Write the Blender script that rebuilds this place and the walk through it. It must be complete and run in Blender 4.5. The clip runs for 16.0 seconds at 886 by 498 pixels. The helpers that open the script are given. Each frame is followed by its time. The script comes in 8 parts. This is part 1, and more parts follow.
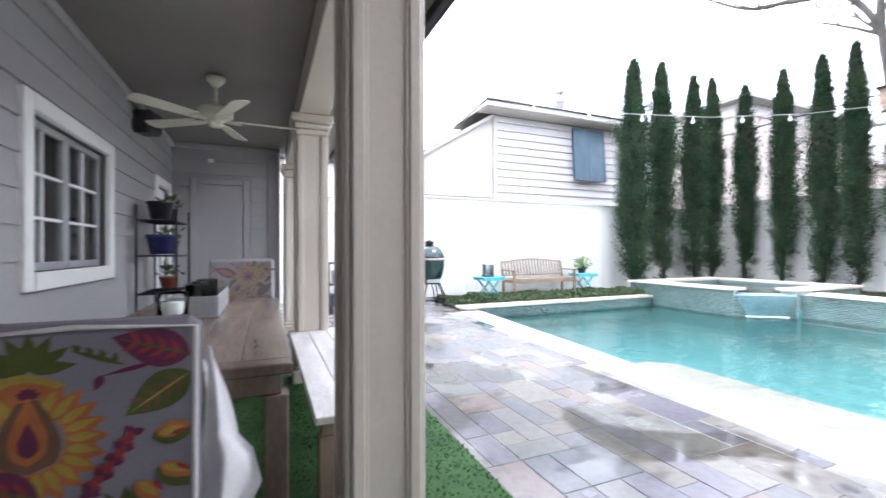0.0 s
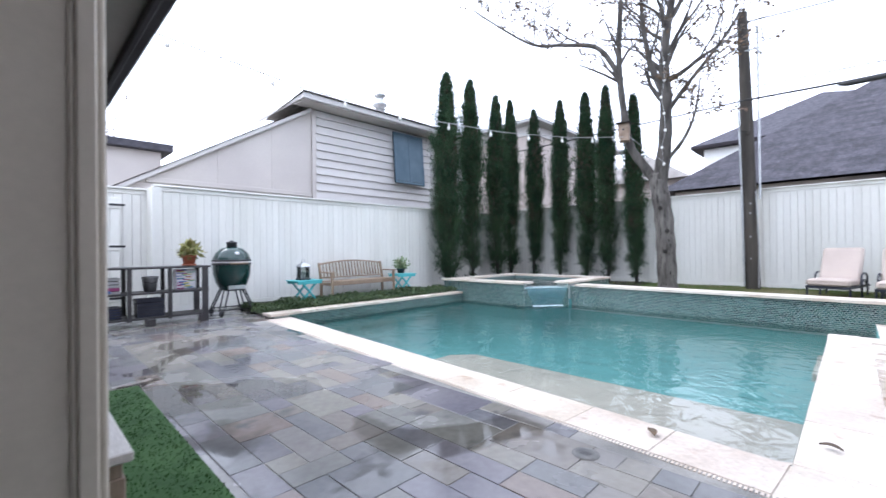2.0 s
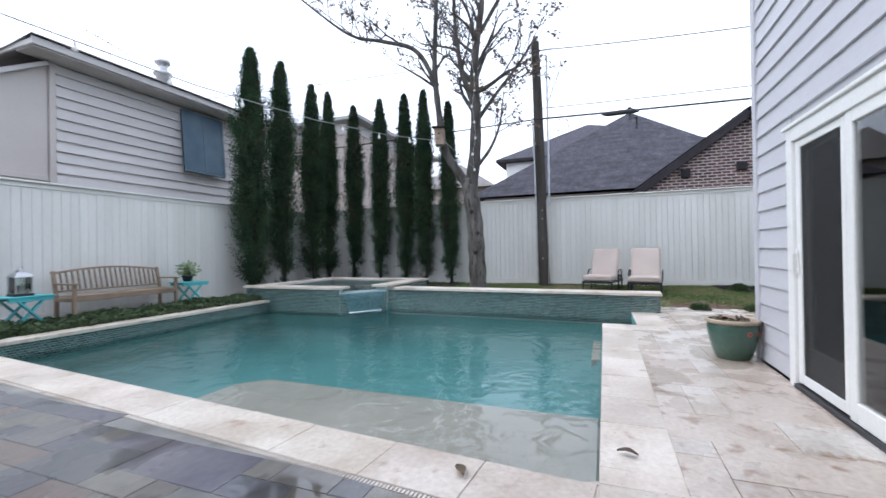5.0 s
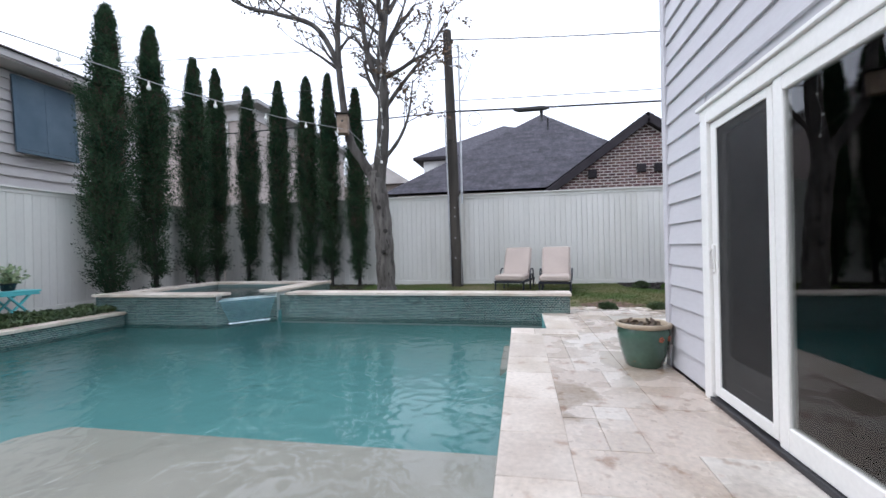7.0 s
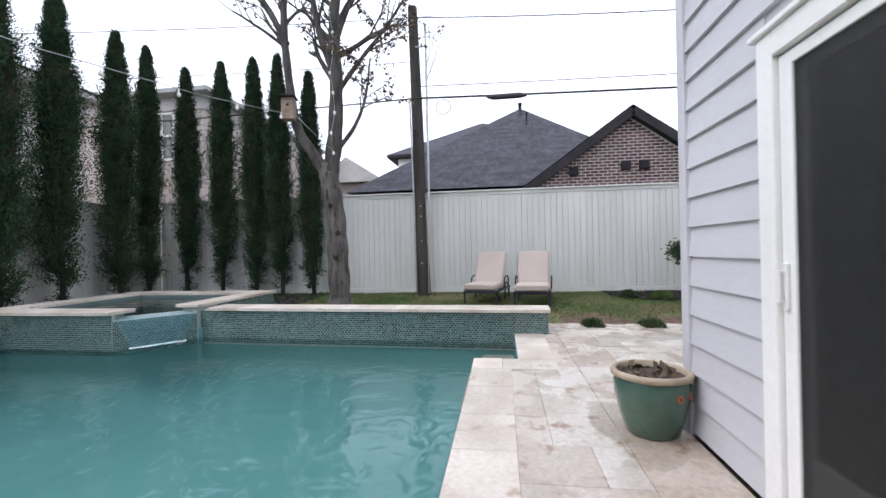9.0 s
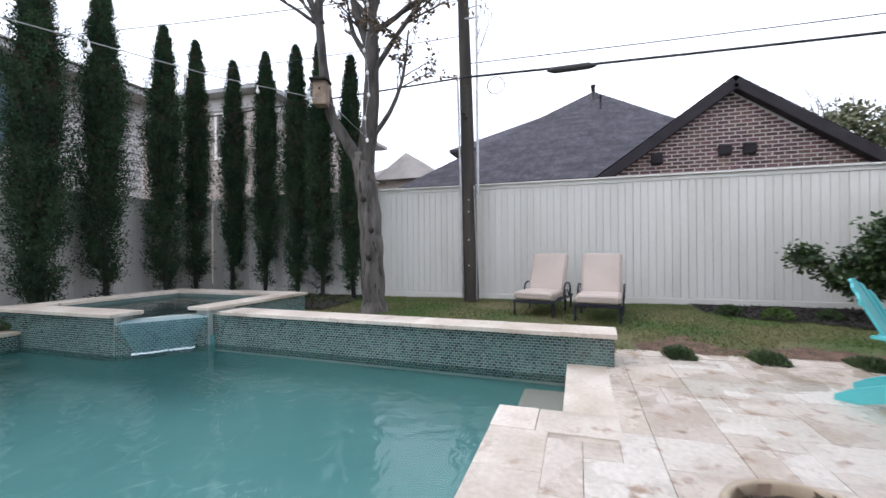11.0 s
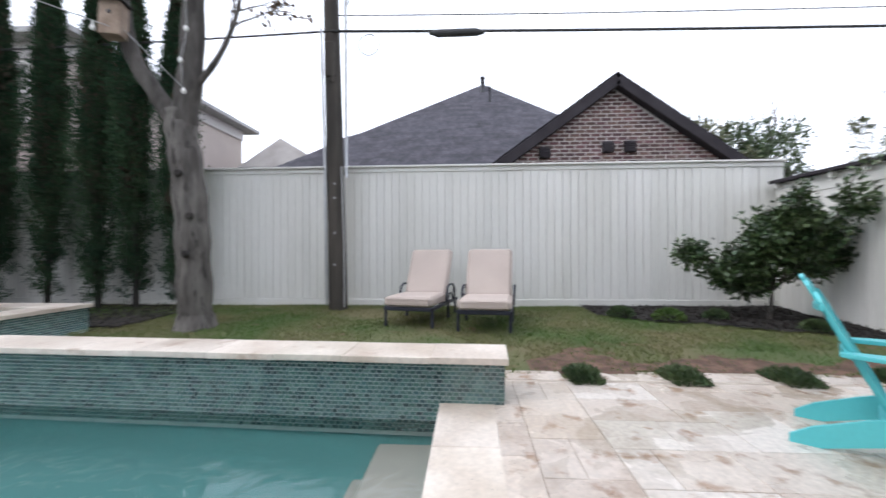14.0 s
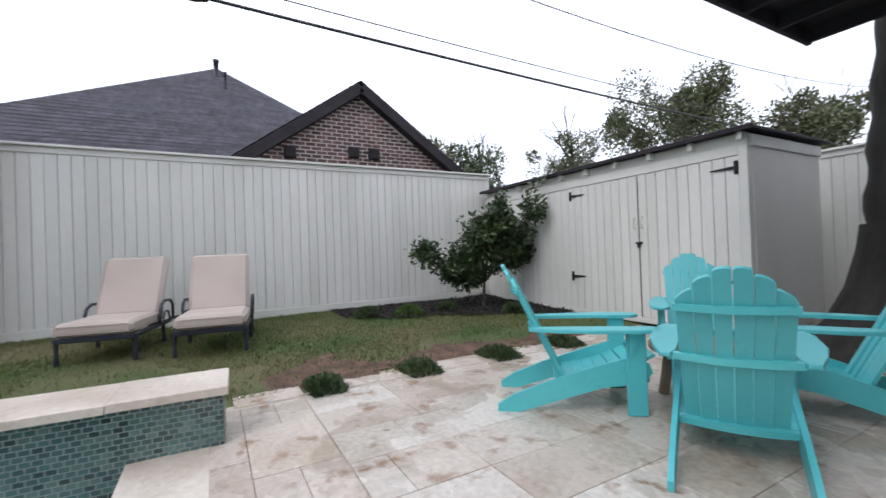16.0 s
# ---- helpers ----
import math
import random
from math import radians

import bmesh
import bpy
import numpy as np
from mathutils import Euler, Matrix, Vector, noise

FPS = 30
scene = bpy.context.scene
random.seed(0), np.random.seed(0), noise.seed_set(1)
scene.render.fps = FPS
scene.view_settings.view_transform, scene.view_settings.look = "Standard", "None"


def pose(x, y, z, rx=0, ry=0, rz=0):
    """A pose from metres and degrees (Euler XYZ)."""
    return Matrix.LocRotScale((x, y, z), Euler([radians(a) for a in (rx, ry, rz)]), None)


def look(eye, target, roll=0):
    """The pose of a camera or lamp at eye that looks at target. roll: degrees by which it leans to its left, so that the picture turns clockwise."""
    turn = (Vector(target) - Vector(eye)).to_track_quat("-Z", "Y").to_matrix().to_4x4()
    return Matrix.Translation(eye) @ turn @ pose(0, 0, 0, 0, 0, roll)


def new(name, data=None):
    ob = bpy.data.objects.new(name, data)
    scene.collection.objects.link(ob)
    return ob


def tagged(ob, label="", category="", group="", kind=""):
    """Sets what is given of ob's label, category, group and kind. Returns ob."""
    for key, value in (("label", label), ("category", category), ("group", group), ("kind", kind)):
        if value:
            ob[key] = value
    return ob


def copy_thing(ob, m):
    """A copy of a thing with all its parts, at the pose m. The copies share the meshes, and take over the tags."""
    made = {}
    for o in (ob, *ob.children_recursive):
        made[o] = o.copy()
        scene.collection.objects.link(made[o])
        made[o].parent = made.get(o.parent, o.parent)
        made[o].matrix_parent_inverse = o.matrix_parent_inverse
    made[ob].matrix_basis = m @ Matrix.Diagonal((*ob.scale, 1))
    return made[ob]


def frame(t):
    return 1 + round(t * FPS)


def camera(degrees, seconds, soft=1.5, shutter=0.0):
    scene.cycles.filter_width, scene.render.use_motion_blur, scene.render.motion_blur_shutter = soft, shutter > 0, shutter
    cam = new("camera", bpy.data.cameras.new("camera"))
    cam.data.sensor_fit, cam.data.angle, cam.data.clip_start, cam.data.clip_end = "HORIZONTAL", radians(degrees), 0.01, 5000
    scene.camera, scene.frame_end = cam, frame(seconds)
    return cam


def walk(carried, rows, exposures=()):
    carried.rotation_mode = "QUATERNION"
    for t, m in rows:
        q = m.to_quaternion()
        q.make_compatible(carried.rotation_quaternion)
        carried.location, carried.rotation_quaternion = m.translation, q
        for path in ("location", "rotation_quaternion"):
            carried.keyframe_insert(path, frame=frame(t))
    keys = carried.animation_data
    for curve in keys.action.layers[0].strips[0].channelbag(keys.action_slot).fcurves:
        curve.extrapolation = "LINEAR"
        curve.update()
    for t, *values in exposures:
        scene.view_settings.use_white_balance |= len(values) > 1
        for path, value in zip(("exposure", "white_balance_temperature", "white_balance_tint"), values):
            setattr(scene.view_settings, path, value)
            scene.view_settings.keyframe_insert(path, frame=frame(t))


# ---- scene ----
cam = camera(93.0, 16.0, shutter=0.5)
METRES, EYE, TILT, LEAN, TURN = 8.0, 1.5, 0.0, 0.0, -19.3
PATH = [
    (0, (0.698, 0.22, 1.193), (1.479, 2.062, 1.198), -0.1),
    (0.5, (0.804, 0.217, 1.219), (1.793, 1.955, 1.219), -0.0),
    (1, (0.864, 0.205, 1.194), (2.006, 1.847, 1.201), 0.1),
    (1.5, (0.943, 0.198, 1.188), (2.236, 1.723, 1.197), -0.3),
    (2, (1.061, 0.231, 1.182), (2.492, 1.628, 1.189), -0.6),
    (2.5, (1.161, 0.268, 1.149), (2.677, 1.572, 1.165), -0.5),
    (3, (1.262, 0.312, 1.158), (2.84, 1.54, 1.174), -0.6),
    (3.5, (1.407, 0.346, 1.164), (3.059, 1.473, 1.18), -0.7),
    (4, (1.514, 0.359, 1.186), (3.259, 1.337, 1.197), -0.9),
    (4.5, (1.639, 0.392, 1.186), (3.449, 1.243, 1.197), -0.9),
    (5, (1.807, 0.435, 1.159), (3.674, 1.152, 1.169), -0.9),
    (7.5, (3.018, 0.285, 1.132), (4.995, 0.59, 1.137), -1.2),
    (8, (3.364, 0.239, 1.153), (5.346, 0.505, 1.16), -1.2),
    (10.5, (5.11, -0.053, 1.251), (7.054, 0.418, 1.248), -0.7),
    (11, (5.435, -0.119, 1.238), (7.339, 0.491, 1.242), -0.4),
    (11.5, (5.765, -0.122, 1.228), (7.643, 0.566, 1.236), -0.3),
    (12, (6.097, -0.113, 1.212), (7.959, 0.616, 1.221), -0.2),
    (12.5, (6.41, -0.151, 1.208), (8.271, 0.581, 1.215), -0.2),
    (13, (6.647, -0.16, 1.187), (8.529, 0.517, 1.193), -0.1),
    (13.5, (6.862, -0.164, 1.169), (8.812, 0.283, 1.171), 0.1),
    (14, (7.058, -0.225, 1.123), (9.054, -0.099, 1.134), -0.2),
    (14.5, (7.173, -0.331, 1.105), (9.163, -0.526, 1.123), -0.7),
    (15, (7.246, -0.37, 1.089), (9.18, -0.882, 1.109), -1.4),
    (15.5, (7.314, -0.413, 1.079), (9.153, -1.199, 1.096), -1.8),
    (16, (7.338, -0.441, 1.08), (9.09, -1.404, 1.095), -2.1),
]
walk(cam, [(t, look(eye, target, roll)) for t, eye, target, roll in PATH], exposures=[(0.0, 2.16, 6250, 15), (0.5, 1.95, 6180, 15), (1.0, 1.64, 6100, 15), (1.5, 1.39, 6050, 15), (2.0, 1.15, 6030, 15), (3.0, 0.73, 6030, 15), (4.0, 0.55, 6030, 14), (5.0, 0.48, 6060, 13), (8.0, 0.45, 6300, 15), (12.5, 0.5, 6400, 15), (14.0, 0.55, 6400, 14), (15.0, 0.36, 6400, 14), (16.0, 0.22, 6400, 14)])

# ---- light: an overcast winter sky ----
world = bpy.data.worlds.new("overcast_sky")
scene.world = world
world.use_nodes = True
wn, wl = world.node_tree.nodes, world.node_tree.links
sky = wn.new("ShaderNodeTexSky")
sky.sky_type = 'NISHITA'
sky.sun_disc = False
sky.sun_elevation, sky.sun_rotation = radians(48), radians(338)
sky.air_density, sky.dust_density, sky.ozone_density = 1.0, 4.0, 1.0
grey = wn.new("ShaderNodeHueSaturation")
grey.inputs["Saturation"].default_value = 0.12
cloud = wn.new("ShaderNodeMix")
cloud.data_type = 'RGBA'
cloud.inputs[0].default_value = 0.75
cloud.inputs[7].default_value = (12.9, 14.0, 15.7, 1)
wl.new(sky.outputs[0], grey.inputs["Color"])
wl.new(grey.outputs[0], cloud.inputs[6])
back = wn["Background"]
wl.new(cloud.outputs[2], back.inputs[0])
back.inputs[1].default_value = 0.11
sun = new("sun", bpy.data.lights.new("sun", 'SUN'))
sun.data.energy, sun.data.angle, sun.data.color = 0.6, radians(30), (1.0, 0.98, 0.96)
sun.matrix_world = look((0, 0, 30), (0 - 30 * math.cos(radians(48)) * math.sin(radians(338)), 0 - 30 * math.cos(radians(48)) * math.cos(radians(338)), 30 - 30 * math.sin(radians(48))))


# ---- mesh building ----
class Geo:
    """Collects faces for one mesh."""

    def __init__(self):
        self.v, self.f, self.s = [], [], []

    def add(self, verts, faces, smooth=False, m=None):
        n = len(self.v)
        if m is not None:
            verts = [m @ Vector(p) for p in verts]
        self.v.extend([tuple(p) for p in verts])
        self.f.extend([tuple(i + n for i in f) for f in faces])
        self.s.extend([smooth] * len(faces))
        return self

    def box(self, x0, y0, z0, x1, y1, z1, b=0.004, m=None):
        """A box with chamfered edges."""
        b = min(b, 0.45 * min(abs(x1 - x0), abs(y1 - y0), abs(z1 - z0)))
        lo, hi = (min(x0, x1), min(y0, y1), min(z0, z1)), (max(x0, x1), max(y0, y1), max(z0, z1))
        vs, idx = [], {}
        for sx in (0, 1):
            for sy in (0, 1):
                for sz in (0, 1):
                    for ax in range(3):
                        p = []
                        for a, s in enumerate((sx, sy, sz)):
                            e = hi[a] if s else lo[a]
                            p.append(e if a == ax else e + (-b if s else b))
                        idx[(sx, sy, sz, ax)] = len(vs)
                        vs.append(p)
        fs = []
        for ax in range(3):
            u, w = (ax + 1) % 3, (ax + 2) % 3
            for s in (0, 1):
                ring = []
                for su, sw in ((0, 0), (1, 0), (1, 1), (0, 1)):
                    k = [0, 0, 0]
                    k[ax], k[u], k[w] = s, su, sw
                    ring.append(idx[(*k, ax)])
                fs.append(ring if s else ring[::-1])
        for ax in range(3):
            u, w = (ax + 1) % 3, (ax + 2) % 3
            for su in (0, 1):
                for sw in (0, 1):
                    k0, k1 = [0, 0, 0], [0, 0, 0]
                    k0[u] = k1[u] = su
                    k0[w] = k1[w] = sw
                    k1[ax] = 1
                    q = [idx[(*k0, u)], idx[(*k1, u)], idx[(*k1, w)], idx[(*k0, w)]]
                    fs.append(q if su == sw else q[::-1])
        for sx in (0, 1):
            for sy in (0, 1):
                for sz in (0, 1):
                    t = [idx[(sx, sy, sz, a)] for a in range(3)]
                    fs.append(t if (sx + sy + sz) % 2 else t[::-1])
        return self.add(vs, fs, False, m)

    def bar(self, a, b, w, h, bevel=0.004, up=(0, 0, 1)):
        """A square bar from a to b, w wide and h deep."""
        a, b = Vector(a), Vector(b)
        d = (b - a)
        n = d.length
        z = d.normalized()
        x = Vector(up).cross(z)
        x = x.normalized() if x.length > 1e-4 else Vector((1, 0, 0))
        y = z.cross(x)
        m = Matrix((x, y, z)).transposed().to_4x4()
        m.translation = a
        return self.box(-w / 2, -h / 2, 0, w / 2, h / 2, n, bevel, m)

    def tube(self, pts, rads, n=8, cap=True, smooth=True):
        pts = [Vector(p) for p in pts]
        if not hasattr(rads, "__len__"):
            rads = [rads] * len(pts)
        vs, fs = [], []
        ref = Vector((0.31, 0.94, 0.13))
        for i, p in enumerate(pts):
            d = (pts[min(i + 1, len(pts) - 1)] - pts[max(i - 1, 0)]).normalized()
            x = d.cross(ref)
            if x.length < 0.15:
                x = d.cross(Vector((0.9, -0.2, 0.4)))
            x.normalize()
            y = d.cross(x)
            for k in range(n):
                a = 2 * math.pi * k / n
                vs.append(p + rads[i] * (math.cos(a) * x + math.sin(a) * y))
        for i in range(len(pts) - 1):
            for k in range(n):
                fs.append((i * n + k, i * n + (k + 1) % n, (i + 1) * n + (k + 1) % n, (i + 1) * n + k))
        self.add(vs, fs, smooth)
        if cap:
            self.add(vs[:n], [tuple(range(n))[::-1]])
            self.add(vs[-n:], [tuple(range(n))])
        return self

    def lathe(self, prof, n=28, m=None, smooth=True):
        vs, fs = [], []
        for r, z in prof:
            for k in range(n):
                a = 2 * math.pi * k / n
                vs.append((r * math.cos(a), r * math.sin(a), z))
        for i in range(len(prof) - 1):
            for k in range(n):
                fs.append((i * n + k, i * n + (k + 1) % n, (i + 1) * n + (k + 1) % n, (i + 1) * n + k))
        return self.add(vs, fs, smooth, m)

    def prism(self, poly, h0, h1, m=None, b=0.0):
        """A polygon in x, y drawn out from z h0 to h1, with a chamfer b round both rims."""
        c = Vector((sum(p[0] for p in poly) / len(poly), sum(p[1] for p in poly) / len(poly)))
        n = len(poly)

        def ring(k, z):
            out = []
            for p in poly:
                d = Vector(p) - c
                q = c + d * (1 - k / max(d.length, 1e-4))
                out.append((q.x, q.y, z))
            return out
        rings = [ring(b, h0), ring(0, h0 + b), ring(0, h1 - b), ring(b, h1)] if b else [ring(0, h0), ring(0, h1)]
        vs = [p for r in rings for p in r]
        fs = [tuple(range(n))[::-1], tuple(range((len(rings) - 1) * n, len(rings) * n))]
        for i in range(len(rings) - 1):
            for k in range(n):
                fs.append((i * n + k, i * n + (k + 1) % n, (i + 1) * n + (k + 1) % n, (i + 1) * n + k))
        return self.add(vs, fs, False, m)

    def mesh(self, name, material):
        me = bpy.data.meshes.new(name)
        me.from_pydata(self.v, [], self.f)
        me.polygons.foreach_set("use_smooth", self.s)
        me.materials.append(material)
        me.update()
        return me


def part(name, g, material, parent=None, label=""):
    """One mesh object, under a thing or a part."""
    ob = new(name, g.mesh(name, material) if isinstance(g, Geo) else g)
    if parent is not None:
        ob.parent = parent
    return tagged(ob, label)


def thing(name, m, label, category, group="", kind=""):
    ob = new(name)
    ob.empty_display_size = 0.1
    ob.matrix_world = m
    return tagged(ob, label, category, group, kind)


def solid(name, g, material, label, category="", group="", kind=""):
    ob = new(name, g.mesh(name, material))
    return tagged(ob, label, category, group, kind)


# ---- materials ----
def surface(name, c1, c2, scale=3.0, rough=0.6, bump=0.15, grain=60.0, metal=0.0, vary=0.0, island=0.0, stretch=(1, 1, 1), rough2=None, c3=None, spots=0.0, coat=0.0, local=False, ramp=(0.35, 0.65), grit=0.35, palette=(), spec=0.5, wet=None, pits=0.0):
    """Two colours in large soft patches, fine grain on top, relief from the grain; vary: lightness from object to object, island: from piece to piece."""
    mt = bpy.data.materials.new(name)
    mt.use_nodes = True
    n, l = mt.node_tree.nodes, mt.node_tree.links
    bs = n["Principled BSDF"]
    geo = n.new("ShaderNodeNewGeometry")
    tc = n.new("ShaderNodeTexCoord")
    mp = n.new("ShaderNodeMapping")
    mp.inputs["Scale"].default_value = stretch
    l.new(tc.outputs["Object"] if local else geo.outputs["Position"], mp.inputs[0])
    big = n.new("ShaderNodeTexNoise")
    big.inputs["Scale"].default_value, big.inputs["Detail"].default_value = scale, 5
    l.new(mp.outputs[0], big.inputs["Vector"])
    fine = n.new("ShaderNodeTexNoise")
    fine.inputs["Scale"].default_value, fine.inputs["Detail"].default_value = grain, 4
    l.new(mp.outputs[0], fine.inputs["Vector"])
    rp = n.new("ShaderNodeValToRGB")
    rp.color_ramp.elements[0].position, rp.color_ramp.elements[1].position = ramp
    rp.color_ramp.elements[0].color, rp.color_ramp.elements[1].color = (*c1, 1), (*c2, 1)
    l.new(big.outputs[0], rp.inputs[0])
    col = rp.outputs[0]
    bs.inputs["Specular IOR Level"].default_value = spec
    if palette:
        tone = n.new("ShaderNodeValToRGB")
        tone.color_ramp.interpolation = 'CONSTANT'
        while len(tone.color_ramp.elements) < len(palette):
            tone.color_ramp.elements.new(0.5)
        for k, c in enumerate(palette):
            tone.color_ramp.elements[k].position = k / len(palette)
            tone.color_ramp.elements[k].color = (*c, 1)
        l.new(geo.outputs["Random Per Island"] if island else n.new("ShaderNodeObjectInfo").outputs["Random"], tone.inputs[0])
        pm = n.new("ShaderNodeMix")
        pm.data_type = 'RGBA'
        pm.inputs[0].default_value = 0.6
        l.new(col, pm.inputs[6])
        l.new(tone.outputs[0], pm.inputs[7])
        col = pm.outputs[2]
    if c3:
        third = n.new("ShaderNodeTexNoise")
        third.inputs["Scale"].default_value, third.inputs["Detail"].default_value = scale * 2.7, 6
        l.new(mp.outputs[0], third.inputs["Vector"])
        r3 = n.new("ShaderNodeValToRGB")
        r3.color_ramp.elements[0].position, r3.color_ramp.elements[1].position = 0.62 - spots, 0.72 - spots
        l.new(third.outputs[0], r3.inputs[0])
        mx = n.new("ShaderNodeMix")
        mx.data_type = 'RGBA'
        l.new(r3.outputs[0], mx.inputs[0])
        l.new(col, mx.inputs[6])
        mx.inputs[7].default_value = (*c3, 1)
        col = mx.outputs[2]
    if vary or island:
        rnd = n.new("ShaderNodeObjectInfo").outputs["Random"] if vary else geo.outputs["Random Per Island"]
        amt = vary or island
        hs = n.new("ShaderNodeHueSaturation")
        mr = n.new("ShaderNodeMapRange")
        mr.inputs[3].default_value, mr.inputs[4].default_value = 1 - amt, 1 + amt
        l.new(rnd, mr.inputs[0])
        l.new(mr.outputs[0], hs.inputs["Value"])
        sm = n.new("ShaderNodeMath")
        sm.operation = 'MULTIPLY_ADD'
        sm.inputs[1].default_value, sm.inputs[2].default_value = 7.13, 0.37
        l.new(rnd, sm.inputs[0])
        fr = n.new("ShaderNodeMath")
        fr.operation = 'FRACT'
        l.new(sm.outputs[0], fr.inputs[0])
        mh = n.new("ShaderNodeMapRange")
        mh.inputs[3].default_value, mh.inputs[4].default_value = 0.5 - 0.06 * amt, 0.5 + 0.06 * amt
        l.new(fr.outputs[0], mh.inputs[0])
        l.new(mh.outputs[0], hs.inputs["Hue"])
        l.new(col, hs.inputs["Color"])
        col = hs.outputs[0]
    gm = n.new("ShaderNodeMix")
    gm.data_type, gm.blend_type = 'RGBA', 'MULTIPLY'
    gm.inputs[0].default_value = grit
    l.new(col, gm.inputs[6])
    gr = n.new("ShaderNodeMapRange")
    gr.inputs[1].default_value, gr.inputs[2].default_value, gr.inputs[3].default_value, gr.inputs[4].default_value = 0.3, 0.7, 0.7, 1.25
    l.new(fine.outputs[0], gr.inputs[0])
    l.new(gr.outputs[0], gm.inputs[7])
    col = gm.outputs[2]
    if pits:
        vo = n.new("ShaderNodeTexVoronoi")
        vo.inputs["Scale"].default_value = pits
        wr = n.new("ShaderNodeMapRange")
        wr.inputs[1].default_value, wr.inputs[2].default_value, wr.inputs[3].default_value, wr.inputs[4].default_value = 0.04, 0.16, 0.42, 1.0
        mask = n.new("ShaderNodeMapRange")
        mask.inputs[1].default_value, mask.inputs[2].default_value, mask.inputs[3].default_value, mask.inputs[4].default_value = 0.50, 0.56, 1.0, 0.0
        vm = n.new("ShaderNodeMath")
        vm.operation = 'MAXIMUM'
        l.new(mp.outputs[0], vo.inputs["Vector"])
        l.new(vo.outputs["Distance"], wr.inputs[0])
        pn = n.new("ShaderNodeTexNoise")
        pn.inputs["Scale"].default_value, pn.inputs["Detail"].default_value = 3.1, 3
        l.new(mp.outputs[0], pn.inputs["Vector"])
        l.new(pn.outputs[0], mask.inputs[0])
        l.new(wr.outputs[0], vm.inputs[0])
        l.new(mask.outputs[0], vm.inputs[1])
        pp = n.new("ShaderNodeMix")
        pp.data_type, pp.blend_type = 'RGBA', 'MULTIPLY'
        pp.inputs[0].default_value = 1.0
        l.new(col, pp.inputs[6])
        l.new(vm.outputs[0], pp.inputs[7])
        col = pp.outputs[2]
    film = None
    if wet:
        wn_ = n.new("ShaderNodeTexNoise")
        wn_.inputs["Scale"].default_value, wn_.inputs["Detail"].default_value, wn_.inputs["Distortion"].default_value = wet[0], 4, 0.6
        l.new(mp.outputs[0], wn_.inputs["Vector"])
        wm = n.new("ShaderNodeMapRange")
        wm.inputs[1].default_value, wm.inputs[2].default_value = wet[1], wet[1] + 0.035
        l.new(wn_.outputs[0], wm.inputs[0])
        film = wm.outputs[0]
        wc_ = n.new("ShaderNodeMix")
        wc_.data_type, wc_.blend_type = 'RGBA', 'MULTIPLY'
        wc_.inputs[7].default_value = (wet[2], wet[2] * 0.98, wet[2] * 0.94, 1)
        l.new(film, wc_.inputs[0])
        l.new(col, wc_.inputs[6])
        col = wc_.outputs[2]
    l.new(col, bs.inputs["Base Color"])
    ro = n.new("ShaderNodeMapRange")
    ro.inputs[1].default_value, ro.inputs[2].default_value = 0.35, 0.65
    ro.inputs[3].default_value, ro.inputs[4].default_value = rough, rough if rough2 is None else rough2
    l.new(big.outputs[0], ro.inputs[0])
    rough_out = ro.outputs[0]
    if film:
        rw = n.new("ShaderNodeMix")
        rw.inputs[3].default_value = 0.03
        l.new(film, rw.inputs[0])
        l.new(rough_out, rw.inputs[2])
        rough_out = rw.outputs[0]
    l.new(rough_out, bs.inputs["Roughness"])
    bs.inputs["Metallic"].default_value = metal
    bs.inputs["Coat Weight"].default_value = coat
    if bump:
        bp = n.new("ShaderNodeBump")
        bp.inputs["Strength"].default_value, bp.inputs["Distance"].default_value = bump, 0.01
        l.new(fine.outputs[0], bp.inputs["Height"])
        if film:
            dry = n.new("ShaderNodeMapRange")
            dry.inputs[3].default_value, dry.inputs[4].default_value = bump, bump * 0.08
            l.new(film, dry.inputs[0])
            l.new(dry.outputs[0], bp.inputs["Strength"])
        l.new(bp.outputs[0], bs.inputs["Normal"])
    return mt


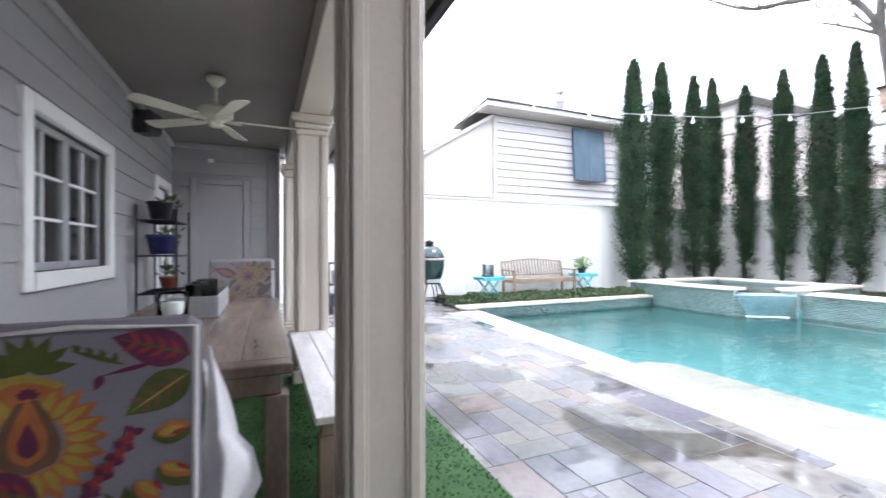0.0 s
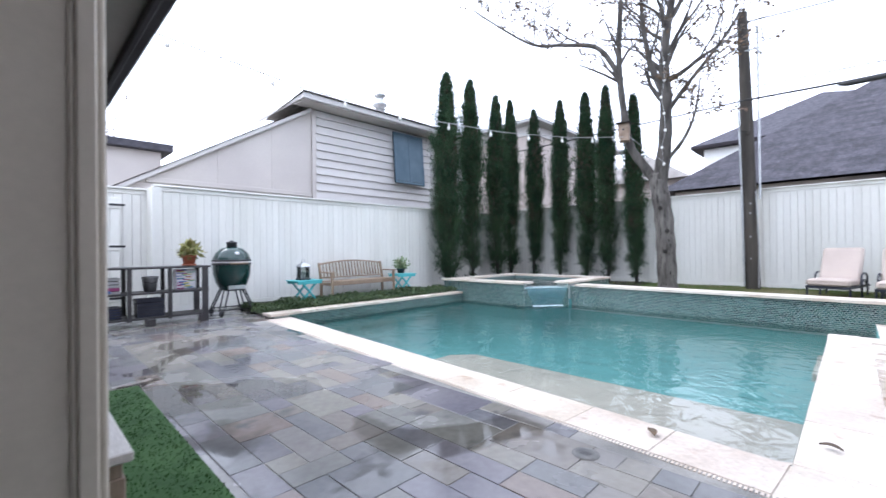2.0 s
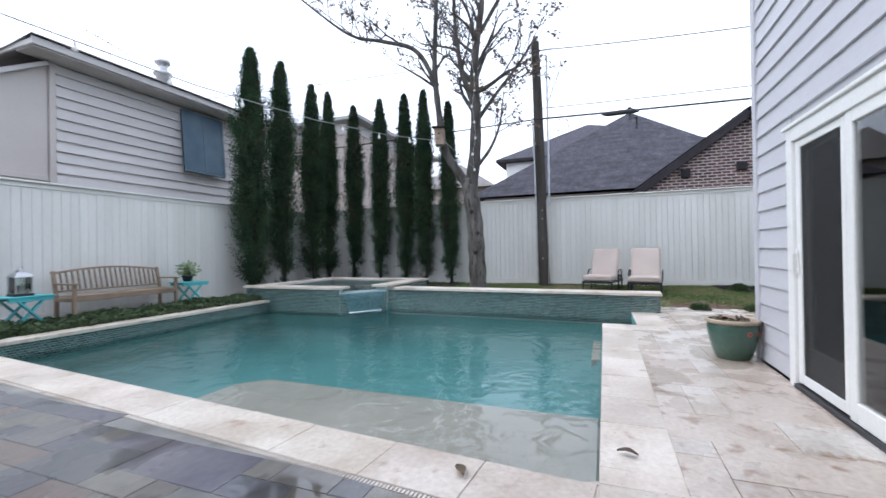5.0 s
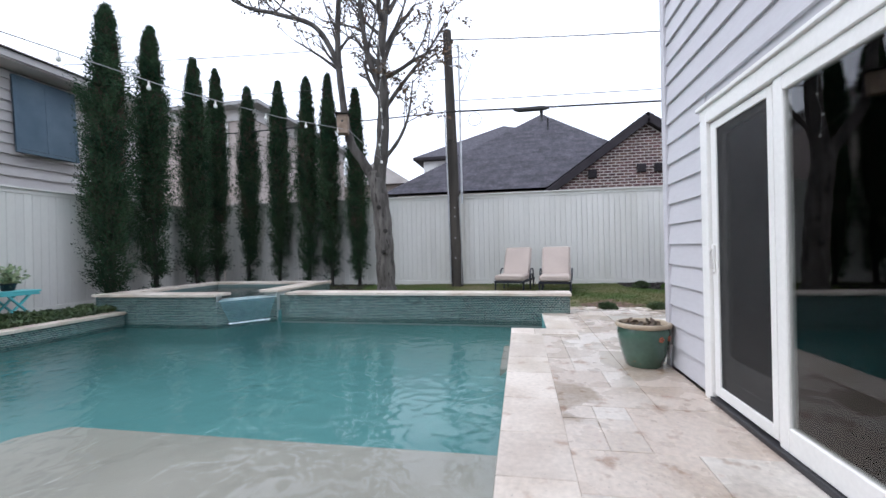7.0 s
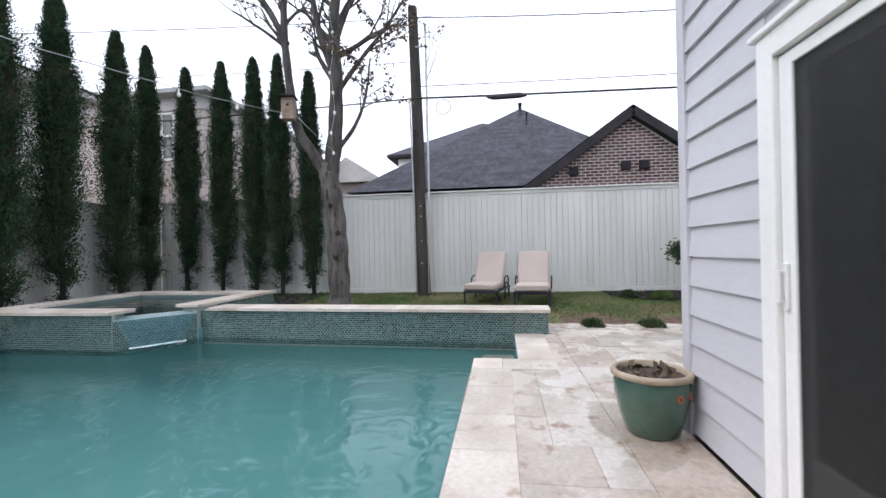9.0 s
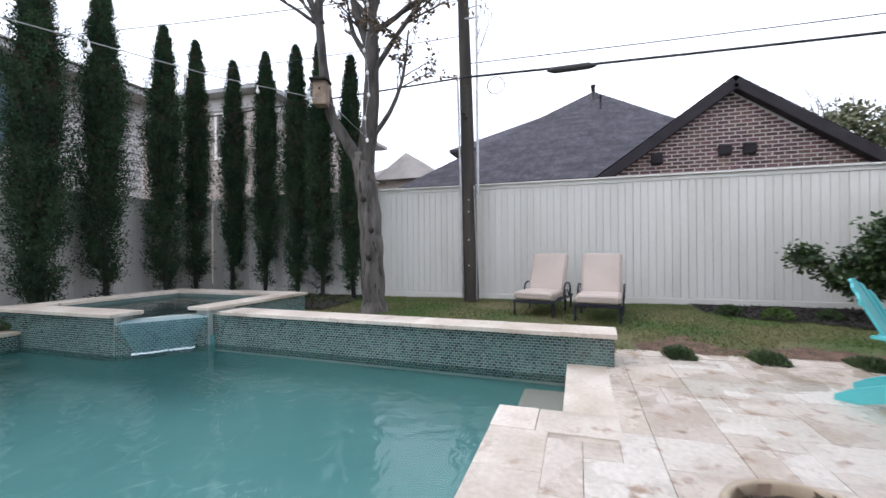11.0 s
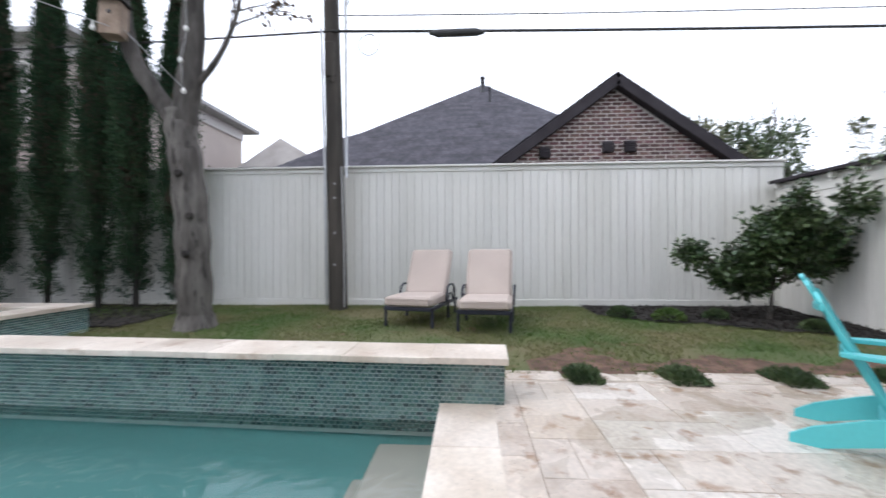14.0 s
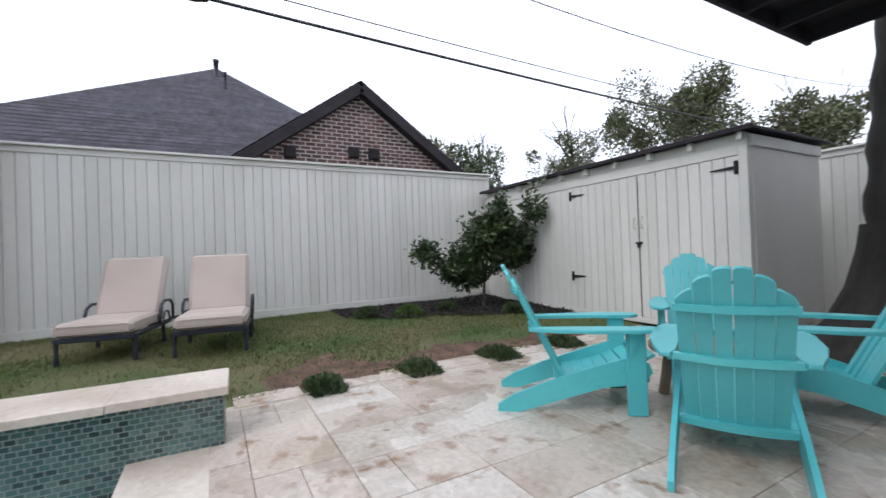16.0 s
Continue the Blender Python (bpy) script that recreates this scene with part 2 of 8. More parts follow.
def clear(name, tint, bump_scale=0.0, bump=0.0, rough=0.02, ior=1.33):
    """Glass or still water: light passes tinted, the gloss follows Fresnel."""
    mt = bpy.data.materials.new(name)
    mt.use_nodes = True
    n, l = mt.node_tree.nodes, mt.node_tree.links
    n.remove(n["Principled BSDF"])
    tr, gl, fr, mx = n.new("ShaderNodeBsdfTransparent"), n.new("ShaderNodeBsdfGlossy"), n.new("ShaderNodeFresnel"), n.new("ShaderNodeMixShader")
    tr.inputs[0].default_value = (*tint, 1)
    gl.inputs["Roughness"].default_value = rough
    fr.inputs[0].default_value = ior
    if bump:
        geo, ns, ns2, ad, bp = n.new("ShaderNodeNewGeometry"), n.new("ShaderNodeTexNoise"), n.new("ShaderNodeTexNoise"), n.new("ShaderNodeMath"), n.new("ShaderNodeBump")
        ns.inputs["Scale"].default_value, ns.inputs["Detail"].default_value, ns.inputs["Distortion"].default_value = bump_scale, 2, 0.8
        ns2.inputs["Scale"].default_value = bump_scale * 0.23
        l.new(geo.outputs["Position"], ns.inputs["Vector"])
        l.new(geo.outputs["Position"], ns2.inputs["Vector"])
        ad.operation = 'MULTIPLY'
        l.new(ns.outputs[0], ad.inputs[0])
        l.new(ns2.outputs[0], ad.inputs[1])
        bp.inputs["Strength"].default_value, bp.inputs["Distance"].default_value = bump, 0.05
        l.new(ad.outputs[0], bp.inputs["Height"])
        l.new(bp.outputs[0], gl.inputs["Normal"])
        l.new(bp.outputs[0], fr.inputs["Normal"])
    l.new(fr.outputs[0], mx.inputs[0])
    l.new(tr.outputs[0], mx.inputs[1])
    l.new(gl.outputs[0], mx.inputs[2])
    l.new(mx.outputs[0], n["Material Output"].inputs[0])
    return mt


def gauze(name, colour, open_share, rough=0.6):
    """A fine screen or a veil of water: part of the light goes straight through."""
    mt = bpy.data.materials.new(name)
    mt.use_nodes = True
    n, l = mt.node_tree.nodes, mt.node_tree.links
    bs = n["Principled BSDF"]
    bs.inputs["Base Color"].default_value = (*colour, 1)
    bs.inputs["Roughness"].default_value = rough
    tr, mx = n.new("ShaderNodeBsdfTransparent"), n.new("ShaderNodeMixShader")
    mx.inputs[0].default_value = open_share
    l.new(bs.outputs[0], mx.inputs[1])
    l.new(tr.outputs[0], mx.inputs[2])
    l.new(mx.outputs[0], n["Material Output"].inputs[0])
    return mt


M_FENCE = surface("fence_paint", (0.66, 0.65, 0.60), (0.74, 0.73, 0.69), 1.3, 0.55, 0.12, 35, vary=0.04, stretch=(1, 1, 0.25), grit=0.10)
M_FENCECAP = surface("fence_cap_paint", (0.66, 0.65, 0.60), (0.73, 0.72, 0.68), 1.5, 0.5, 0.1, 40, grit=0.10)
M_SIDING = surface("siding_paint", (0.515, 0.505, 0.525), (0.57, 0.56, 0.58), 1.0, 0.5, 0.1, 45, vary=0.02, stretch=(0.25, 1, 1), grit=0.10)
# house siding again, with the porch shade put into its colour
M_PORCHWALL = surface("porch_paint_shaded", (0.34, 0.325, 0.325), (0.385, 0.37, 0.37), 1.0, 0.55, 0.08, 45, stretch=(1, 0.25, 1), grit=0.10)
M_TRIM = surface("trim_paint", (0.81, 0.80, 0.76), (0.86, 0.85, 0.82), 1.5, 0.4, 0.05, 40, grit=0.10)
M_COLUMN = surface("column_paint", (0.56, 0.50, 0.41), (0.63, 0.57, 0.48), 1.2, 0.42, 0.05, 40, grit=0.10)
# ceiling colour carries the shade under the porch roof
M_CEIL = surface("porch_ceiling_shaded", (0.185, 0.168, 0.15), (0.22, 0.20, 0.18), 0.8, 0.6, 0.05, 30, grit=0.10)
BLUES = ((0.150, 0.150, 0.170), (0.205, 0.178, 0.150), (0.140, 0.147, 0.155), (0.225, 0.210, 0.195), (0.205, 0.150, 0.122), (0.152, 0.140, 0.170), (0.215, 0.20, 0.165), (0.158, 0.158, 0.140))
M_BLUE = surface("bluestone", (0.115, 0.115, 0.125), (0.25, 0.235, 0.22), 1.1, 0.09, 0.22, 18, vary=0.10, rough2=0.36, c3=(0.085, 0.083, 0.085), spots=0.01, palette=BLUES, wet=(0.75, 0.545, 0.58))
M_JOINT = surface("joint_mortar", (0.15, 0.145, 0.135), (0.34, 0.325, 0.30), 2.2, 0.5, 0.3, 80)
TRAVS = ((0.54, 0.46, 0.385), (0.46, 0.375, 0.305), (0.57, 0.51, 0.45), (0.52, 0.425, 0.345), (0.59, 0.545, 0.49), (0.48, 0.405, 0.34))
M_TRAV = surface("travertine", (0.40, 0.315, 0.245), (0.67, 0.615, 0.55), 2.3, 0.16, 0.35, 26, vary=0.06, rough2=0.42, c3=(0.32, 0.22, 0.155), spots=0.04, palette=TRAVS, ramp=(0.30, 0.60), grit=0.5, wet=(0.9, 0.58, 0.80), pits=30)
M_COPE = surface("travertine_coping", (0.47, 0.385, 0.305), (0.68, 0.61, 0.53), 1.9, 0.28, 0.3, 26, vary=0.09, rough2=0.5, c3=(0.41, 0.30, 0.22), spots=0.0, ramp=(0.28, 0.6), pits=30)
M_TJOINT = surface("travertine_joint", (0.30, 0.25, 0.20), (0.50, 0.43, 0.36), 2.5, 0.8, 0.3, 60)
# teal puts the light absorbed by deep water into the plaster colour
M_PLASTER = surface("pool_plaster_depth_tint", (0.095, 0.27, 0.265), (0.118, 0.305, 0.295), 0.7, 0.7, 0.05, 20, grit=0.1)
M_SHELF = surface("shelf_plaster", (0.37, 0.335, 0.285), (0.44, 0.395, 0.34), 1.0, 0.7, 0.05, 25, grit=0.1)
M_WATER = clear("pool_water", (0.925, 0.968, 0.964), 4.2, 0.62, 0.03)
M_FOAM = surface("falling_water", (0.60, 0.72, 0.74), (0.82, 0.88, 0.90), 9, 0.15, 0.4, 30)
M_GLASS = clear("window_glass", (0.86, 0.90, 0.89), 1.2, 0.015, 0.0, 1.85)
M_JAR = clear("thin_jar_glass", (0.955, 0.965, 0.96), 0.0, 0.0, 0.0, 1.28)
M_CANDLE = surface("white_wax", (0.78, 0.77, 0.74), (0.84, 0.83, 0.80), 4, 0.5, 0.02, 60, grit=0.05)
# darker copy of the room paint: indoor shade put into the colour
M_INSIDE = surface("room_paint_shaded", (0.20, 0.19, 0.18), (0.26, 0.25, 0.23), 1, 0.7, 0.05, 20)
M_DARK = surface("black_metal", (0.018, 0.018, 0.022), (0.035, 0.035, 0.04), 3, 0.4, 0.1, 60, metal=0.3)
M_NAVY = surface("dark_cast_metal", (0.02, 0.022, 0.035), (0.04, 0.043, 0.06), 3, 0.45, 0.1, 60, metal=0.3)
M_ROOF = surface("asphalt_shingle", (0.050, 0.048, 0.060), (0.078, 0.074, 0.090), 5.0, 0.85, 0.6, 14, island=0.24, grit=0.8)
M_ROOFG = surface("grey_shingle", (0.22, 0.20, 0.19), (0.32, 0.30, 0.28), 0.8, 0.85, 0.5, 40, island=0.15)
M_BROWNTRIM = surface("dark_brown_trim", (0.026, 0.022, 0.026), (0.040, 0.035, 0.040), 2, 0.7, 0.1, 40, spec=0.2)
M_BRICK = surface("old_brick", (0.085, 0.045, 0.043), (0.165, 0.092, 0.085), 2, 0.85, 0.4, 50, island=0.40, c3=(0.26, 0.19, 0.17), spots=-0.03)
M_MORTAR = surface("pale_mortar", (0.60, 0.56, 0.53), (0.68, 0.64, 0.61), 3, 0.9, 0.4, 60)
M_STUCCO = surface("pink_beige_stucco", (0.44, 0.38, 0.35), (0.50, 0.44, 0.40), 0.6, 0.85, 0.3, 40)
M_NSIDING = surface("neighbour_siding_paint", (0.53, 0.505, 0.495), (0.60, 0.575, 0.56), 0.9, 0.6, 0.15, 30, vary=0.05, stretch=(0.2, 1, 1), grit=0.10)
M_NPANEL = surface("neighbour_panel_paint", (0.47, 0.43, 0.41), (0.53, 0.49, 0.46), 0.7, 0.65, 0.1, 30, grit=0.10)
M_SHUTTER = surface("blue_shutter_paint", (0.075, 0.13, 0.18), (0.12, 0.18, 0.23), 1.5, 0.55, 0.1, 40, grit=0.10)
M_TURQ = surface("turquoise_paint", (0.075, 0.47, 0.50), (0.105, 0.53, 0.55), 1.2, 0.38, 0.08, 35, vary=0.03, grit=0.10)
M_TEAK = surface("weathered_teak", (0.22, 0.155, 0.10), (0.33, 0.245, 0.17), 3, 0.6, 0.2, 30, vary=0.08)
M_TABLE = surface("brown_table_wood", (0.16, 0.115, 0.09), (0.31, 0.235, 0.18), 2.2, 0.26, 0.15, 25, vary=0.1, stretch=(3, 0.4, 1))
M_GREYWOOD = surface("whitewashed_wood", (0.50, 0.47, 0.44), (0.68, 0.65, 0.62), 3, 0.6, 0.2, 30, vary=0.06, stretch=(3, 0.5, 1))
M_CUSHION = surface("sand_fabric", (0.45, 0.375, 0.33), (0.51, 0.43, 0.38), 1.5, 0.9, 0.2, 220)
M_EGG = surface("green_ceramic", (0.006, 0.030, 0.027), (0.010, 0.040, 0.035), 4, 0.16, 0.10, 55, coat=0.3)
M_POTGREEN = surface("green_glazed_pot", (0.042, 0.092, 0.068), (0.07, 0.135, 0.095), 4, 0.25, 0.1, 30, coat=0.3, c3=(0.20, 0.14, 0.08), spots=-0.05)
M_POTRIM = surface("buff_pot_rim", (0.33, 0.26, 0.18), (0.46, 0.37, 0.26), 5, 0.35, 0.1, 30)
M_TERRA = surface("terracotta", (0.30, 0.085, 0.045), (0.38, 0.12, 0.06), 6, 0.7, 0.15, 60)
M_SOIL = surface("potting_soil", (0.035, 0.026, 0.02), (0.09, 0.07, 0.055), 14, 0.95, 0.8, 60)
M_ROOM = surface("room_paint", (0.56, 0.54, 0.51), (0.64, 0.62, 0.58), 1, 0.7, 0.05, 20, grit=0.1)
M_TWIG = surface("cypress_twigs", (0.040, 0.030, 0.021), (0.085, 0.062, 0.042), 5, 0.9, 0.3, 40)
M_DIRT = surface("bare_red_brown_soil", (0.075, 0.042, 0.029), (0.17, 0.098, 0.068), 6, 0.95, 0.9, 45, c3=(0.045, 0.045, 0.022), spots=0.05)
M_MULCH = surface("black_mulch", (0.012, 0.010, 0.009), (0.035, 0.028, 0.024), 9, 0.95, 0.9, 60, island=0.4)
M_LAWN = surface("lawn_soil_and_thatch", (0.065, 0.095, 0.028), (0.13, 0.115, 0.055), 0.9, 0.95, 0.6, 50, c3=(0.15, 0.085, 0.055), spots=0.0)
M_GRASS = surface("grass_blades", (0.075, 0.135, 0.034), (0.165, 0.165, 0.070), 0.9, 0.8, 0.0, 9, island=0.16, spec=0.2)
M_TURF = surface("artificial_turf", (0.035, 0.085, 0.028), (0.055, 0.120, 0.040), 4, 0.8, 0.0, 60, island=0.14, spec=0.2)
M_CYPRESS = surface("cypress_foliage", (0.018, 0.044, 0.024), (0.044, 0.080, 0.040), 1.6, 0.9, 0.0, 14, island=0.40, c3=(0.070, 0.058, 0.026), spots=-0.03, spec=0.12)
M_LEAF = surface("dark_green_leaves", (0.030, 0.058, 0.022), (0.075, 0.115, 0.045), 3, 0.32, 0.0, 14, island=0.4)
M_OAK = surface("far_oak_leaves", (0.085, 0.105, 0.05), (0.14, 0.145, 0.08), 0.7, 0.7, 0.0, 14, island=0.4)
M_COVER = surface("ground_cover_leaves", (0.030, 0.058, 0.018), (0.065, 0.10, 0.035), 3, 0.65, 0.0, 14, island=0.4)
M_DRYLEAF = surface("dry_brown_leaves", (0.065, 0.045, 0.028), (0.14, 0.09, 0.05), 5, 0.7, 0.0, 20, island=0.3)
M_BARK = surface("grey_bark", (0.055, 0.048, 0.043), (0.155, 0.142, 0.128), 7, 0.9, 1.0, 22, c3=(0.026, 0.022, 0.020), spots=0.05, stretch=(1, 1, 0.22))
M_LIMB = surface("limb_bark", (0.040, 0.035, 0.031), (0.105, 0.095, 0.085), 7, 0.9, 0.8, 22, stretch=(1, 1, 0.3))
M_DARKBARK = surface("dark_bark", (0.016, 0.014, 0.012), (0.038, 0.033, 0.028), 5, 0.9, 0.9, 26, stretch=(1, 1, 0.3))
M_POLE = surface("creosoted_wood", (0.028, 0.024, 0.020), (0.068, 0.058, 0.048), 4, 0.85, 0.7, 30, stretch=(1, 1, 0.12))
M_GALV = surface("galvanised_metal", (0.42, 0.43, 0.44), (0.55, 0.56, 0.57), 4, 0.35, 0.1, 40, metal=0.8)
M_CABLE = surface("cable_rubber", (0.02, 0.02, 0.02), (0.035, 0.035, 0.035), 3, 0.6, 0.0, 40)
M_GREYCABLE = surface("grey_cable", (0.30, 0.30, 0.30), (0.38, 0.38, 0.38), 3, 0.6, 0.0, 40)
M_FANWHITE = surface("cream_fan_enamel", (0.66, 0.62, 0.50), (0.72, 0.68, 0.56), 3, 0.35, 0.02, 40, grit=0.10)
M_WHITE = surface("white_fabric", (0.68, 0.66, 0.65), (0.75, 0.73, 0.72), 2, 0.9, 0.2, 200)
M_GROUND = surface("far_ground", (0.10, 0.11, 0.06), (0.16, 0.15, 0.10), 0.2, 0.95, 0.3, 5)
M_OLDWOOD = surface("bleached_wood", (0.20, 0.14, 0.10), (0.32, 0.24, 0.18), 6, 0.8, 0.4, 40)
M_BULB = surface("frosted_bulb", (0.75, 0.74, 0.70), (0.8, 0.79, 0.75), 5, 0.2, 0.0, 40)
M_RED = surface("red_print", (0.40, 0.05, 0.05), (0.50, 0.10, 0.08), 20, 0.6, 0.0, 40)
M_BLUEPLASTIC = surface("blue_glaze", (0.02, 0.03, 0.11), (0.035, 0.05, 0.16), 5, 0.25, 0.0, 40)


TILES = ((0.018, 0.034, 0.044), (0.055, 0.125, 0.115), (0.105, 0.18, 0.16), (0.032, 0.068, 0.074), (0.07, 0.148, 0.13), (0.14, 0.21, 0.19), (0.045, 0.095, 0.098))


def mosaic(name):
    """Small glass tiles: each its own green, glossy."""
    mt = surface(name, (0.04, 0.095, 0.09), (0.085, 0.175, 0.155), 2.0, 0.18, 0.0, 30, island=0.35, palette=TILES)
    return mt


M_TILE = mosaic("glass_mosaic")
M_GROUT = surface("tile_grout", (0.36, 0.41, 0.39), (0.43, 0.47, 0.45), 6, 0.8, 0.1, 60)
# grey-green likewise holds the tint and dimming of the spa water
M_SPAPLASTER = surface("spa_plaster_depth_tint", (0.13, 0.20, 0.19), (0.17, 0.24, 0.225), 1.5, 0.7, 0.05, 25, grit=0.1)


# ---- ground and pool ----
def west_edge(y):
    """The pool's west edge, a little out of square."""
    return 4.0 + 0.084 * (y - 0.48)


def slab(name, pts, material, label, depth=0.3, kind="structure", category=""):
    """A flat piece of the setting: its outline at the top, drawn down."""
    g = Geo()
    n = len(pts)
    g.add([(*p,) for p in pts] + [(p[0], p[1], p[2] - depth) for p in pts],
          [tuple(range(n)), tuple(range(n, 2 * n))[::-1]] + [(i, n + i, n + (i + 1) % n, (i + 1) % n) for i in range(n)])
    return solid(name, g, material, label, category, "", kind)


HOLE = (3.75, -0.25, 12.95, 8.55)
g = Geo()
xs, ys = (-900, HOLE[0], HOLE[2], 900), (-900, HOLE[1], HOLE[3], 900)
for i in range(3):
    for j in range(3):
        if (i, j) != (1, 1):
            g.add([(xs[i], ys[j], -0.16), (xs[i + 1], ys[j], -0.16), (xs[i + 1], ys[j + 1], -0.16), (xs[i], ys[j + 1], -0.16)], [(0, 1, 2, 3)])
solid("ground", g, M_GROUND, "dull green and brown bare ground", "ground", "", "structure")

POOL = [(4.0, 0.48), (8.76, 0.48), (8.76, 0.0), (10.18, 0.0), (10.39, 5.05), (9.42, 5.75), (9.42, 7.70), (west_edge(7.62), 7.62)]
g = Geo()
n = len(POOL)
cx_, cy_ = 7.1, 4.0
rings = [(0.0, 1.0), (-0.45, 1.0), (-0.52, 0.998), (-0.62, 0.975), (-0.76, 0.93), (-0.86, 0.86), (-0.94, 0.76), (-1.0, 0.60)]
DEEP = POOL[:2] + [(8.77, 0.485), (10.20, 0.48)] + POOL[4:]
vs = [(cx_ + (p[0] - cx_) * f, cy_ + (p[1] - cy_) * f, z) for z, f in rings for p in (POOL if z > -0.5 else DEEP)]
g.add(vs, [(r * n + i, r * n + (i + 1) % n, (r + 1) * n + (i + 1) % n, (r + 1) * n + i) for r in range(len(rings) - 1) for i in range(n)] + [tuple(range((len(rings) - 1) * n, len(rings) * n))], True)
solid("pool_basin", g, M_PLASTER, "pool basin full of water, plaster tinted teal for its depth", "pool", "", "structure")
shelf = Geo()
shelf.prism([(4.01, 0.49), (5.60, 0.49), (5.60, 4.05), (5.35, 4.30), (west_edge(4.3) + 0.01, 4.30)], -0.995, -0.28, None, 0.02)
solid("tanning_shelf", shelf, M_SHELF, "pale grey plaster shelf under shallow water", "pool shelf", "", "structure")
for k in range(3):
    st = Geo()
    st.box(8.77, 0.01, -0.995, 10.16, 0.46 + 0.20 * k, -0.30 - 0.27 * k, 0.02)
    solid("pool_step", st, M_SHELF, "pale grey plaster step under the pool water", "pool step", "steps in the pool", "structure")
wat = Geo()
wat.add([(p[0], p[1], -0.135) for p in POOL], [tuple(range(n))])
solid("pool_water", wat, M_WATER, "clear teal pool water with small ripples", "water", "", "structure")

# ---- paving beds, under the stones ----
slab("bluestone_bed", [(-0.6, -1.03, -0.0045), (3.9, -1.03, -0.0045), (3.9, 1.0, -0.0045), (west_edge(9.75) - 0.1, 9.75, -0.0045), (-0.6, 9.75, -0.0045)], M_JOINT, "dark mortar bed between the bluestone flags", 0.15)
slab("travertine_bed_south", [(3.58, -1.03, -0.008), (10.85, -1.03, -0.008), (10.85, -0.02, -0.008), (8.74, -0.02, -0.008), (8.74, 0.46, -0.008), (3.95, 0.46, -0.008), (3.58, 0.46, -0.008)], M_TJOINT, "brown mortar bed between the travertine pavers", 0.15)
slab("travertine_bed_east", [(7.05, -5.6, -0.008), (10.85, -5.6, -0.008), (10.85, -1.03, -0.008), (7.05, -1.03, -0.008)], M_TJOINT, "brown mortar bed between the travertine pavers", 0.15)
slab("west_coping_bed", [(3.58, 0.46, -0.006), (3.99, 0.46, -0.006), (west_edge(7.6) - 0.01, 7.6, -0.006), (west_edge(7.6) - 0.45, 7.6, -0.006)], M_TJOINT, "brown mortar bed under the coping", 0.4)


def wedge_piece(w, h, t, top=0.006, name="paver", material=None):
    """A stone w by h, t thick, its upper rim worn."""
    gg = Geo()
    c = top
    gg.add([(0, 0, -t), (w, 0, -t), (w, h, -t), (0, h, -t), (0, 0, -c), (w, 0, -c), (w, h, -c), (0, h, -c), (c, c, 0), (w - c, c, 0), (w - c, h - c, 0), (c, h - c, 0)],
           [(0, 1, 5, 4), (1, 2, 6, 5), (2, 3, 7, 6), (3, 0, 4, 7), (4, 5, 9, 8), (5, 6, 10, 9), (6, 7, 11, 10), (7, 4, 8, 11), (8, 9, 10, 11)])
    return gg.mesh(name, material)


def lay(parent, x0, y0, nx, ny, unit, sizes, inside, gap, t, material, seed, z=0.0, wobble=0.0, name="paver"):
    """Random-bond stones on a grid of units, where inside() allows them."""
    rng = random.Random(seed)
    used, shared, made = set(), {}, 0
    for j in range(ny):
        for i in range(nx):
            if (i, j) in used or not inside(x0 + (i + 0.5) * unit, y0 + (j + 0.5) * unit):
                continue
            pick = sizes[:]
            rng.shuffle(pick)
            for a, b in pick + [(1, 1)]:
                cells = [(i + p, j + q) for p in range(a) for q in range(b)]
                if all(c not in used and inside(x0 + (c[0] + 0.5) * unit, y0 + (c[1] + 0.5) * unit) for c in cells):
                    break
            used.update(cells)
            if (a, b) not in shared:
                shared[(a, b)] = wedge_piece(a * unit - gap, b * unit - gap, t, 0.0022, name, material)
            ob = new(name, shared[(a, b)])
            ob.parent = parent
            ob.matrix_world = pose(x0 + i * unit + gap / 2, y0 + j * unit + gap / 2, z + rng.uniform(-wobble, wobble), rng.uniform(-0.12, 0.12), rng.uniform(-0.12, 0.12), 0)
            made += 1
    return made


def run(parent, a, b, width, t, length, material, seed, z=0.0, name="coping_stone", over=0.0):
    """A row of coping stones from a to b, to the left of that line."""
    rng = random.Random(seed)
    a, b = Vector(a), Vector(b)
    d = b - a
    total = d.length
    turn = math.degrees(math.atan2(d.y, d.x))
    s = 0.0
    while s < total - 0.02:
        w = min(length * rng.uniform(0.85, 1.15), total - s)
        if total - s - w < 0.15:
            w = total - s
        gg = Geo()
        gg.box(0.0012, 0, -t, w - 0.0012, width, 0, 0.004)
        ob = part(name, gg, material, parent)
        p = a + d.normalized() * s
        ob.matrix_world = pose(p.x, p.y, z + rng.uniform(-0.0015, 0.0015), 0, 0, turn)
        s += w


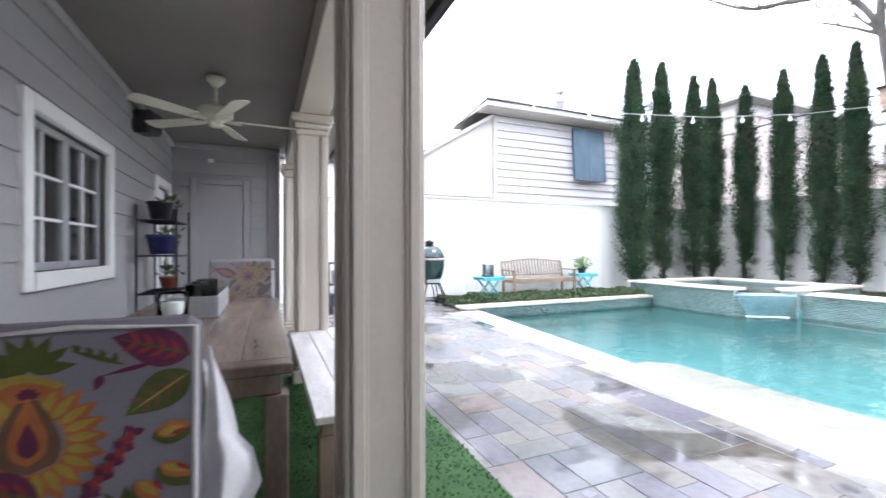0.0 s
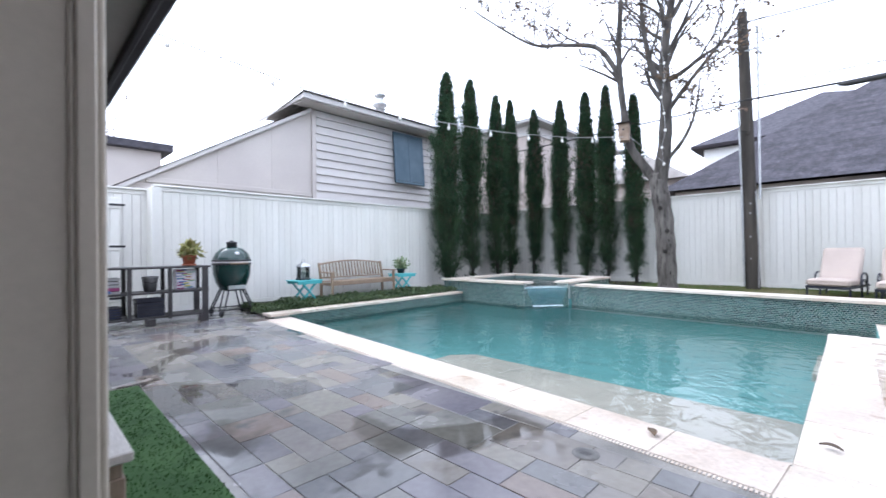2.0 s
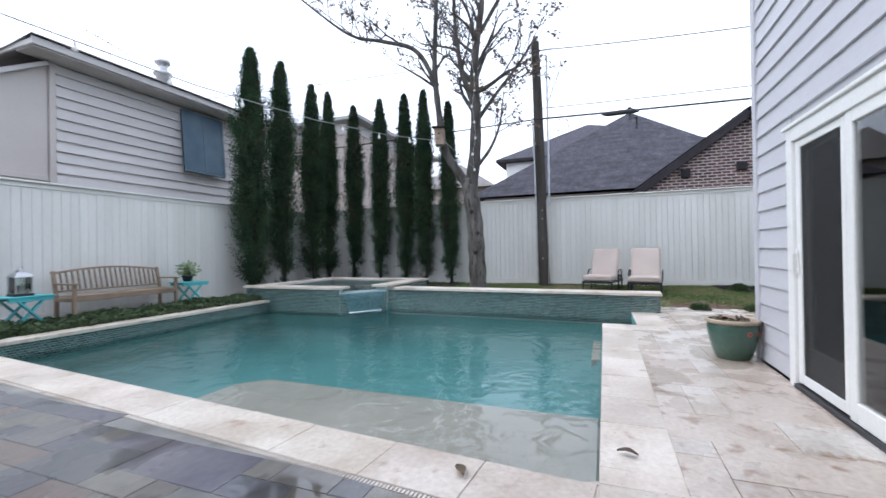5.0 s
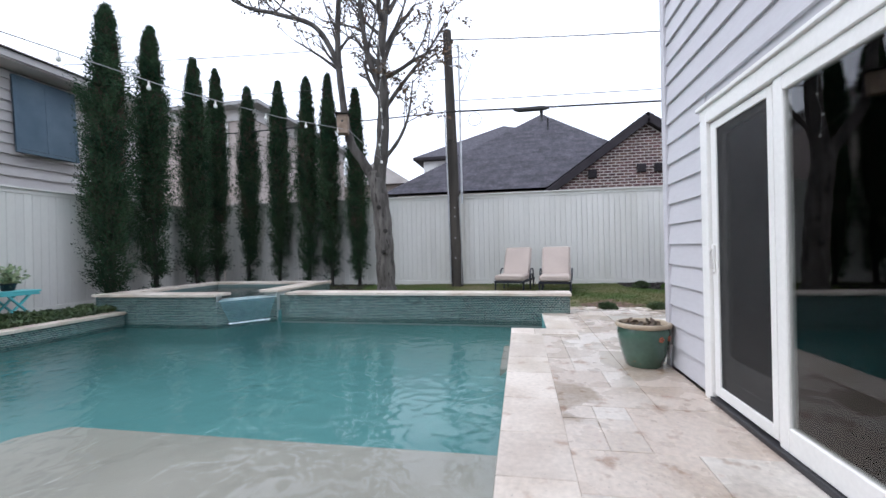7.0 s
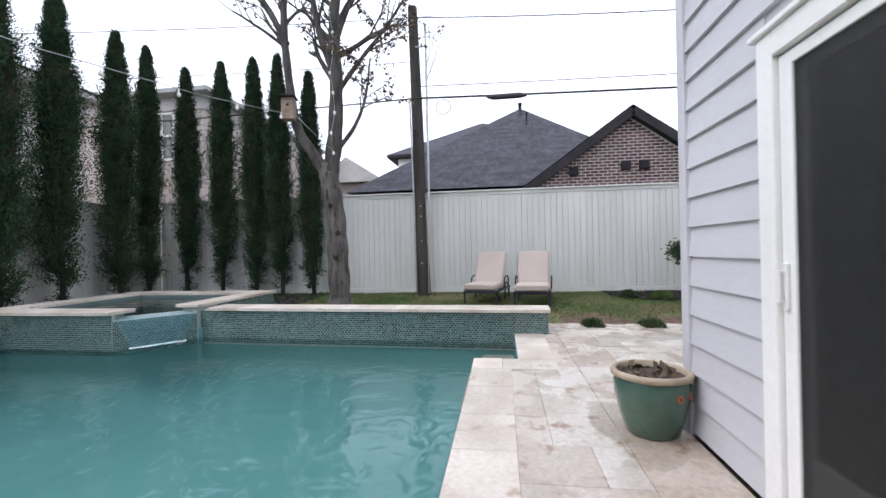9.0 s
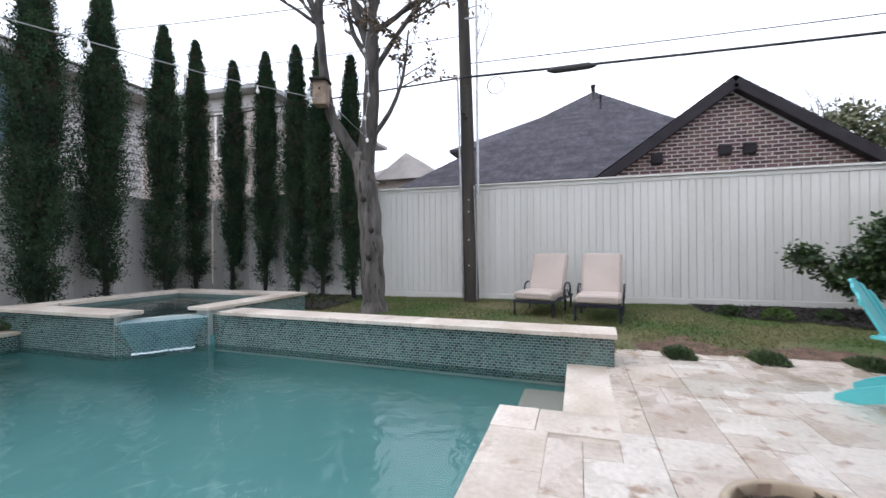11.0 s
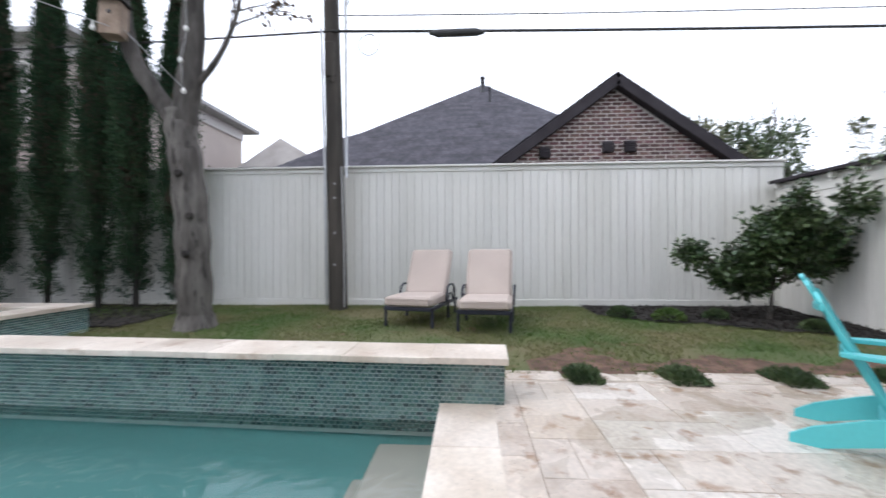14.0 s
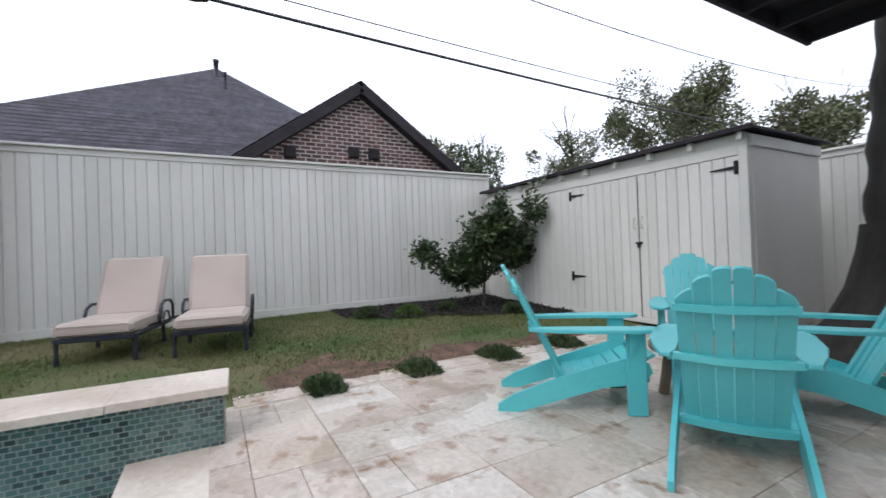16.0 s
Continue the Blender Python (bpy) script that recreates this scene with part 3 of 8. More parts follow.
# ---- walls of the raised beam, spa and planter ----
def mosaic_face(g, a, b, z0, z1, tw=0.05, th=0.029, proud=0.004, seed=1):
    """Glass tiles on the upright face from a to b (plan), seen from its right-hand side."""
    rng = random.Random(seed)
    a, b = Vector(a), Vector(b)
    d = b - a
    n = max(1, int(d.length / tw))
    u = d / n
    nr = Vector((d.y, -d.x)).normalized()
    rows = max(1, int((z1 - z0) / th))
    hz = (z1 - z0) / rows
    e = 0.0030
    for r in range(rows):
        off = 0.5 if r % 2 else 0.0
        for k in range(n + 1):
            s0, s1 = max(0.0, k - off), min(n, k + 1 - off)
            if s1 - s0 < 0.2:
                continue
            p, q = a + u * s0 + nr * proud, a + u * s1 + nr * proud
            dd = d.normalized() * 0.0034
            p, q = p + dd, q - dd
            za, zb = z0 + r * hz + e, z0 + (r + 1) * hz - e
            g.add([(p.x, p.y, za), (q.x, q.y, za), (q.x, q.y, zb), (p.x, p.y, zb)], [(0, 1, 2, 3)])


beam_wall = Geo()
BS, BN = Vector((10.15, -0.475)), Vector((10.384, 5.088))   # the beam's water face, south and north ends
bq = (BN - BS).normalized()
bp = Vector((bq.y, -bq.x))
beam_wall.prism([(q.x, q.y) for q in (BS, BS + bp * 0.39, BN + bp * 0.39, BN)], -0.25, 0.298)
wall_ob = solid("raised_pool_wall", beam_wall, M_GROUT, "low pool wall faced with green glass mosaic", "pool wall", "", "structure")
tiles = Geo()
mosaic_face(tiles, BN, BS, -0.22, 0.298, seed=2)
mosaic_face(tiles, BS, BS + bp * 0.39, -0.005, 0.298, seed=3)
part("mosaic_tiles", tiles, M_TILE, wall_ob, "small green and teal glass mosaic tiles")["kind"] = "stuff"
run(wall_ob, BN - bp * 0.05 - bq * 0.14, BS - bp * 0.05 - bq * 0.03, 0.47, 0.05, 0.62, M_COPE, 11, 0.348, "cap_stone")

# spa: a raised square basin with its corner cut for the spillway
spa = Geo()
OUT = [(9.414, 5.745), (10.295, 5.095), (12.62, 5.10), (12.62, 8.35), (9.42, 8.35)]
SPA_IN = [(9.80, 5.93), (10.42, 5.45), (12.22, 5.45), (12.22, 7.95), (9.80, 7.95)]
n = 5
top = [0.29, 0.29, 0.36, 0.36, 0.36]
spa.add([(*p, 0.36) for p in OUT] + [(*p, -0.16) for p in OUT], [(i, n + i, n + (i + 1) % n, (i + 1) % n) for i in range(1, n)])
spa.add([(9.414, 5.745, 0.27), (10.295, 5.095, 0.27), (10.295, 5.095, -0.16), (9.414, 5.745, -0.16)], [(0, 3, 2, 1)])
spa.add([(9.42, 5.75, 0.27), (10.30, 5.10, 0.27), (10.42, 5.45, 0.29), (9.80, 5.93, 0.29)], [(0, 1, 2, 3)])
spa.add([(9.42, 5.75, 0.27), (9.80, 5.93, 0.29), (9.80, 5.93, 0.36), (9.42, 5.75, 0.36)], [(0, 1, 2, 3)])
spa.add([(10.30, 5.10, 0.27), (10.42, 5.45, 0.29), (10.42, 5.45, 0.36), (10.30, 5.10, 0.36)], [(0, 1, 2, 3)])
spa_in = Geo()
spa_in.add([(*p, 0.36) for p in SPA_IN] + [(*p, -0.55) for p in SPA_IN], [(i, (i + 1) % n, n + (i + 1) % n, n + i) for i in range(1, n)] + [tuple(range(n, 2 * n))])
spa_in.add([(9.80, 5.93, 0.29), (10.42, 5.45, 0.29), (10.42, 5.45, -0.55), (9.80, 5.93, -0.55)], [(0, 1, 2, 3)])
spa_in.box(9.81, 7.45, -0.55, 12.21, 7.94, -0.05, 0.02)
spa_in.box(11.72, 5.46, -0.55, 12.21, 7.44, -0.05, 0.02)
solid("spa_basin", spa_in, M_SPAPLASTER, "spa basin with a bench ledge, plaster tinted for the water's depth", "spa", "", "structure")
spa_ob = solid("spa", spa, M_GROUT, "raised square spa with a spillway into the pool", "spa", "", "structure")
tiles = Geo()
mosaic_face(tiles, (9.414, 8.35), (9.414, 5.745), -0.22, 0.36, seed=4)
mosaic_face(tiles, (9.414, 5.745), (10.295, 5.095), -0.22, 0.27, seed=5)
mosaic_face(tiles, (10.80, 5.10), (12.62, 5.10), 0.0, 0.36, seed=6)
mosaic_face(tiles, (12.22, 5.45), (12.22, 7.95), 0.1, 0.36, seed=7)
mosaic_face(tiles, (12.22, 7.95), (9.80, 7.95), 0.1, 0.36, seed=8)
part("mosaic_tiles", tiles, M_TILE, spa_ob, "small green and teal glass mosaic tiles")["kind"] = "stuff"
run(spa_ob, (9.83, 5.76), (9.83, 8.40), 0.46, 0.05, 0.6, M_COPE, 12, 0.41, "cap_stone")
run(spa_ob, (12.20, 7.93), (9.84, 7.93), -0.46, 0.05, 0.6, M_COPE, 13, 0.41, "cap_stone")
run(spa_ob, (12.20, 5.05), (12.20, 8.39), -0.46, 0.05, 0.6, M_COPE, 14, 0.41, "cap_stone")
run(spa_ob, (10.28, 5.05), (12.19, 5.05), 0.42, 0.05, 0.6, M_COPE, 15, 0.412, "cap_stone")
wat = Geo()
wat.add([(*p, 0.30) for p in SPA_IN], [tuple(range(5))])
solid("spa_water", wat, M_WATER, "clear water standing in the spa", "water", "", "structure")
fall = Geo()
a, b = Vector((9.44, 5.725)), Vector((10.27, 5.115))
d = (b - a)
nr = Vector((d.y, -d.x)).normalized()
rows = [(-0.16, 0.305), (0.0, 0.292), (0.03, 0.26), (0.05, 0.08), (0.065, -0.13)]
vs = []
for o, z in rows:
    for k in range(17):
        s = k / 16
        s2 = 0.5 + (s - 0.5) * (1.0 - 0.30 * max(0, 0.29 - z) / 0.38)
        p = a + d * s2 + nr * (o + 0.008 * math.sin(k * 2.3 + z * 9))
        vs.append((p.x, p.y, z))
fall.add(vs, [(r * 17 + k, r * 17 + k + 1, (r + 1) * 17 + k + 1, (r + 1) * 17 + k) for r in range(4) for k in range(16)], True)
M_FALL = gauze("water_sheet", (0.12, 0.27, 0.30), 0.60, 0.14)
solid("spillway_water", fall, M_FALL, "thin sheet of water falling from the spa", "water", "", "structure")
foam = Geo()
rng = random.Random(5)
for k in range(230):
    s, o = rng.uniform(0.15, 0.85), rng.gauss(0.09, 0.022)
    p = a + d * s + nr * o
    r = rng.uniform(0.006, 0.02)
    foam.lathe([(0.001, r * 0.7), (r * 0.8, r * 0.5), (r, 0), (r * 0.8, -r * 0.4)], 6, Matrix.Translation((p.x, p.y, -0.135)))
tagged(solid("spillway_foam", foam, M_FOAM, "white foam where the water falls", "foam", "", "stuff"))

# planter along the north side
pl = Geo()
pl.prism([(west_edge(7.7) - 0.3, 7.605), (9.40, 7.69), (9.40, 7.98), (west_edge(7.7) - 0.3, 7.90)], -0.16, 0.04, None, 0.003)
planter_ob = solid("planter_wall", pl, M_GROUT, "low tiled wall holding the planting bed", "planter wall", "", "structure")
tiles = Geo()
mosaic_face(tiles, (west_edge(7.7) - 0.02, 7.6065), (9.40, 7.69), -0.22, 0.035, seed=9)
part("mosaic_tiles", tiles, M_TILE, planter_ob, "small green glass mosaic tiles")["kind"] = "stuff"
run(planter_ob, (west_edge(7.7) - 0.38, 7.565), (9.41, 7.65), 0.34, 0.05, 0.6, M_COPE, 16, 0.088, "cap_stone")
bed = Geo()
NXB, NYB = 40, 12
vs = []
for j in range(NYB + 1):
    for i in range(NXB + 1):
        x, y = 4.35 + (14.75 - 4.35) * i / NXB, 7.92 + (9.72 - 7.92) * j / NYB
        vs.append((x, y, 0.05 + 0.05 * noise.noise((x * 1.3, y * 1.3, 0))))
bed.add(vs, [(j * (NXB + 1) + i, j * (NXB + 1) + i + 1, (j + 1) * (NXB + 1) + i + 1, (j + 1) * (NXB + 1) + i) for j in range(NYB) for i in range(NXB)
             if not (9.3 < 4.35 + (i + 0.5) * 0.26 < 12.6 and j < 3)], True)
solid("planting_bed_soil", bed, M_MULCH, "dark mulch of the planting bed by the fence", "soil", "", "structure")

# ---- lawn ----
def lawn_height(x, y):
    s = min(1.0, max(0.0, (x - 10.9) / 3.6))
    return -0.015 + 0.13 * s + 0.02 * noise.noise((x * 0.9, y * 0.9, 3.1))


lawn = Geo()
NX, NY = 44, 90
X0, X1, Y0, Y1 = 10.70, 14.80, -5.56, 8.0
lawn.add([(X0 + (X1 - X0) * i / NX, Y0 + (Y1 - Y0) * j / NY, lawn_height(X0 + (X1 - X0) * i / NX, Y0 + (Y1 - Y0) * j / NY)) for j in range(NY + 1) for i in range(NX + 1)],
         [(j * (NX + 1) + i, j * (NX + 1) + i + 1, (j + 1) * (NX + 1) + i + 1, (j + 1) * (NX + 1) + i) for j in range(NY) for i in range(NX)
          if not (X0 + (X1 - X0) * (i + 1) / NX < 12.66 and Y0 + (Y1 - Y0) * (j + 1) / NY > 5.12)], True)
solid("lawn", lawn, M_LAWN, "patchy winter lawn, green and brown", "lawn", "", "structure")


def in_mulch(x, y):
    """The curved dark bed in the corner by the shed."""
    edge = 13.75 - 0.55 * min(1, max(0, (-2.3 - y) / 0.9)) - 0.9 * min(1, max(0, (-3.6 - y) / 1.6)) + 0.06 * math.sin(y * 5)
    return y < -2.2 and x > edge


mul = Geo()
vs, ok = [], {}
for j in range(41):
    for i in range(31):
        x, y = 12.0 + 2.78 * i / 30, -5.54 + 3.4 * j / 40
        vs.append((x, y, lawn_height(x, y) + 0.022 + 0.025 * noise.noise((x * 6, y * 6, 1))))
mul.add(vs, [(j * 31 + i, j * 31 + i + 1, (j + 1) * 31 + i + 1, (j + 1) * 31 + i) for j in range(40) for i in range(30) if in_mulch(12.0 + 2.78 * (i + 0.5) / 30, -5.54 + 3.4 * (j + 0.5) / 40)], True)
solid("mulch_bed", mul, M_MULCH, "black mulch bed in the lawn corner", "mulch", "", "structure")


# ---- fences ----
def fence(name, a, b, z0, z1, label, pitch=0.142, seed=0, kick=0.16, gaps=(0.004, 0.007, 0.005, 0.010)):
    """Upright boards between a kickboard and a cap, facing to the left of a-b."""
    a, b = Vector(a), Vector(b)
    d = b - a
    L = d.length
    turn = math.degrees(math.atan2(d.y, d.x))
    m = pose(a.x, a.y, 0, 0, 0, turn)
    rng = random.Random(seed)
    g = Geo()
    g.box(0, -0.06, z0, L, -0.035, z1 - 0.02, 0.003)
    ob = solid(name, g, M_FENCE, label, "fence", "", "structure")
    ob.matrix_world = m
    n = int(L / pitch)
    w = L / n
    bm_ = []
    for v in range(4):
        gg = Geo()
        gg.box(0, -0.034, z0 + kick, w - gaps[v], -0.014, z1 - 0.09, 0.004)
        bm_.append(gg.mesh("fence_board", M_FENCE))
    for k in range(n):
        o = new("fence_board", bm_[rng.randrange(4)])
        o.parent = ob
        o.matrix_world = m @ pose(k * w, rng.uniform(-0.004, 0.004), rng.uniform(-0.004, 0.004))
    gg = Geo()
    gg.box(0, -0.04, z0, L, 0.006, z0 + kick, 0.005)
    part("kickboard", gg, M_FENCECAP, ob)
    gg = Geo()
    gg.box(0, -0.04, z1 - 0.12, L, 0.004, z1 - 0.035, 0.004)
    part("top_rail", gg, M_FENCECAP, ob)
    gg = Geo()
    gg.box(-0.02, -0.11, z1 - 0.035, L + 0.02, 0.05, z1, 0.006)
    part("cap_board", gg, M_FENCECAP, ob)
    return ob


fence("fence_east", (14.8, -5.75), (14.8, 9.75), 0.08, 2.72, "cream painted board fence along the lawn", seed=1)
fence("fence_north", (14.8, 9.75), (2.95, 9.75), 0.0, 2.50, "cream painted board fence behind the bench", seed=2, gaps=(0.0015, 0.002, 0.001, 0.0025))
fence("fence_gate_side", (2.95, 10.15), (-1.2, 10.15), 0.0, 2.45, "cream painted board fence at the side yard", seed=3)
g = Geo()
g.box(2.9, 9.68, 0, 3.06, 10.14, 2.45, 0.006)
solid("fence_return", g, M_FENCECAP, "cream fence return with a post", "fence", "", "structure")

# ---- the house: wall with the sliding door ----
DX0, DX1, DTOP = 4.30, 6.16, 2.10
g = Geo()
# west stretch to x -0.46 is unseen, added to shade the porch
for x0, x1, z0, z1 in ((DX1 - 0.04, 7.04, 0, 6.2), (-0.46, DX0 + 0.04, 0, 6.2), (DX0 + 0.04, DX1 - 0.04, DTOP - 0.04, 6.2)):
    g.box(x0, -1.22, z0, x1, -1.055, z1, 0.002)
wall = solid("wall_house_south", g, M_SIDING, "pale grey lap siding wall of the house", "wall", "", "structure")
EXPO = 0.185
for k in range(33):
    z = 0.03 + k * EXPO
    spans = [(-0.46, 6.95)] if z >= DTOP - 0.02 else [(-0.46, DX0), (DX1, 6.95)]
    if z < DTOP - 0.02 < z + EXPO:
        spans = [(-0.46, DX0), (DX1, 6.95)]
    for x0, x1 in spans:
        gg = Geo()
        gg.add([(x0, -1.028, z), (x1, -1.028, z), (x1, -1.050, z + EXPO + 0.01), (x0, -1.050, z + EXPO + 0.01), (x0, -1.054, z), (x1, -1.054, z), (x1, -1.0545, z + EXPO + 0.01), (x0, -1.0545, z + EXPO + 0.01)],
               [(0, 3, 2, 1)[::-1], (4, 5, 1, 0), (3, 2, 6, 7), (1, 5, 6, 2), (4, 0, 3, 7)])
        part("siding_board", gg, M_SIDING, wall)
g = Geo()
g.box(6.95, -1.06, 0.0, 7.05, -1.018, 6.2, 0.004)
g.box(7.012, -1.14, 0.0, 7.055, -1.06, 6.2, 0.004)
solid("corner_board", g, M_SIDING, "pale grey corner board of the house", "trim", "", "structure")
g = Geo()
g.box(6.9, -9.0, 0, 7.04, -1.22, 6.2, 0.002)
for k in range(33):
    z = 0.03 + k * EXPO
    g.add([(7.066, -9, z), (7.066, -1.14, z), (7.044, -1.14, z + EXPO), (7.044, -9, z + EXPO), (7.04, -9, z), (7.04, -1.14, z)], [(0, 1, 2, 3), (4, 5, 1, 0)])
solid("wall_house_east", g, M_SIDING, "pale grey lap siding wall of the house", "wall", "", "structure")

door = thing("sliding_door", pose(0, 0, 0), "white framed sliding glass door with a dark screen, closed", "door", "", "structure")
g = Geo()
g.box(DX1 - 0.11, -1.06, 0.0, DX1, -1.005, DTOP + 0.02, 0.005)
g.box(DX0, -1.06, 0.0, DX0 + 0.11, -1.005, DTOP + 0.02, 0.005)
g.box(DX0 + 0.111, -1.06, DTOP - 0.09, DX1 - 0.111, -1.005, DTOP + 0.02, 0.005)
g.box(DX0 - 0.03, -1.06, DTOP + 0.0205, DX1 + 0.03, -0.985, DTOP + 0.05, 0.005)
part("casing", g, M_TRIM, door)
g = Geo()
g.box(DX0 + 0.11, -1.10, 0.0, DX1 - 0.11, -0.995, 0.035, 0.004)
part("sill", g, M_DARK, door, "dark metal sill")


def sash(x0, x1, y, z0, z1, fw, material, name):
    g = Geo()
    g.box(x0, y - 0.02, z0, x0 + fw, y + 0.02, z1, 0.005)
    g.box(x1 - fw, y - 0.02, z0, x1, y + 0.02, z1, 0.005)
    g.box(x0 + fw, y - 0.02, z0, x1 - fw, y + 0.02, z0 + fw * 1.6, 0.005)
    g.box(x0 + fw, y - 0.02, z1 - fw, x1 - fw, y + 0.02, z1, 0.005)
    return part(name, g, material, door)


s1 = sash(5.20, 6.05, -1.085, 0.036, 2.01, 0.10, M_TRIM, "fixed_panel")
part("kick_rail", Geo().box(5.30, -1.104, 0.197, 5.95, -1.066, 0.34, 0.005), M_TRIM, s1)
g = Geo()
g.box(5.295, -1.089, 0.335, 5.955, -1.083, 1.915, 0.001)
pane = part("pane", g, M_GLASS, s1)
pane.visible_shadow = False
s2 = sash(4.41, 5.265, -1.040, 0.036, 2.01, 0.083, M_TRIM, "sliding_panel")
g = Geo()
g.box(4.49, -1.043, 0.165, 5.185, -1.037, 1.93, 0.001)
pane = part("pane", g, M_GLASS, s2)
pane.visible_shadow = False
g = Geo()
g.box(5.288, -1.052, 0.05, 5.342, -1.030, 2.0, 0.003)
g.box(5.965, -1.052, 0.05, 6.045, -1.030, 2.0, 0.003)
g.box(5.342, -1.052, 0.05, 5.965, -1.030, 0.125, 0.003)
g.box(5.342, -1.052, 1.945, 5.965, -1.030, 2.0, 0.003)
sc = part("screen_frame", g, M_TRIM, door, "white screen frame")
g = Geo()
g.box(5.342, -1.043, 0.125, 5.965, -1.040, 1.945, 0.0005)
part("insect_screen", g, gauze("insect_mesh", (0.020, 0.0195, 0.020), 0.42), sc, "dark grey insect mesh")
g = Geo()
g.box(5.995, -1.030, 0.93, 6.025, -1.012, 1.13, 0.005)
g.bar((6.01, -0.995, 0.96), (6.01, -0.995, 1.10), 0.016, 0.016, 0.004)
g.bar((6.01, -1.02, 0.97), (6.01, -0.99, 0.97), 0.014, 0.014, 0.003)
g.bar((6.01, -1.02, 1.09), (6.01, -0.99, 1.09), 0.014, 0.014, 0.003)
part("handle", g, M_TRIM, door, "white pull handle")

# the dim room behind the door
g = Geo()
g.box(2.0, -6.0, -0.02, 6.88, -1.23, 0.005, 0.001)
solid("room_floor", g, M_TABLE, "dark wooden floor of the room indoors", "floor", "", "structure")
g = Geo()
g.box(2.0, -6.1, 0.0, 6.88, -6.0, 2.7, 0.002)
g.box(1.9, -6.0, 0.0, 2.0, -1.23, 2.7, 0.002)
g.box(6.80, -6.0, 0.0, 6.89, -1.23, 2.7, 0.002)
solid("room_walls", g, M_ROOM, "dim grey walls of the room indoors", "wall", "", "structure")
g = Geo()
g.box(1.9, -6.1, 2.7, 6.89, -1.23, 2.8, 0.002)
solid("room_ceiling", g, M_ROOM, "dim ceiling of the room indoors", "ceiling", "", "structure")
g = Geo()
g.box(0.9, -9.0, 6.2, 7.5, -0.55, 6.35, 0.01)
solid("house_roof", g, M_ROOF, "dark flat edge of the house roof", "roof", "", "structure")


# ---- porch ----
WX, EY, CZ = -0.47, 6.85, 2.66
WIN = (3.03, 4.43, 0.975, 2.045)
PDR = (5.88, 6.70, 0.0, 2.06)
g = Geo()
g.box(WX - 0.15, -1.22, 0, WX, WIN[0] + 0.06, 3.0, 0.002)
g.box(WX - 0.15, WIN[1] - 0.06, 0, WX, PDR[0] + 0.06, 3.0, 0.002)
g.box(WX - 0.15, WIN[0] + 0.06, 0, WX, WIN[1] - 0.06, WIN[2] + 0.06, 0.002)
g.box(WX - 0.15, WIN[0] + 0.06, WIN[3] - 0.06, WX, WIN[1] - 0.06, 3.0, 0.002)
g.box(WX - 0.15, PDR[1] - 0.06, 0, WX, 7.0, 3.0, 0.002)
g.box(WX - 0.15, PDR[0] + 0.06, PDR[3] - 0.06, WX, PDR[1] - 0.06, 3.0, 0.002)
pw = solid("wall_porch_west", g, M_PORCHWALL, "lap siding wall under the porch, grey darkened for shade", "wall", "", "structure")
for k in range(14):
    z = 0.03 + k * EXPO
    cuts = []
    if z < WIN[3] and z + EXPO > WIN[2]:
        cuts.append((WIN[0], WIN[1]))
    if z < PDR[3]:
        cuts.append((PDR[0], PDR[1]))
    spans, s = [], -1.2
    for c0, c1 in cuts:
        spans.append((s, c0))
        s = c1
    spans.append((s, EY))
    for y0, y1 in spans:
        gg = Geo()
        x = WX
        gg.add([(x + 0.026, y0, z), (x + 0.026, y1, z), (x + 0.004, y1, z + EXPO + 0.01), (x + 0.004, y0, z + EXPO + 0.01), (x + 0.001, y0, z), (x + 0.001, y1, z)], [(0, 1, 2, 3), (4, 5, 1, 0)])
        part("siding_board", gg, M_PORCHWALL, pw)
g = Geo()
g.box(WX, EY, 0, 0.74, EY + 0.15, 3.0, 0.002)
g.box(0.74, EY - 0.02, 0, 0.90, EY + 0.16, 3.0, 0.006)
ew = solid("wall_porch_end", g, M_PORCHWALL, "siding wall closing the porch end, grey darkened for shade", "wall", "", "structure")
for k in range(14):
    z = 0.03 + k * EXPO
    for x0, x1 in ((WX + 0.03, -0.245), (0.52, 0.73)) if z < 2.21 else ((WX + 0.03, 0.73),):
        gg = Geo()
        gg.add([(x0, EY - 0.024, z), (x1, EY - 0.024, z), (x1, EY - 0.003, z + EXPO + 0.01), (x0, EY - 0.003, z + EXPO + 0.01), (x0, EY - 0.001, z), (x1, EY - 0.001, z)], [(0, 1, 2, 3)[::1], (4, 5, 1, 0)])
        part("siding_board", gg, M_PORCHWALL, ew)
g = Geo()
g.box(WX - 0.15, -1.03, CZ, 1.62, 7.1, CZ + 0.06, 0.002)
solid("porch_ceiling", g, M_CEIL, "porch ceiling, its grey darkened for the shade", "ceiling", "", "structure")
g = Geo()
g.box(WX, -1.0, CZ - 0.07, WX + 0.05, EY, CZ - 0.001, 0.012)
g.box(WX + 0.05, EY - 0.05, CZ - 0.07, 0.9, EY, CZ - 0.001, 0.012)
solid("crown_trim", g, M_PORCHWALL, "grey trim under the porch ceiling", "trim", "", "structure")
g = Geo()
g.box(0.98, -1.0, 2.42, 1.24, 7.1, CZ - 0.001, 0.006)
solid("porch_beam", g, M_COLUMN, "cream beam over the porch columns", "beam", "", "structure")
g = Geo()
g.box(1.62, -1.0, CZ - 0.06, 1.66, 7.15, CZ + 0.16, 0.006)
g.box(1.662, -1.0, CZ + 0.02, 1.76, 7.15, CZ + 0.15, 0.02)
solid("porch_gutter", g, M_BROWNTRIM, "dark gutter along the porch roof", "gutter", "", "structure")
g = Geo()
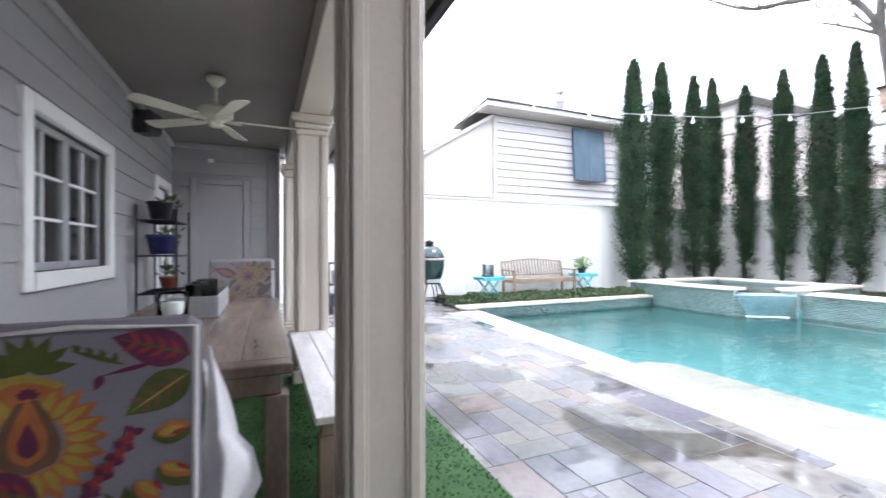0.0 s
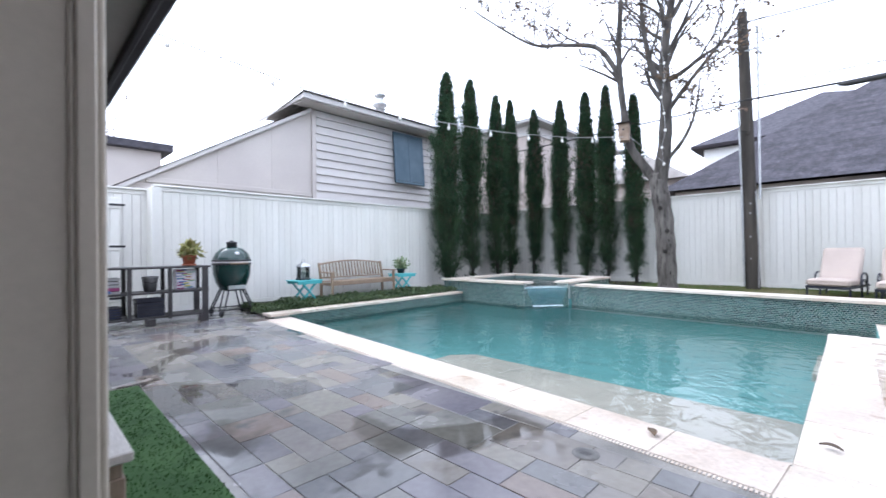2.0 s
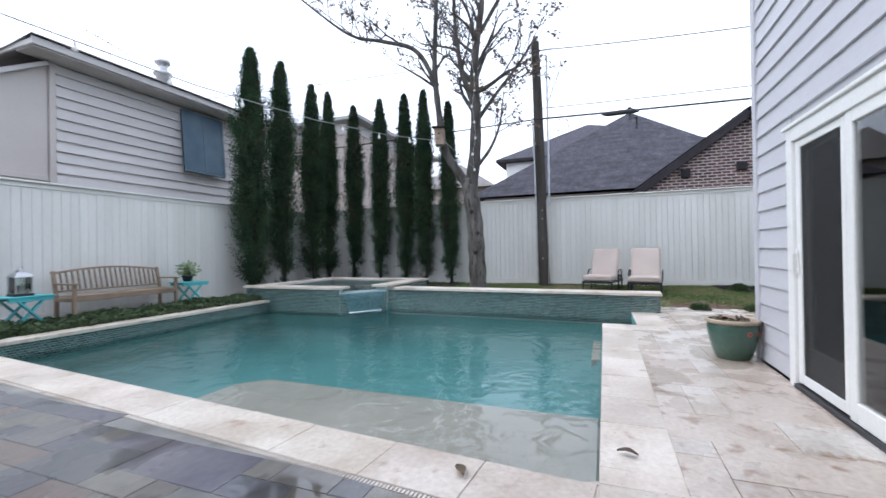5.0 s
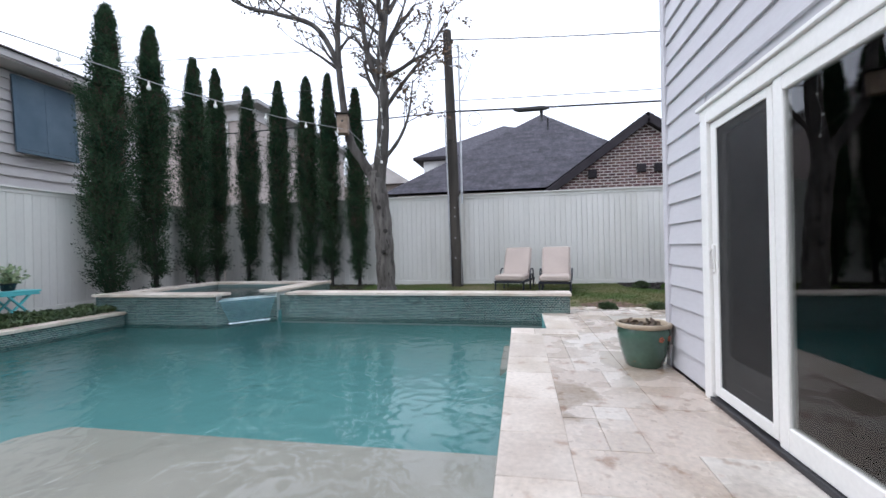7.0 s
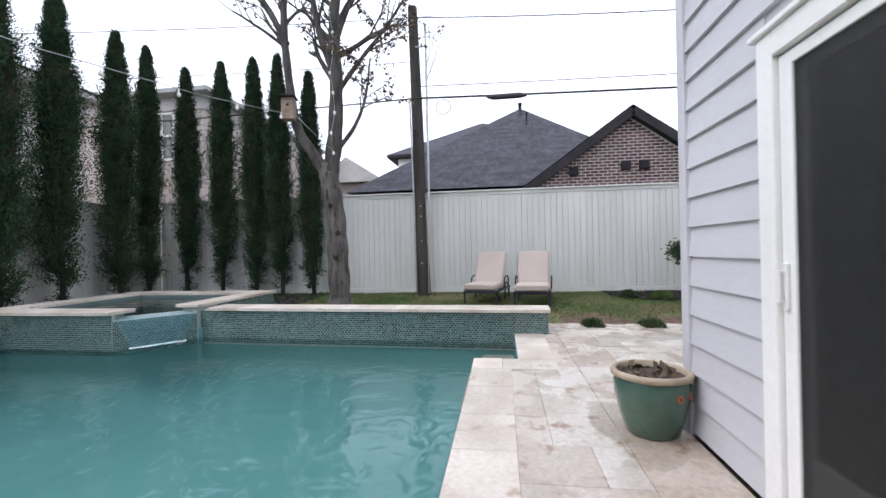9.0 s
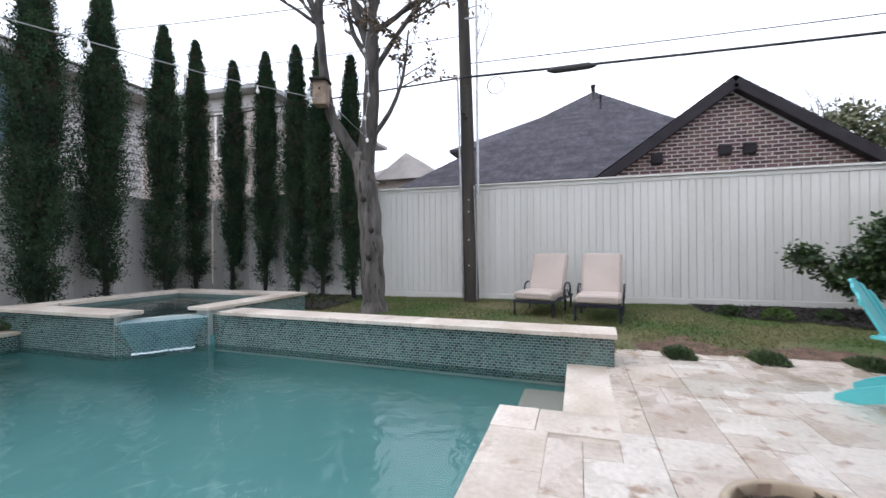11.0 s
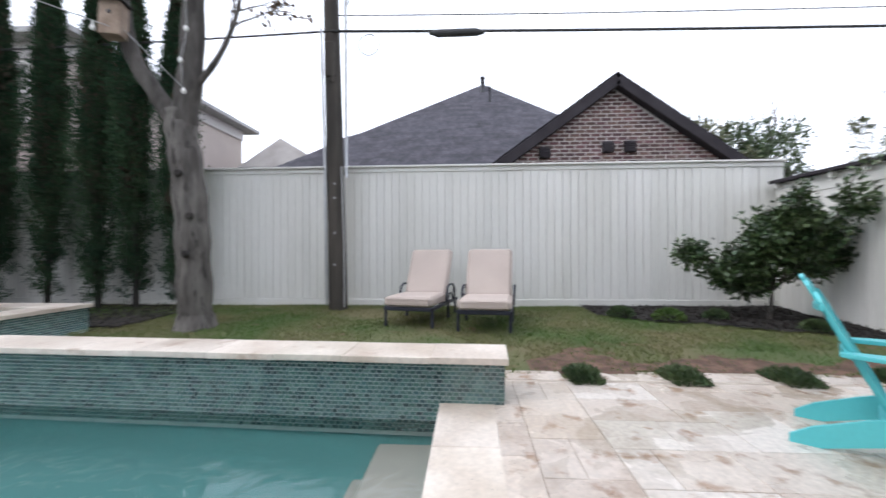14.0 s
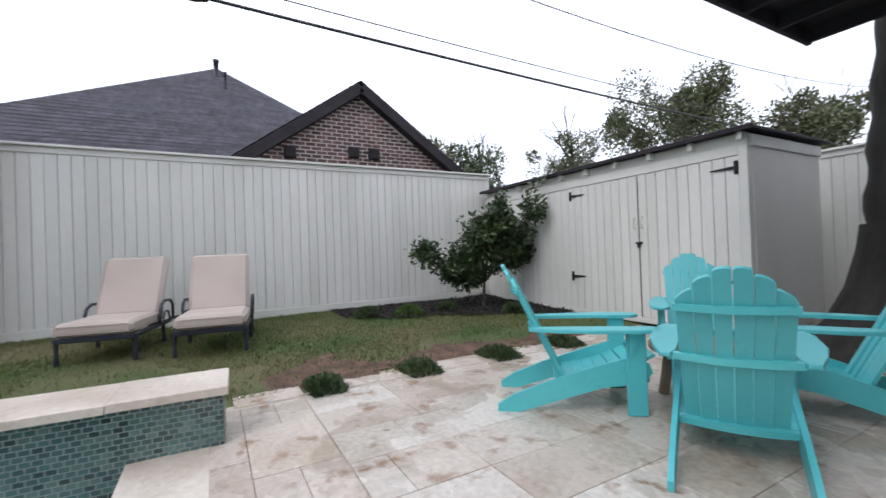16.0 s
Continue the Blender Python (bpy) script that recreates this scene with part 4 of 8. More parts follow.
g.add([(1.70, -1.0, CZ + 0.17), (1.70, 7.2, CZ + 0.17), (-3.5, 7.2, 4.6), (-3.5, -1.0, 4.6), (1.70, -1.0, CZ + 0.11), (1.70, 7.2, CZ + 0.11), (-3.5, 7.2, 4.5), (-3.5, -1.0, 4.5)],
      [(0, 1, 2, 3)[::-1], (4, 5, 6, 7), (0, 4, 5, 1), (1, 5, 6, 2), (2, 6, 7, 3), (3, 7, 4, 0)])
solid("porch_roof", g, M_ROOF, "dark shingle porch roof", "roof", "", "structure")
slab("turf_backing", [(-0.42, 0.95, 0.008), (1.78, 0.95, 0.008), (1.84, 4.80, 0.008), (-0.42, 4.80, 0.008)], M_TURF, "green artificial turf mat on the porch", 0.01)


def column(x, y):
    th = thing("porch_column", pose(x, y, 0), "square cream porch column with moulded capital", "column", "porch columns", "structure")
    g = Geo()
    w = 0.125
    g.box(-w, -w, 0.16, w, w, 2.24, 0.012)
    shaft = part("shaft", g, M_COLUMN, th)
    for k in range(4):
        m = pose(0, 0, 0, 0, 0, 90 * k)
        g = Geo()
        for sx in (-1, 1):
            g.box(sx * w - (0.046 if sx > 0 else -0.0), -w - 0.020, 0.17, sx * w + (0.0 if sx > 0 else 0.046), -w + 0.001, 2.23, 0.006, m)
            g.box(sx * (w - 0.052) - 0.006, -w - 0.010, 0.17, sx * (w - 0.052) + 0.006, -w + 0.001, 2.23, 0.003, m)
        part("edge_moulding", g, M_COLUMN, shaft)
    g = Geo()
    g.box(-0.17, -0.17, 0, 0.17, 0.17, 0.12, 0.01)
    g.box(-0.15, -0.15, 0.1205, 0.15, 0.15, 0.165, 0.015)
    part("base", g, M_COLUMN, th)
    g = Geo()
    g.box(-0.145, -0.145, 2.235, 0.145, 0.145, 2.29, 0.012)
    g.box(-0.165, -0.165, 2.2905, 0.165, 0.165, 2.345, 0.02)
    g.box(-0.185, -0.185, 2.3455, 0.185, 0.185, 2.419, 0.012)
    part("capital", g, M_COLUMN, th)
    return th


for cy in (1.79, 4.32, 6.75):
    column(1.095, cy)


# window, back door and end door
def casing(name, label, along, at, a0, a1, z0, z1, w, sill, category="window"):
    """A window or door casing in the wall x = at ('y') or y = at ('x'), proud of the siding."""
    th = thing(name, pose(0, 0, 0), label, category, "", "structure")

    def bx(g, p0, p1, u0, u1, v0, v1, b=0.006):
        if along == "y":
            g.box(at + p0, u0, v0, at + p1, u1, v1, b)
        else:
            g.box(u0, at - p1, v0, u1, at - p0, v1, b)
        return g
    g = Geo()
    bx(g, 0.0, 0.042, a0, a0 + w, z0, z1)
    bx(g, 0.0, 0.042, a1 - w, a1, z0, z1)
    bx(g, 0.0, 0.045, a0 + w, a1 - w, z1 - w, z1)
    if sill:
        bx(g, 0.0, 0.05, a0 + w, a1 - w, z0, z0 + w)
    part("casing", g, M_TRIM if category == "window" or along == "y" else M_PORCHWALL, th)
    return th, bx


win, bx = casing("window_porch", "cream framed double window with muntins, dark inside", "y", WX, WIN[0], WIN[1], WIN[2], WIN[3], 0.10, True)
y0, y1, z0, z1 = WIN[0] + 0.10, WIN[1] - 0.10, WIN[2] + 0.10, WIN[3] - 0.10
ym = (y0 + y1) / 2
for u0, u1 in ((y0, ym), (ym, y1)):
    g = Geo()
    bx(g, -0.07, -0.03, u0, u0 + 0.045, z0, z1)
    bx(g, -0.07, -0.03, u1 - 0.045, u1, z0, z1)
    bx(g, -0.07, -0.03, u0 + 0.045, u1 - 0.045, z0, z0 + 0.05)
    bx(g, -0.07, -0.03, u0 + 0.045, u1 - 0.045, z1 - 0.045, z1)
    s_ = part("sash", g, M_GREYCABLE, win, "grey window sash")
    g = Geo()
    bx(g, -0.053, -0.047, u0 + 0.04, u1 - 0.04, z0 + 0.04, z1 - 0.04, 0.001)
    pn = part("pane", g, M_GLASS, s_)
    pn.visible_shadow = False
    g = Geo()
    um = (u0 + u1) / 2
    bx(g, -0.062, -0.038, um - 0.009, um + 0.009, z0 + 0.05, z1 - 0.045, 0.003)
    for k in (1, 2):
        zz = z0 + 0.05 + (z1 - z0 - 0.1) * k / 3
        bx(g, -0.063, -0.037, u0 + 0.045, u1 - 0.045, zz - 0.009, zz + 0.009, 0.003)
    part("muntins", g, M_TRIM, s_)
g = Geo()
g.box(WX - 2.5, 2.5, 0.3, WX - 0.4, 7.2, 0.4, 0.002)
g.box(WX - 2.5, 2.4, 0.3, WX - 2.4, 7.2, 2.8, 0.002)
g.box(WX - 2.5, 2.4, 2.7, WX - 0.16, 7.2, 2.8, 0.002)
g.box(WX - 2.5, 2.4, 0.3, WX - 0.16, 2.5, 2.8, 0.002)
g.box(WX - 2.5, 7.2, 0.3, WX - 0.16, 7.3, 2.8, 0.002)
solid("room_behind_window", g, M_INSIDE, "walls of the room behind the window, darkened for shade", "wall", "", "structure")
bd, bx = casing("door_porch", "cream glazed back door with muntins, closed", "y", WX, PDR[0], PDR[1], PDR[2], PDR[3], 0.10, False, "door")
g = Geo()
y0, y1 = PDR[0] + 0.10, PDR[1] - 0.10
bx(g, -0.06, -0.02, y0, y0 + 0.11, 0.02, 1.95)
bx(g, -0.06, -0.02, y1 - 0.11, y1, 0.02, 1.95)
bx(g, -0.06, -0.02, y0 + 0.11, y1 - 0.11, 0.02, 0.30)
bx(g, -0.06, -0.02, y0 + 0.11, y1 - 0.11, 1.83, 1.95)
ym = (y0 + y1) / 2
bx(g, -0.05, -0.03, ym - 0.01, ym + 0.01, 0.30, 1.83)
for k in range(1, 5):
    zz = 0.30 + 1.53 * k / 5
    bx(g, -0.051, -0.029, y0 + 0.11, y1 - 0.11, zz - 0.01, zz + 0.01)
leaf_ = part("door_leaf", g, M_TRIM, bd)
g = Geo()
bx(g, -0.043, -0.037, y0 + 0.10, y1 - 0.10, 0.29, 1.84, 0.001)
pn = part("pane", g, M_GLASS, leaf_)
pn.visible_shadow = False
g = Geo()
g.lathe([(0.001, 0.05), (0.028, 0.045), (0.03, 0.02), (0.012, 0.0)], 14, Matrix.Translation((WX - 0.02, y0 + 0.055, 0.98)) @ pose(0, 0, 0, 0, 90, 0))
part("knob", g, M_DARK, leaf_, "dark round door knob")
ed, bx = casing("door_end", "grey painted flush door at the porch end, closed", "x", EY, -0.235, 0.51, 0.0, 2.19, 0.085, False, "door")
g = Geo()
bx(g, -0.0, 0.022, -0.15, 0.425, 0.012, 2.105)
part("door_leaf", g, M_PORCHWALL, ed)
g = Geo()
g.lathe([(0.001, 0.05), (0.028, 0.045), (0.03, 0.02), (0.012, 0.0)], 14, Matrix.Translation((0.37, EY - 0.022, 0.98)) @ pose(0, 0, 0, 90, 0, 0))
part("knob", g, M_DARK, ed, "dark round door knob")
g = Geo()
g.box(-0.02, EY - 0.05, 2.40, 0.05, EY - 0.022, 2.46, 0.006)
solid("door_chime", g, M_TRIM, "small white sensor box above the end door", "sensor")


# ---- neighbouring houses ----
def house_face(name, label):
    return thing(name, pose(0, 0, 0), label, "house")


# north neighbour: siding, lean-to panel wall, shutter
nb = house_face("neighbour_house", "beige sided house with blue shutter behind the fence")
g = Geo()
g.box(7.37, 11.82, 0, 14.3, 16.5, 5.45, 0.005)
core = part("wall", g, M_NPANEL, nb)
for k in range(13):
    z = 2.3 + k * 0.245
    gg = Geo()
    z1 = min(z + 0.255, 5.45)
    gg.add([(7.46, 11.752, z), (14.3, 11.752, z), (14.3, 11.806, z1), (7.46, 11.806, z1), (7.46, 11.818, z), (14.3, 11.818, z)], [(0, 1, 2, 3), (4, 5, 1, 0)])
    part("siding_board", gg, M_NSIDING, core)
g = Geo()
g.box(7.34, 11.77, 0, 7.46, 11.83, 5.45, 0.006)
part("corner_board", g, M_NPANEL, core)
g = Geo()
SL = 0.60
g.prism([(1.5, 0.2), (7.335, 0.2), (7.335, 5.40), (1.5, 5.40 - SL * 5.835)], 0, 4.5, Matrix(((1, 0, 0, 0), (0, 0, 1, 11.84), (0, 1, 0, 0), (0, 0, 0, 1))))
side = part("lean_to_wall", g, M_NPANEL, nb)
g = Geo()
for x in (4.75, 6.15):
    g.box(x - 0.015, 11.828, 2.0, x + 0.015, 11.842, 5.37 - SL * (7.335 - x), 0.003)
g.box(3.2, 11.80, 2.83, 7.33, 11.842, 2.95, 0.006)
part("batten", g, M_NPANEL, side)
g = Geo()
a, b = Vector((1.5, 11.76, 5.44 - SL * 5.835)), Vector((7.3, 11.76, 5.44 - SL * 0.035))
g.bar(a, b, 0.10, 0.085, 0.008, (0, 1, 0))
part("rake_board", g, M_NSIDING, nb)
g = Geo()
g.add([(1.5, 11.68, 5.52 - SL * 5.835), (7.25, 11.68, 5.52 - SL * 0.085), (7.25, 16, 5.52 - SL * 0.085), (1.5, 16, 5.52 - SL * 5.835)], [(0, 1, 2, 3)])
part("lean_to_roof", g, M_ROOFG, nb)
g = Geo()
g.box(6.75, 11.15, 5.50, 14.6, 11.20, 5.66, 0.006)
g.box(6.75, 11.20, 5.50, 6.80, 14.3, 5.62, 0.006)
part("fascia", g, M_NSIDING, nb, "pale fascia board")
g = Geo()
g.box(6.8, 11.2, 5.47, 14.6, 11.82, 5.50, 0.004)
part("soffit", g, M_NPANEL, nb)
EV = [(6.70, 11.08, 5.665), (14.7, 11.08, 5.665), (14.7, 12.9, 5.665), (6.70, 13.6, 5.40)]
RG = [(7.9, 12.0, 6.06), (14.7, 12.0, 6.06)]
g = Geo()
g.add(EV + RG, [(0, 1, 5, 4), (1, 2, 5), (2, 3, 4, 5), (3, 0, 4)])
part("roof", g, M_ROOFG, nb)
g = Geo()
for k in range(8):
    t0, t1 = k / 8, (k + 1.1) / 8
    a0, b0 = Vector(EV[0]).lerp(Vector(RG[0]), t0), Vector(EV[1]).lerp(Vector(RG[1]), t0)
    a1, b1 = Vector(EV[0]).lerp(Vector(RG[0]), min(1, t1)), Vector(EV[1]).lerp(Vector(RG[1]), min(1, t1))
    for i in range(27):
        s0, s1 = (i + 0.5 * (k % 2)) / 27.5, (i + 0.97 + 0.5 * (k % 2)) / 27.5
        up_ = Vector((0, 0, 0.022))
        g.add([a0.lerp(b0, s0) + up_, a0.lerp(b0, s1) + up_, a1.lerp(b1, s1) + up_ * 0.3, a1.lerp(b1, s0) + up_ * 0.3, a0.lerp(b0, s0), a0.lerp(b0, s1)], [(0, 1, 2, 3), (4, 5, 1, 0)])
part("roof_shingles", g, M_ROOFG, nb)["kind"] = "stuff"
g = Geo()
g.lathe([(0.17, 0), (0.17, 0.32), (0.24, 0.33), (0.24, 0.40), (0.13, 0.46), (0.13, 0.62), (0.20, 0.66), (0.20, 0.74), (0.001, 0.80)], 18, pose(10.2, 12.2, 6.0))
part("roof_vent", g, M_GALV, nb, "metal chimney vent with a cap")
g = Geo()
g.tube([(8.7, 12.0, 6.02), (8.7, 12.0, 6.55)], 0.012, 6)
g.tube([(8.15, 12.0, 6.62), (9.3, 12.1, 6.48)], 0.009, 5)
for k in range(5):
    x = 8.2 + k * 0.25
    g.tube([(x, 11.75, 6.615 - 0.028 * k), (x, 12.35, 6.615 - 0.028 * k)], 0.006, 4)
part("antenna", g, M_GALV, nb, "old roof aerial")
sh = part("shutter", Geo().box(0, -0.02, -1.80, 1.38, 0.02, 0, 0.004), M_DARK, nb, "blue louvred shutter, propped out")
sh.matrix_world = pose(10.36, 11.71, 5.36, 0, 0, 0) @ pose(0, 0, 0, -4, 0, 0)
for x in (0, 0.66, 1.30):
    part("stile", Geo().box(x, -0.04, -1.80, x + 0.08, 0.03, 0, 0.006), M_SHUTTER, sh)
for z in (-1.8, -0.08):
    part("rail", Geo().box(0.08, -0.039, z, 1.30, 0.029, z + 0.08, 0.006), M_SHUTTER, sh)
for x in (0.08, 0.74):
    for k in range(27):
        z = -1.71 + k * 0.06
        gg = Geo()
        gg.box(x + 0.002, -0.03, z, x + (0.578 if x < 0.5 else 0.558), -0.018, z + 0.070, 0.002, pose(0, 0, 0))
        o = part("slat", gg, M_SHUTTER, sh)

# the brick gable
bg = house_face("brick_house", "red brick gable with dark trim behind the fence")
AP, SLO = (-4.00, 5.43), 0.715
g = Geo()
MX = Matrix(((0, 0, 1, 18.22), (1, 0, 0, 0), (0, 1, 0, 0), (0, 0, 0, 1)))
g.prism([(-8.0, 0), (0.0, 0), (0.0, AP[1] - SLO * 4.02), AP, (-8.0, AP[1] - SLO * 3.98)], 0, 9.0, MX)
core = part("wall", g, M_MORTAR, bg)
g = Geo()
rng = random.Random(4)
for r in range(34):
    z = 2.3 + r * 0.100
    y = -7.4 - (0.14 if r % 2 else 0)
    while y < -0.6:
        y1 = y + 0.235
        lim = AP[1] - SLO * max(abs(y - AP[0]), abs(y1 - AP[0])) + 0.02
        if z + 0.070 < lim:
            o = rng.uniform(0.0, 0.006)
            x = 18.205 - o
            g.add([(x, y, z), (x, y1, z), (x, y1, z + 0.070), (x, y, z + 0.070), (18.221, y, z), (18.221, y1, z), (18.221, y1, z + 0.070), (18.221, y, z + 0.070)], [(3, 2, 1, 0), (4, 5, 1, 0)[::-1], (2, 3, 7, 6), (1, 2, 6, 5), (0, 3, 7, 4)[::-1]])
        y = y1 + 0.034
part("bricks", g, M_BRICK, core)["kind"] = "stuff"
for s in (-1, 1):
    g = Geo()
    e = Vector((18.05, AP[0] + s * 3.75, AP[1] - SLO * 3.75 + 0.10))
    g.bar((18.05, AP[0] + s * 0.0, AP[1] + 0.04), e - Vector((0, 0, 0.06)), 0.26, 0.30, 0.01, (1, 0, 0))
    part("rake_trim", g, M_BROWNTRIM, bg)
    g = Geo()
    for k in range(24):
        d0, d1 = k * 0.17, (k + 1) * 0.17 + 0.01
        za, zb = AP[1] + 0.24 - SLO * d0, AP[1] + 0.24 - SLO * d1
        g.add([(17.95, AP[0] + s * d0, za), (27, AP[0] + s * d0, za), (27, AP[0] + s * d1, zb + 0.015), (17.95, AP[0] + s * d1, zb + 0.015)], [(0, 1, 2, 3)[::s]])
    part("roof_shingles", g, M_ROOF, bg)["kind"] = "stuff"
for y, z in ((-2.19, 3.68), (-3.80, 3.80), (-4.36, 3.80)):
    g = Geo()
    g.box(18.08, y - 0.14, z - 0.14, 18.21, y + 0.14, z + 0.14, 0.01)
    for k in range(4):
        g.box(18.06, y - 0.12, z - 0.11 + k * 0.06, 18.085, y + 0.12, z - 0.075 + k * 0.06, 0.003)
    part("wall_vent", g, M_BROWNTRIM, bg, "dark square louvred vent")

# the dark hipped roof
dh = house_face("dark_roof_house", "house with a dark shingle hipped roof")
PK = Vector((22.8, -0.75, 7.35))
c = [(18.6, 5.7, 3.35), (18.6, -6.0, 3.35), (29.0, -6.0, 3.35), (29.0, 5.7, 3.35)]
R2 = Vector((26.0, -0.45, 7.35))
g = Geo()
rng = random.Random(8)
for k in range(34):
    t0, t1 = k / 34, (k + 1.12) / 34
    a0, b0 = Vector(c[0]).lerp(PK, t0), Vector(c[1]).lerp(PK, t0)
    a1, b1 = Vector(c[0]).lerp(PK, min(t1, 1)), Vector(c[1]).lerp(PK, min(t1, 1))
    m = max(1, int((a0 - b0).length / 0.45))
    off = rng.random() * 0.5
    for i in range(m + 1):
        s0, s1 = max(0, (i - off) / m), min(1, (i + 1 - off) / m - 0.01 / m)
        if s1 <= s0:
            continue
        lift = Vector((-0.005, 0, 0.008))
        g.add([b0.lerp(a0, s0) + lift, b0.lerp(a0, s1) + lift, b1.lerp(a1, s1), b1.lerp(a1, s0)], [(0, 1, 2, 3)[::-1]])
part("roof_shingles", g, M_ROOF, dh)["kind"] = "stuff"
g = Geo()
g.add([c[0], c[1], c[2], c[3], PK - Vector((0, 0, 0.03)), R2], [(0, 4, 1)[::-1], (1, 4, 5, 2)[::-1], (3, 5, 4, 0)[::-1], (2, 5, 3)[::-1]])
part("roof", g, M_ROOF, dh)
g = Geo()
g.box(19.2, -5.5, 0, 28.5, 5.2, 3.35, 0.01)
part("wall", g, M_STUCCO, dh)
for y, z, r in ((-0.72, 6.95, 0.07), (-0.95, 6.35, 0.04)):
    g = Geo()
    xx = PK.x - (PK.z - z) * (PK.x - 18.6) / (PK.z - 3.35)
    g.lathe([(r * 2, -0.1), (r, 0.05), (r, 0.42), (r * 1.3, 0.43), (r * 1.3, 0.5), (0.001, 0.52)], 12, pose(xx, y, z))
    part("vent_pipe", g, M_DARK, dh, "dark roof vent pipe")
# a taller dark-roofed house behind
th2 = house_face("two_storey_house", "white two-storey house with a dark hipped roof behind")
g = Geo()
g.box(30.6, -5.4, 0, 37.4, 6.7, 7.15, 0.01)
part("wall", g, M_TRIM, th2, "white painted wall")
g = Geo()
EZ = 7.32
g.add([(30, 7.3, EZ), (30, -6, EZ), (38, -6, EZ), (38, 7.3, EZ), (33.6, 1.4, 10.05), (34.4, 0.2, 10.05)], [(0, 4, 5, 1)[::-1], (1, 5, 2)[::-1], (2, 5, 4, 3)[::-1], (3, 4, 0)[::-1]])
part("roof", g, M_ROOF, th2)
g = Geo()
g.box(30, -6, 7.15, 38, 7.3, 7.318, 0.01)
part("eave", g, M_BROWNTRIM, th2, "dark eave")
# a low grey-roofed house behind
gh = house_face("far_house", "distant house with a grey hipped roof")
g = Geo()
g.box(25.0, 6.5, 0, 29.5, 9.2, 4.75, 0.01)
part("wall", g, M_STUCCO, gh)
g = Geo()
g.add([(24.5, 6.0, 4.76), (24.5, 9.7, 4.76), (30, 9.7, 4.76), (30, 6.0, 4.76), (26.0, 8.5, 6.4), (28.6, 8.5, 6.4)], [(0, 4, 1)[::-1], (0, 3, 5, 4), (2, 1, 4, 5), (3, 2, 5), (0, 1, 2, 3)])
part("roof", g, M_ROOFG, gh)

# the stucco house with the white window
sh_ = house_face("stucco_house", "pinkish stucco house with a shallow grey roof")
g = Geo()
g.box(18.1, 10.9, 0, 27, 18.5, 7.0, 0.01)
core = part("wall", g, M_STUCCO, sh_)
g = Geo()
g.box(18.02, 10.82, 6.55, 27, 10.9, 7.02, 0.02)
g.box(18.02, 10.9, 6.55, 18.1, 18.5, 7.02, 0.02)
part("cornice", g, M_NSIDING, core)
g = Geo()
g.box(17.5, 10.3, 7.02, 27.6, 19.0, 7.16, 0.01)
part("eave", g, M_GREYCABLE, sh_)
g = Geo()
g.add([(17.5, 10.3, 7.17), (27.6, 10.3, 7.17), (27.6, 19, 7.17), (17.5, 19, 7.17), (21.5, 14.6, 8.5), (23.6, 14.6, 8.5)], [(0, 1, 5, 4), (1, 2, 5), (2, 3, 4, 5), (3, 0, 4)])
part("roof", g, M_ROOFG, sh_)
# solid slab in the shade-darkened room colour stands for the panes
wn_ = part("window", Geo().box(18.06, 12.1, 4.8, 18.12, 12.95, 6.45, 0.004), M_INSIDE, sh_, "white framed sash window")
g = Geo()
for y in (12.02, 12.52, 12.93):
    g.box(18.02, y, 4.75, 18.07, y + 0.09, 6.5, 0.005)
for z in (4.72, 5.6, 6.42):
    g.box(18.015, 12.02, z, 18.068, 13.02, z + 0.08, 0.005)
part("window_frame", g, M_TRIM, wn_)

# a far beige house between the trees
fh = house_face("far_house", "far beige house with a grey-brown roof")
g = Geo()
g.box(33, 9.5, 0, 40, 16.5, 6.0, 0.01)
part("wall", g, M_STUCCO, fh)
g = Geo()
g.box(32.9, 10.6, 4.4, 33.0, 11.6, 5.5, 0.02)
part("window", g, M_TRIM, fh)
g = Geo()
g.add([(32.4, 9.0, 6.0), (40.6, 9.0, 6.0), (40.6, 17, 6.0), (32.4, 17, 6.0), (35.5, 12.6, 8.0), (37.5, 12.6, 8.0)], [(0, 1, 5, 4), (1, 2, 5), (2, 3, 4, 5), (3, 0, 4), (3, 2, 1, 0)])
part("roof", g, M_ROOFG, fh)
# low flat roof far behind the gate
g = Geo()
g.box(-4, 17.0, 0, 4.6, 22.0, 4.6, 0.01)
solid("garage_far", g, M_NPANEL, "far low beige outbuilding", "outbuilding")
g = Geo()
g.box(-4.3, 16.7, 4.6, 4.9, 22.3, 4.85, 0.02)
solid("garage_far_roof", g, M_ROOF, "dark flat roof of the far outbuilding", "roof", "", "structure")


# ---- shed ----
shed = thing("garden_shed", pose(0, 0, 0), "cream board shed with double doors and a sloped roof", "shed")
SX0, SX1, SY, SY1 = 9.72, 14.72, -5.56, -7.3
g = Geo()
g.box(SX0 + 0.03, SY1, 0.02, SX1, SY - 0.03, 2.18, 0.004)
core = part("walls", g, M_FENCE, shed)
k = 0
x = SX0 + 0.10
rng = random.Random(3)
while x < SX1 - 0.1:
    w = 0.142
    gg = Geo()
    gg.box(x, SY - 0.029, 0.10, x + w - 0.008, SY - 0.008, 2.03, 0.004)
    part("board", gg, M_FENCE, core)
    x += w
part("corner_board", Geo().box(SX0, SY - 0.10, 0.02, SX0 + 0.095, SY + 0.004, 2.20, 0.006), M_FENCECAP, shed)
part("header_board", Geo().box(SX0 + 0.095, SY - 0.029, 2.035, SX1, SY + 0.004, 2.16, 0.006), M_FENCECAP, shed)
part("sill_board", Geo().box(SX0 + 0.095, SY - 0.029, 0.02, SX1, SY + 0.004, 0.095, 0.006), M_FENCECAP, shed)
g = Geo()
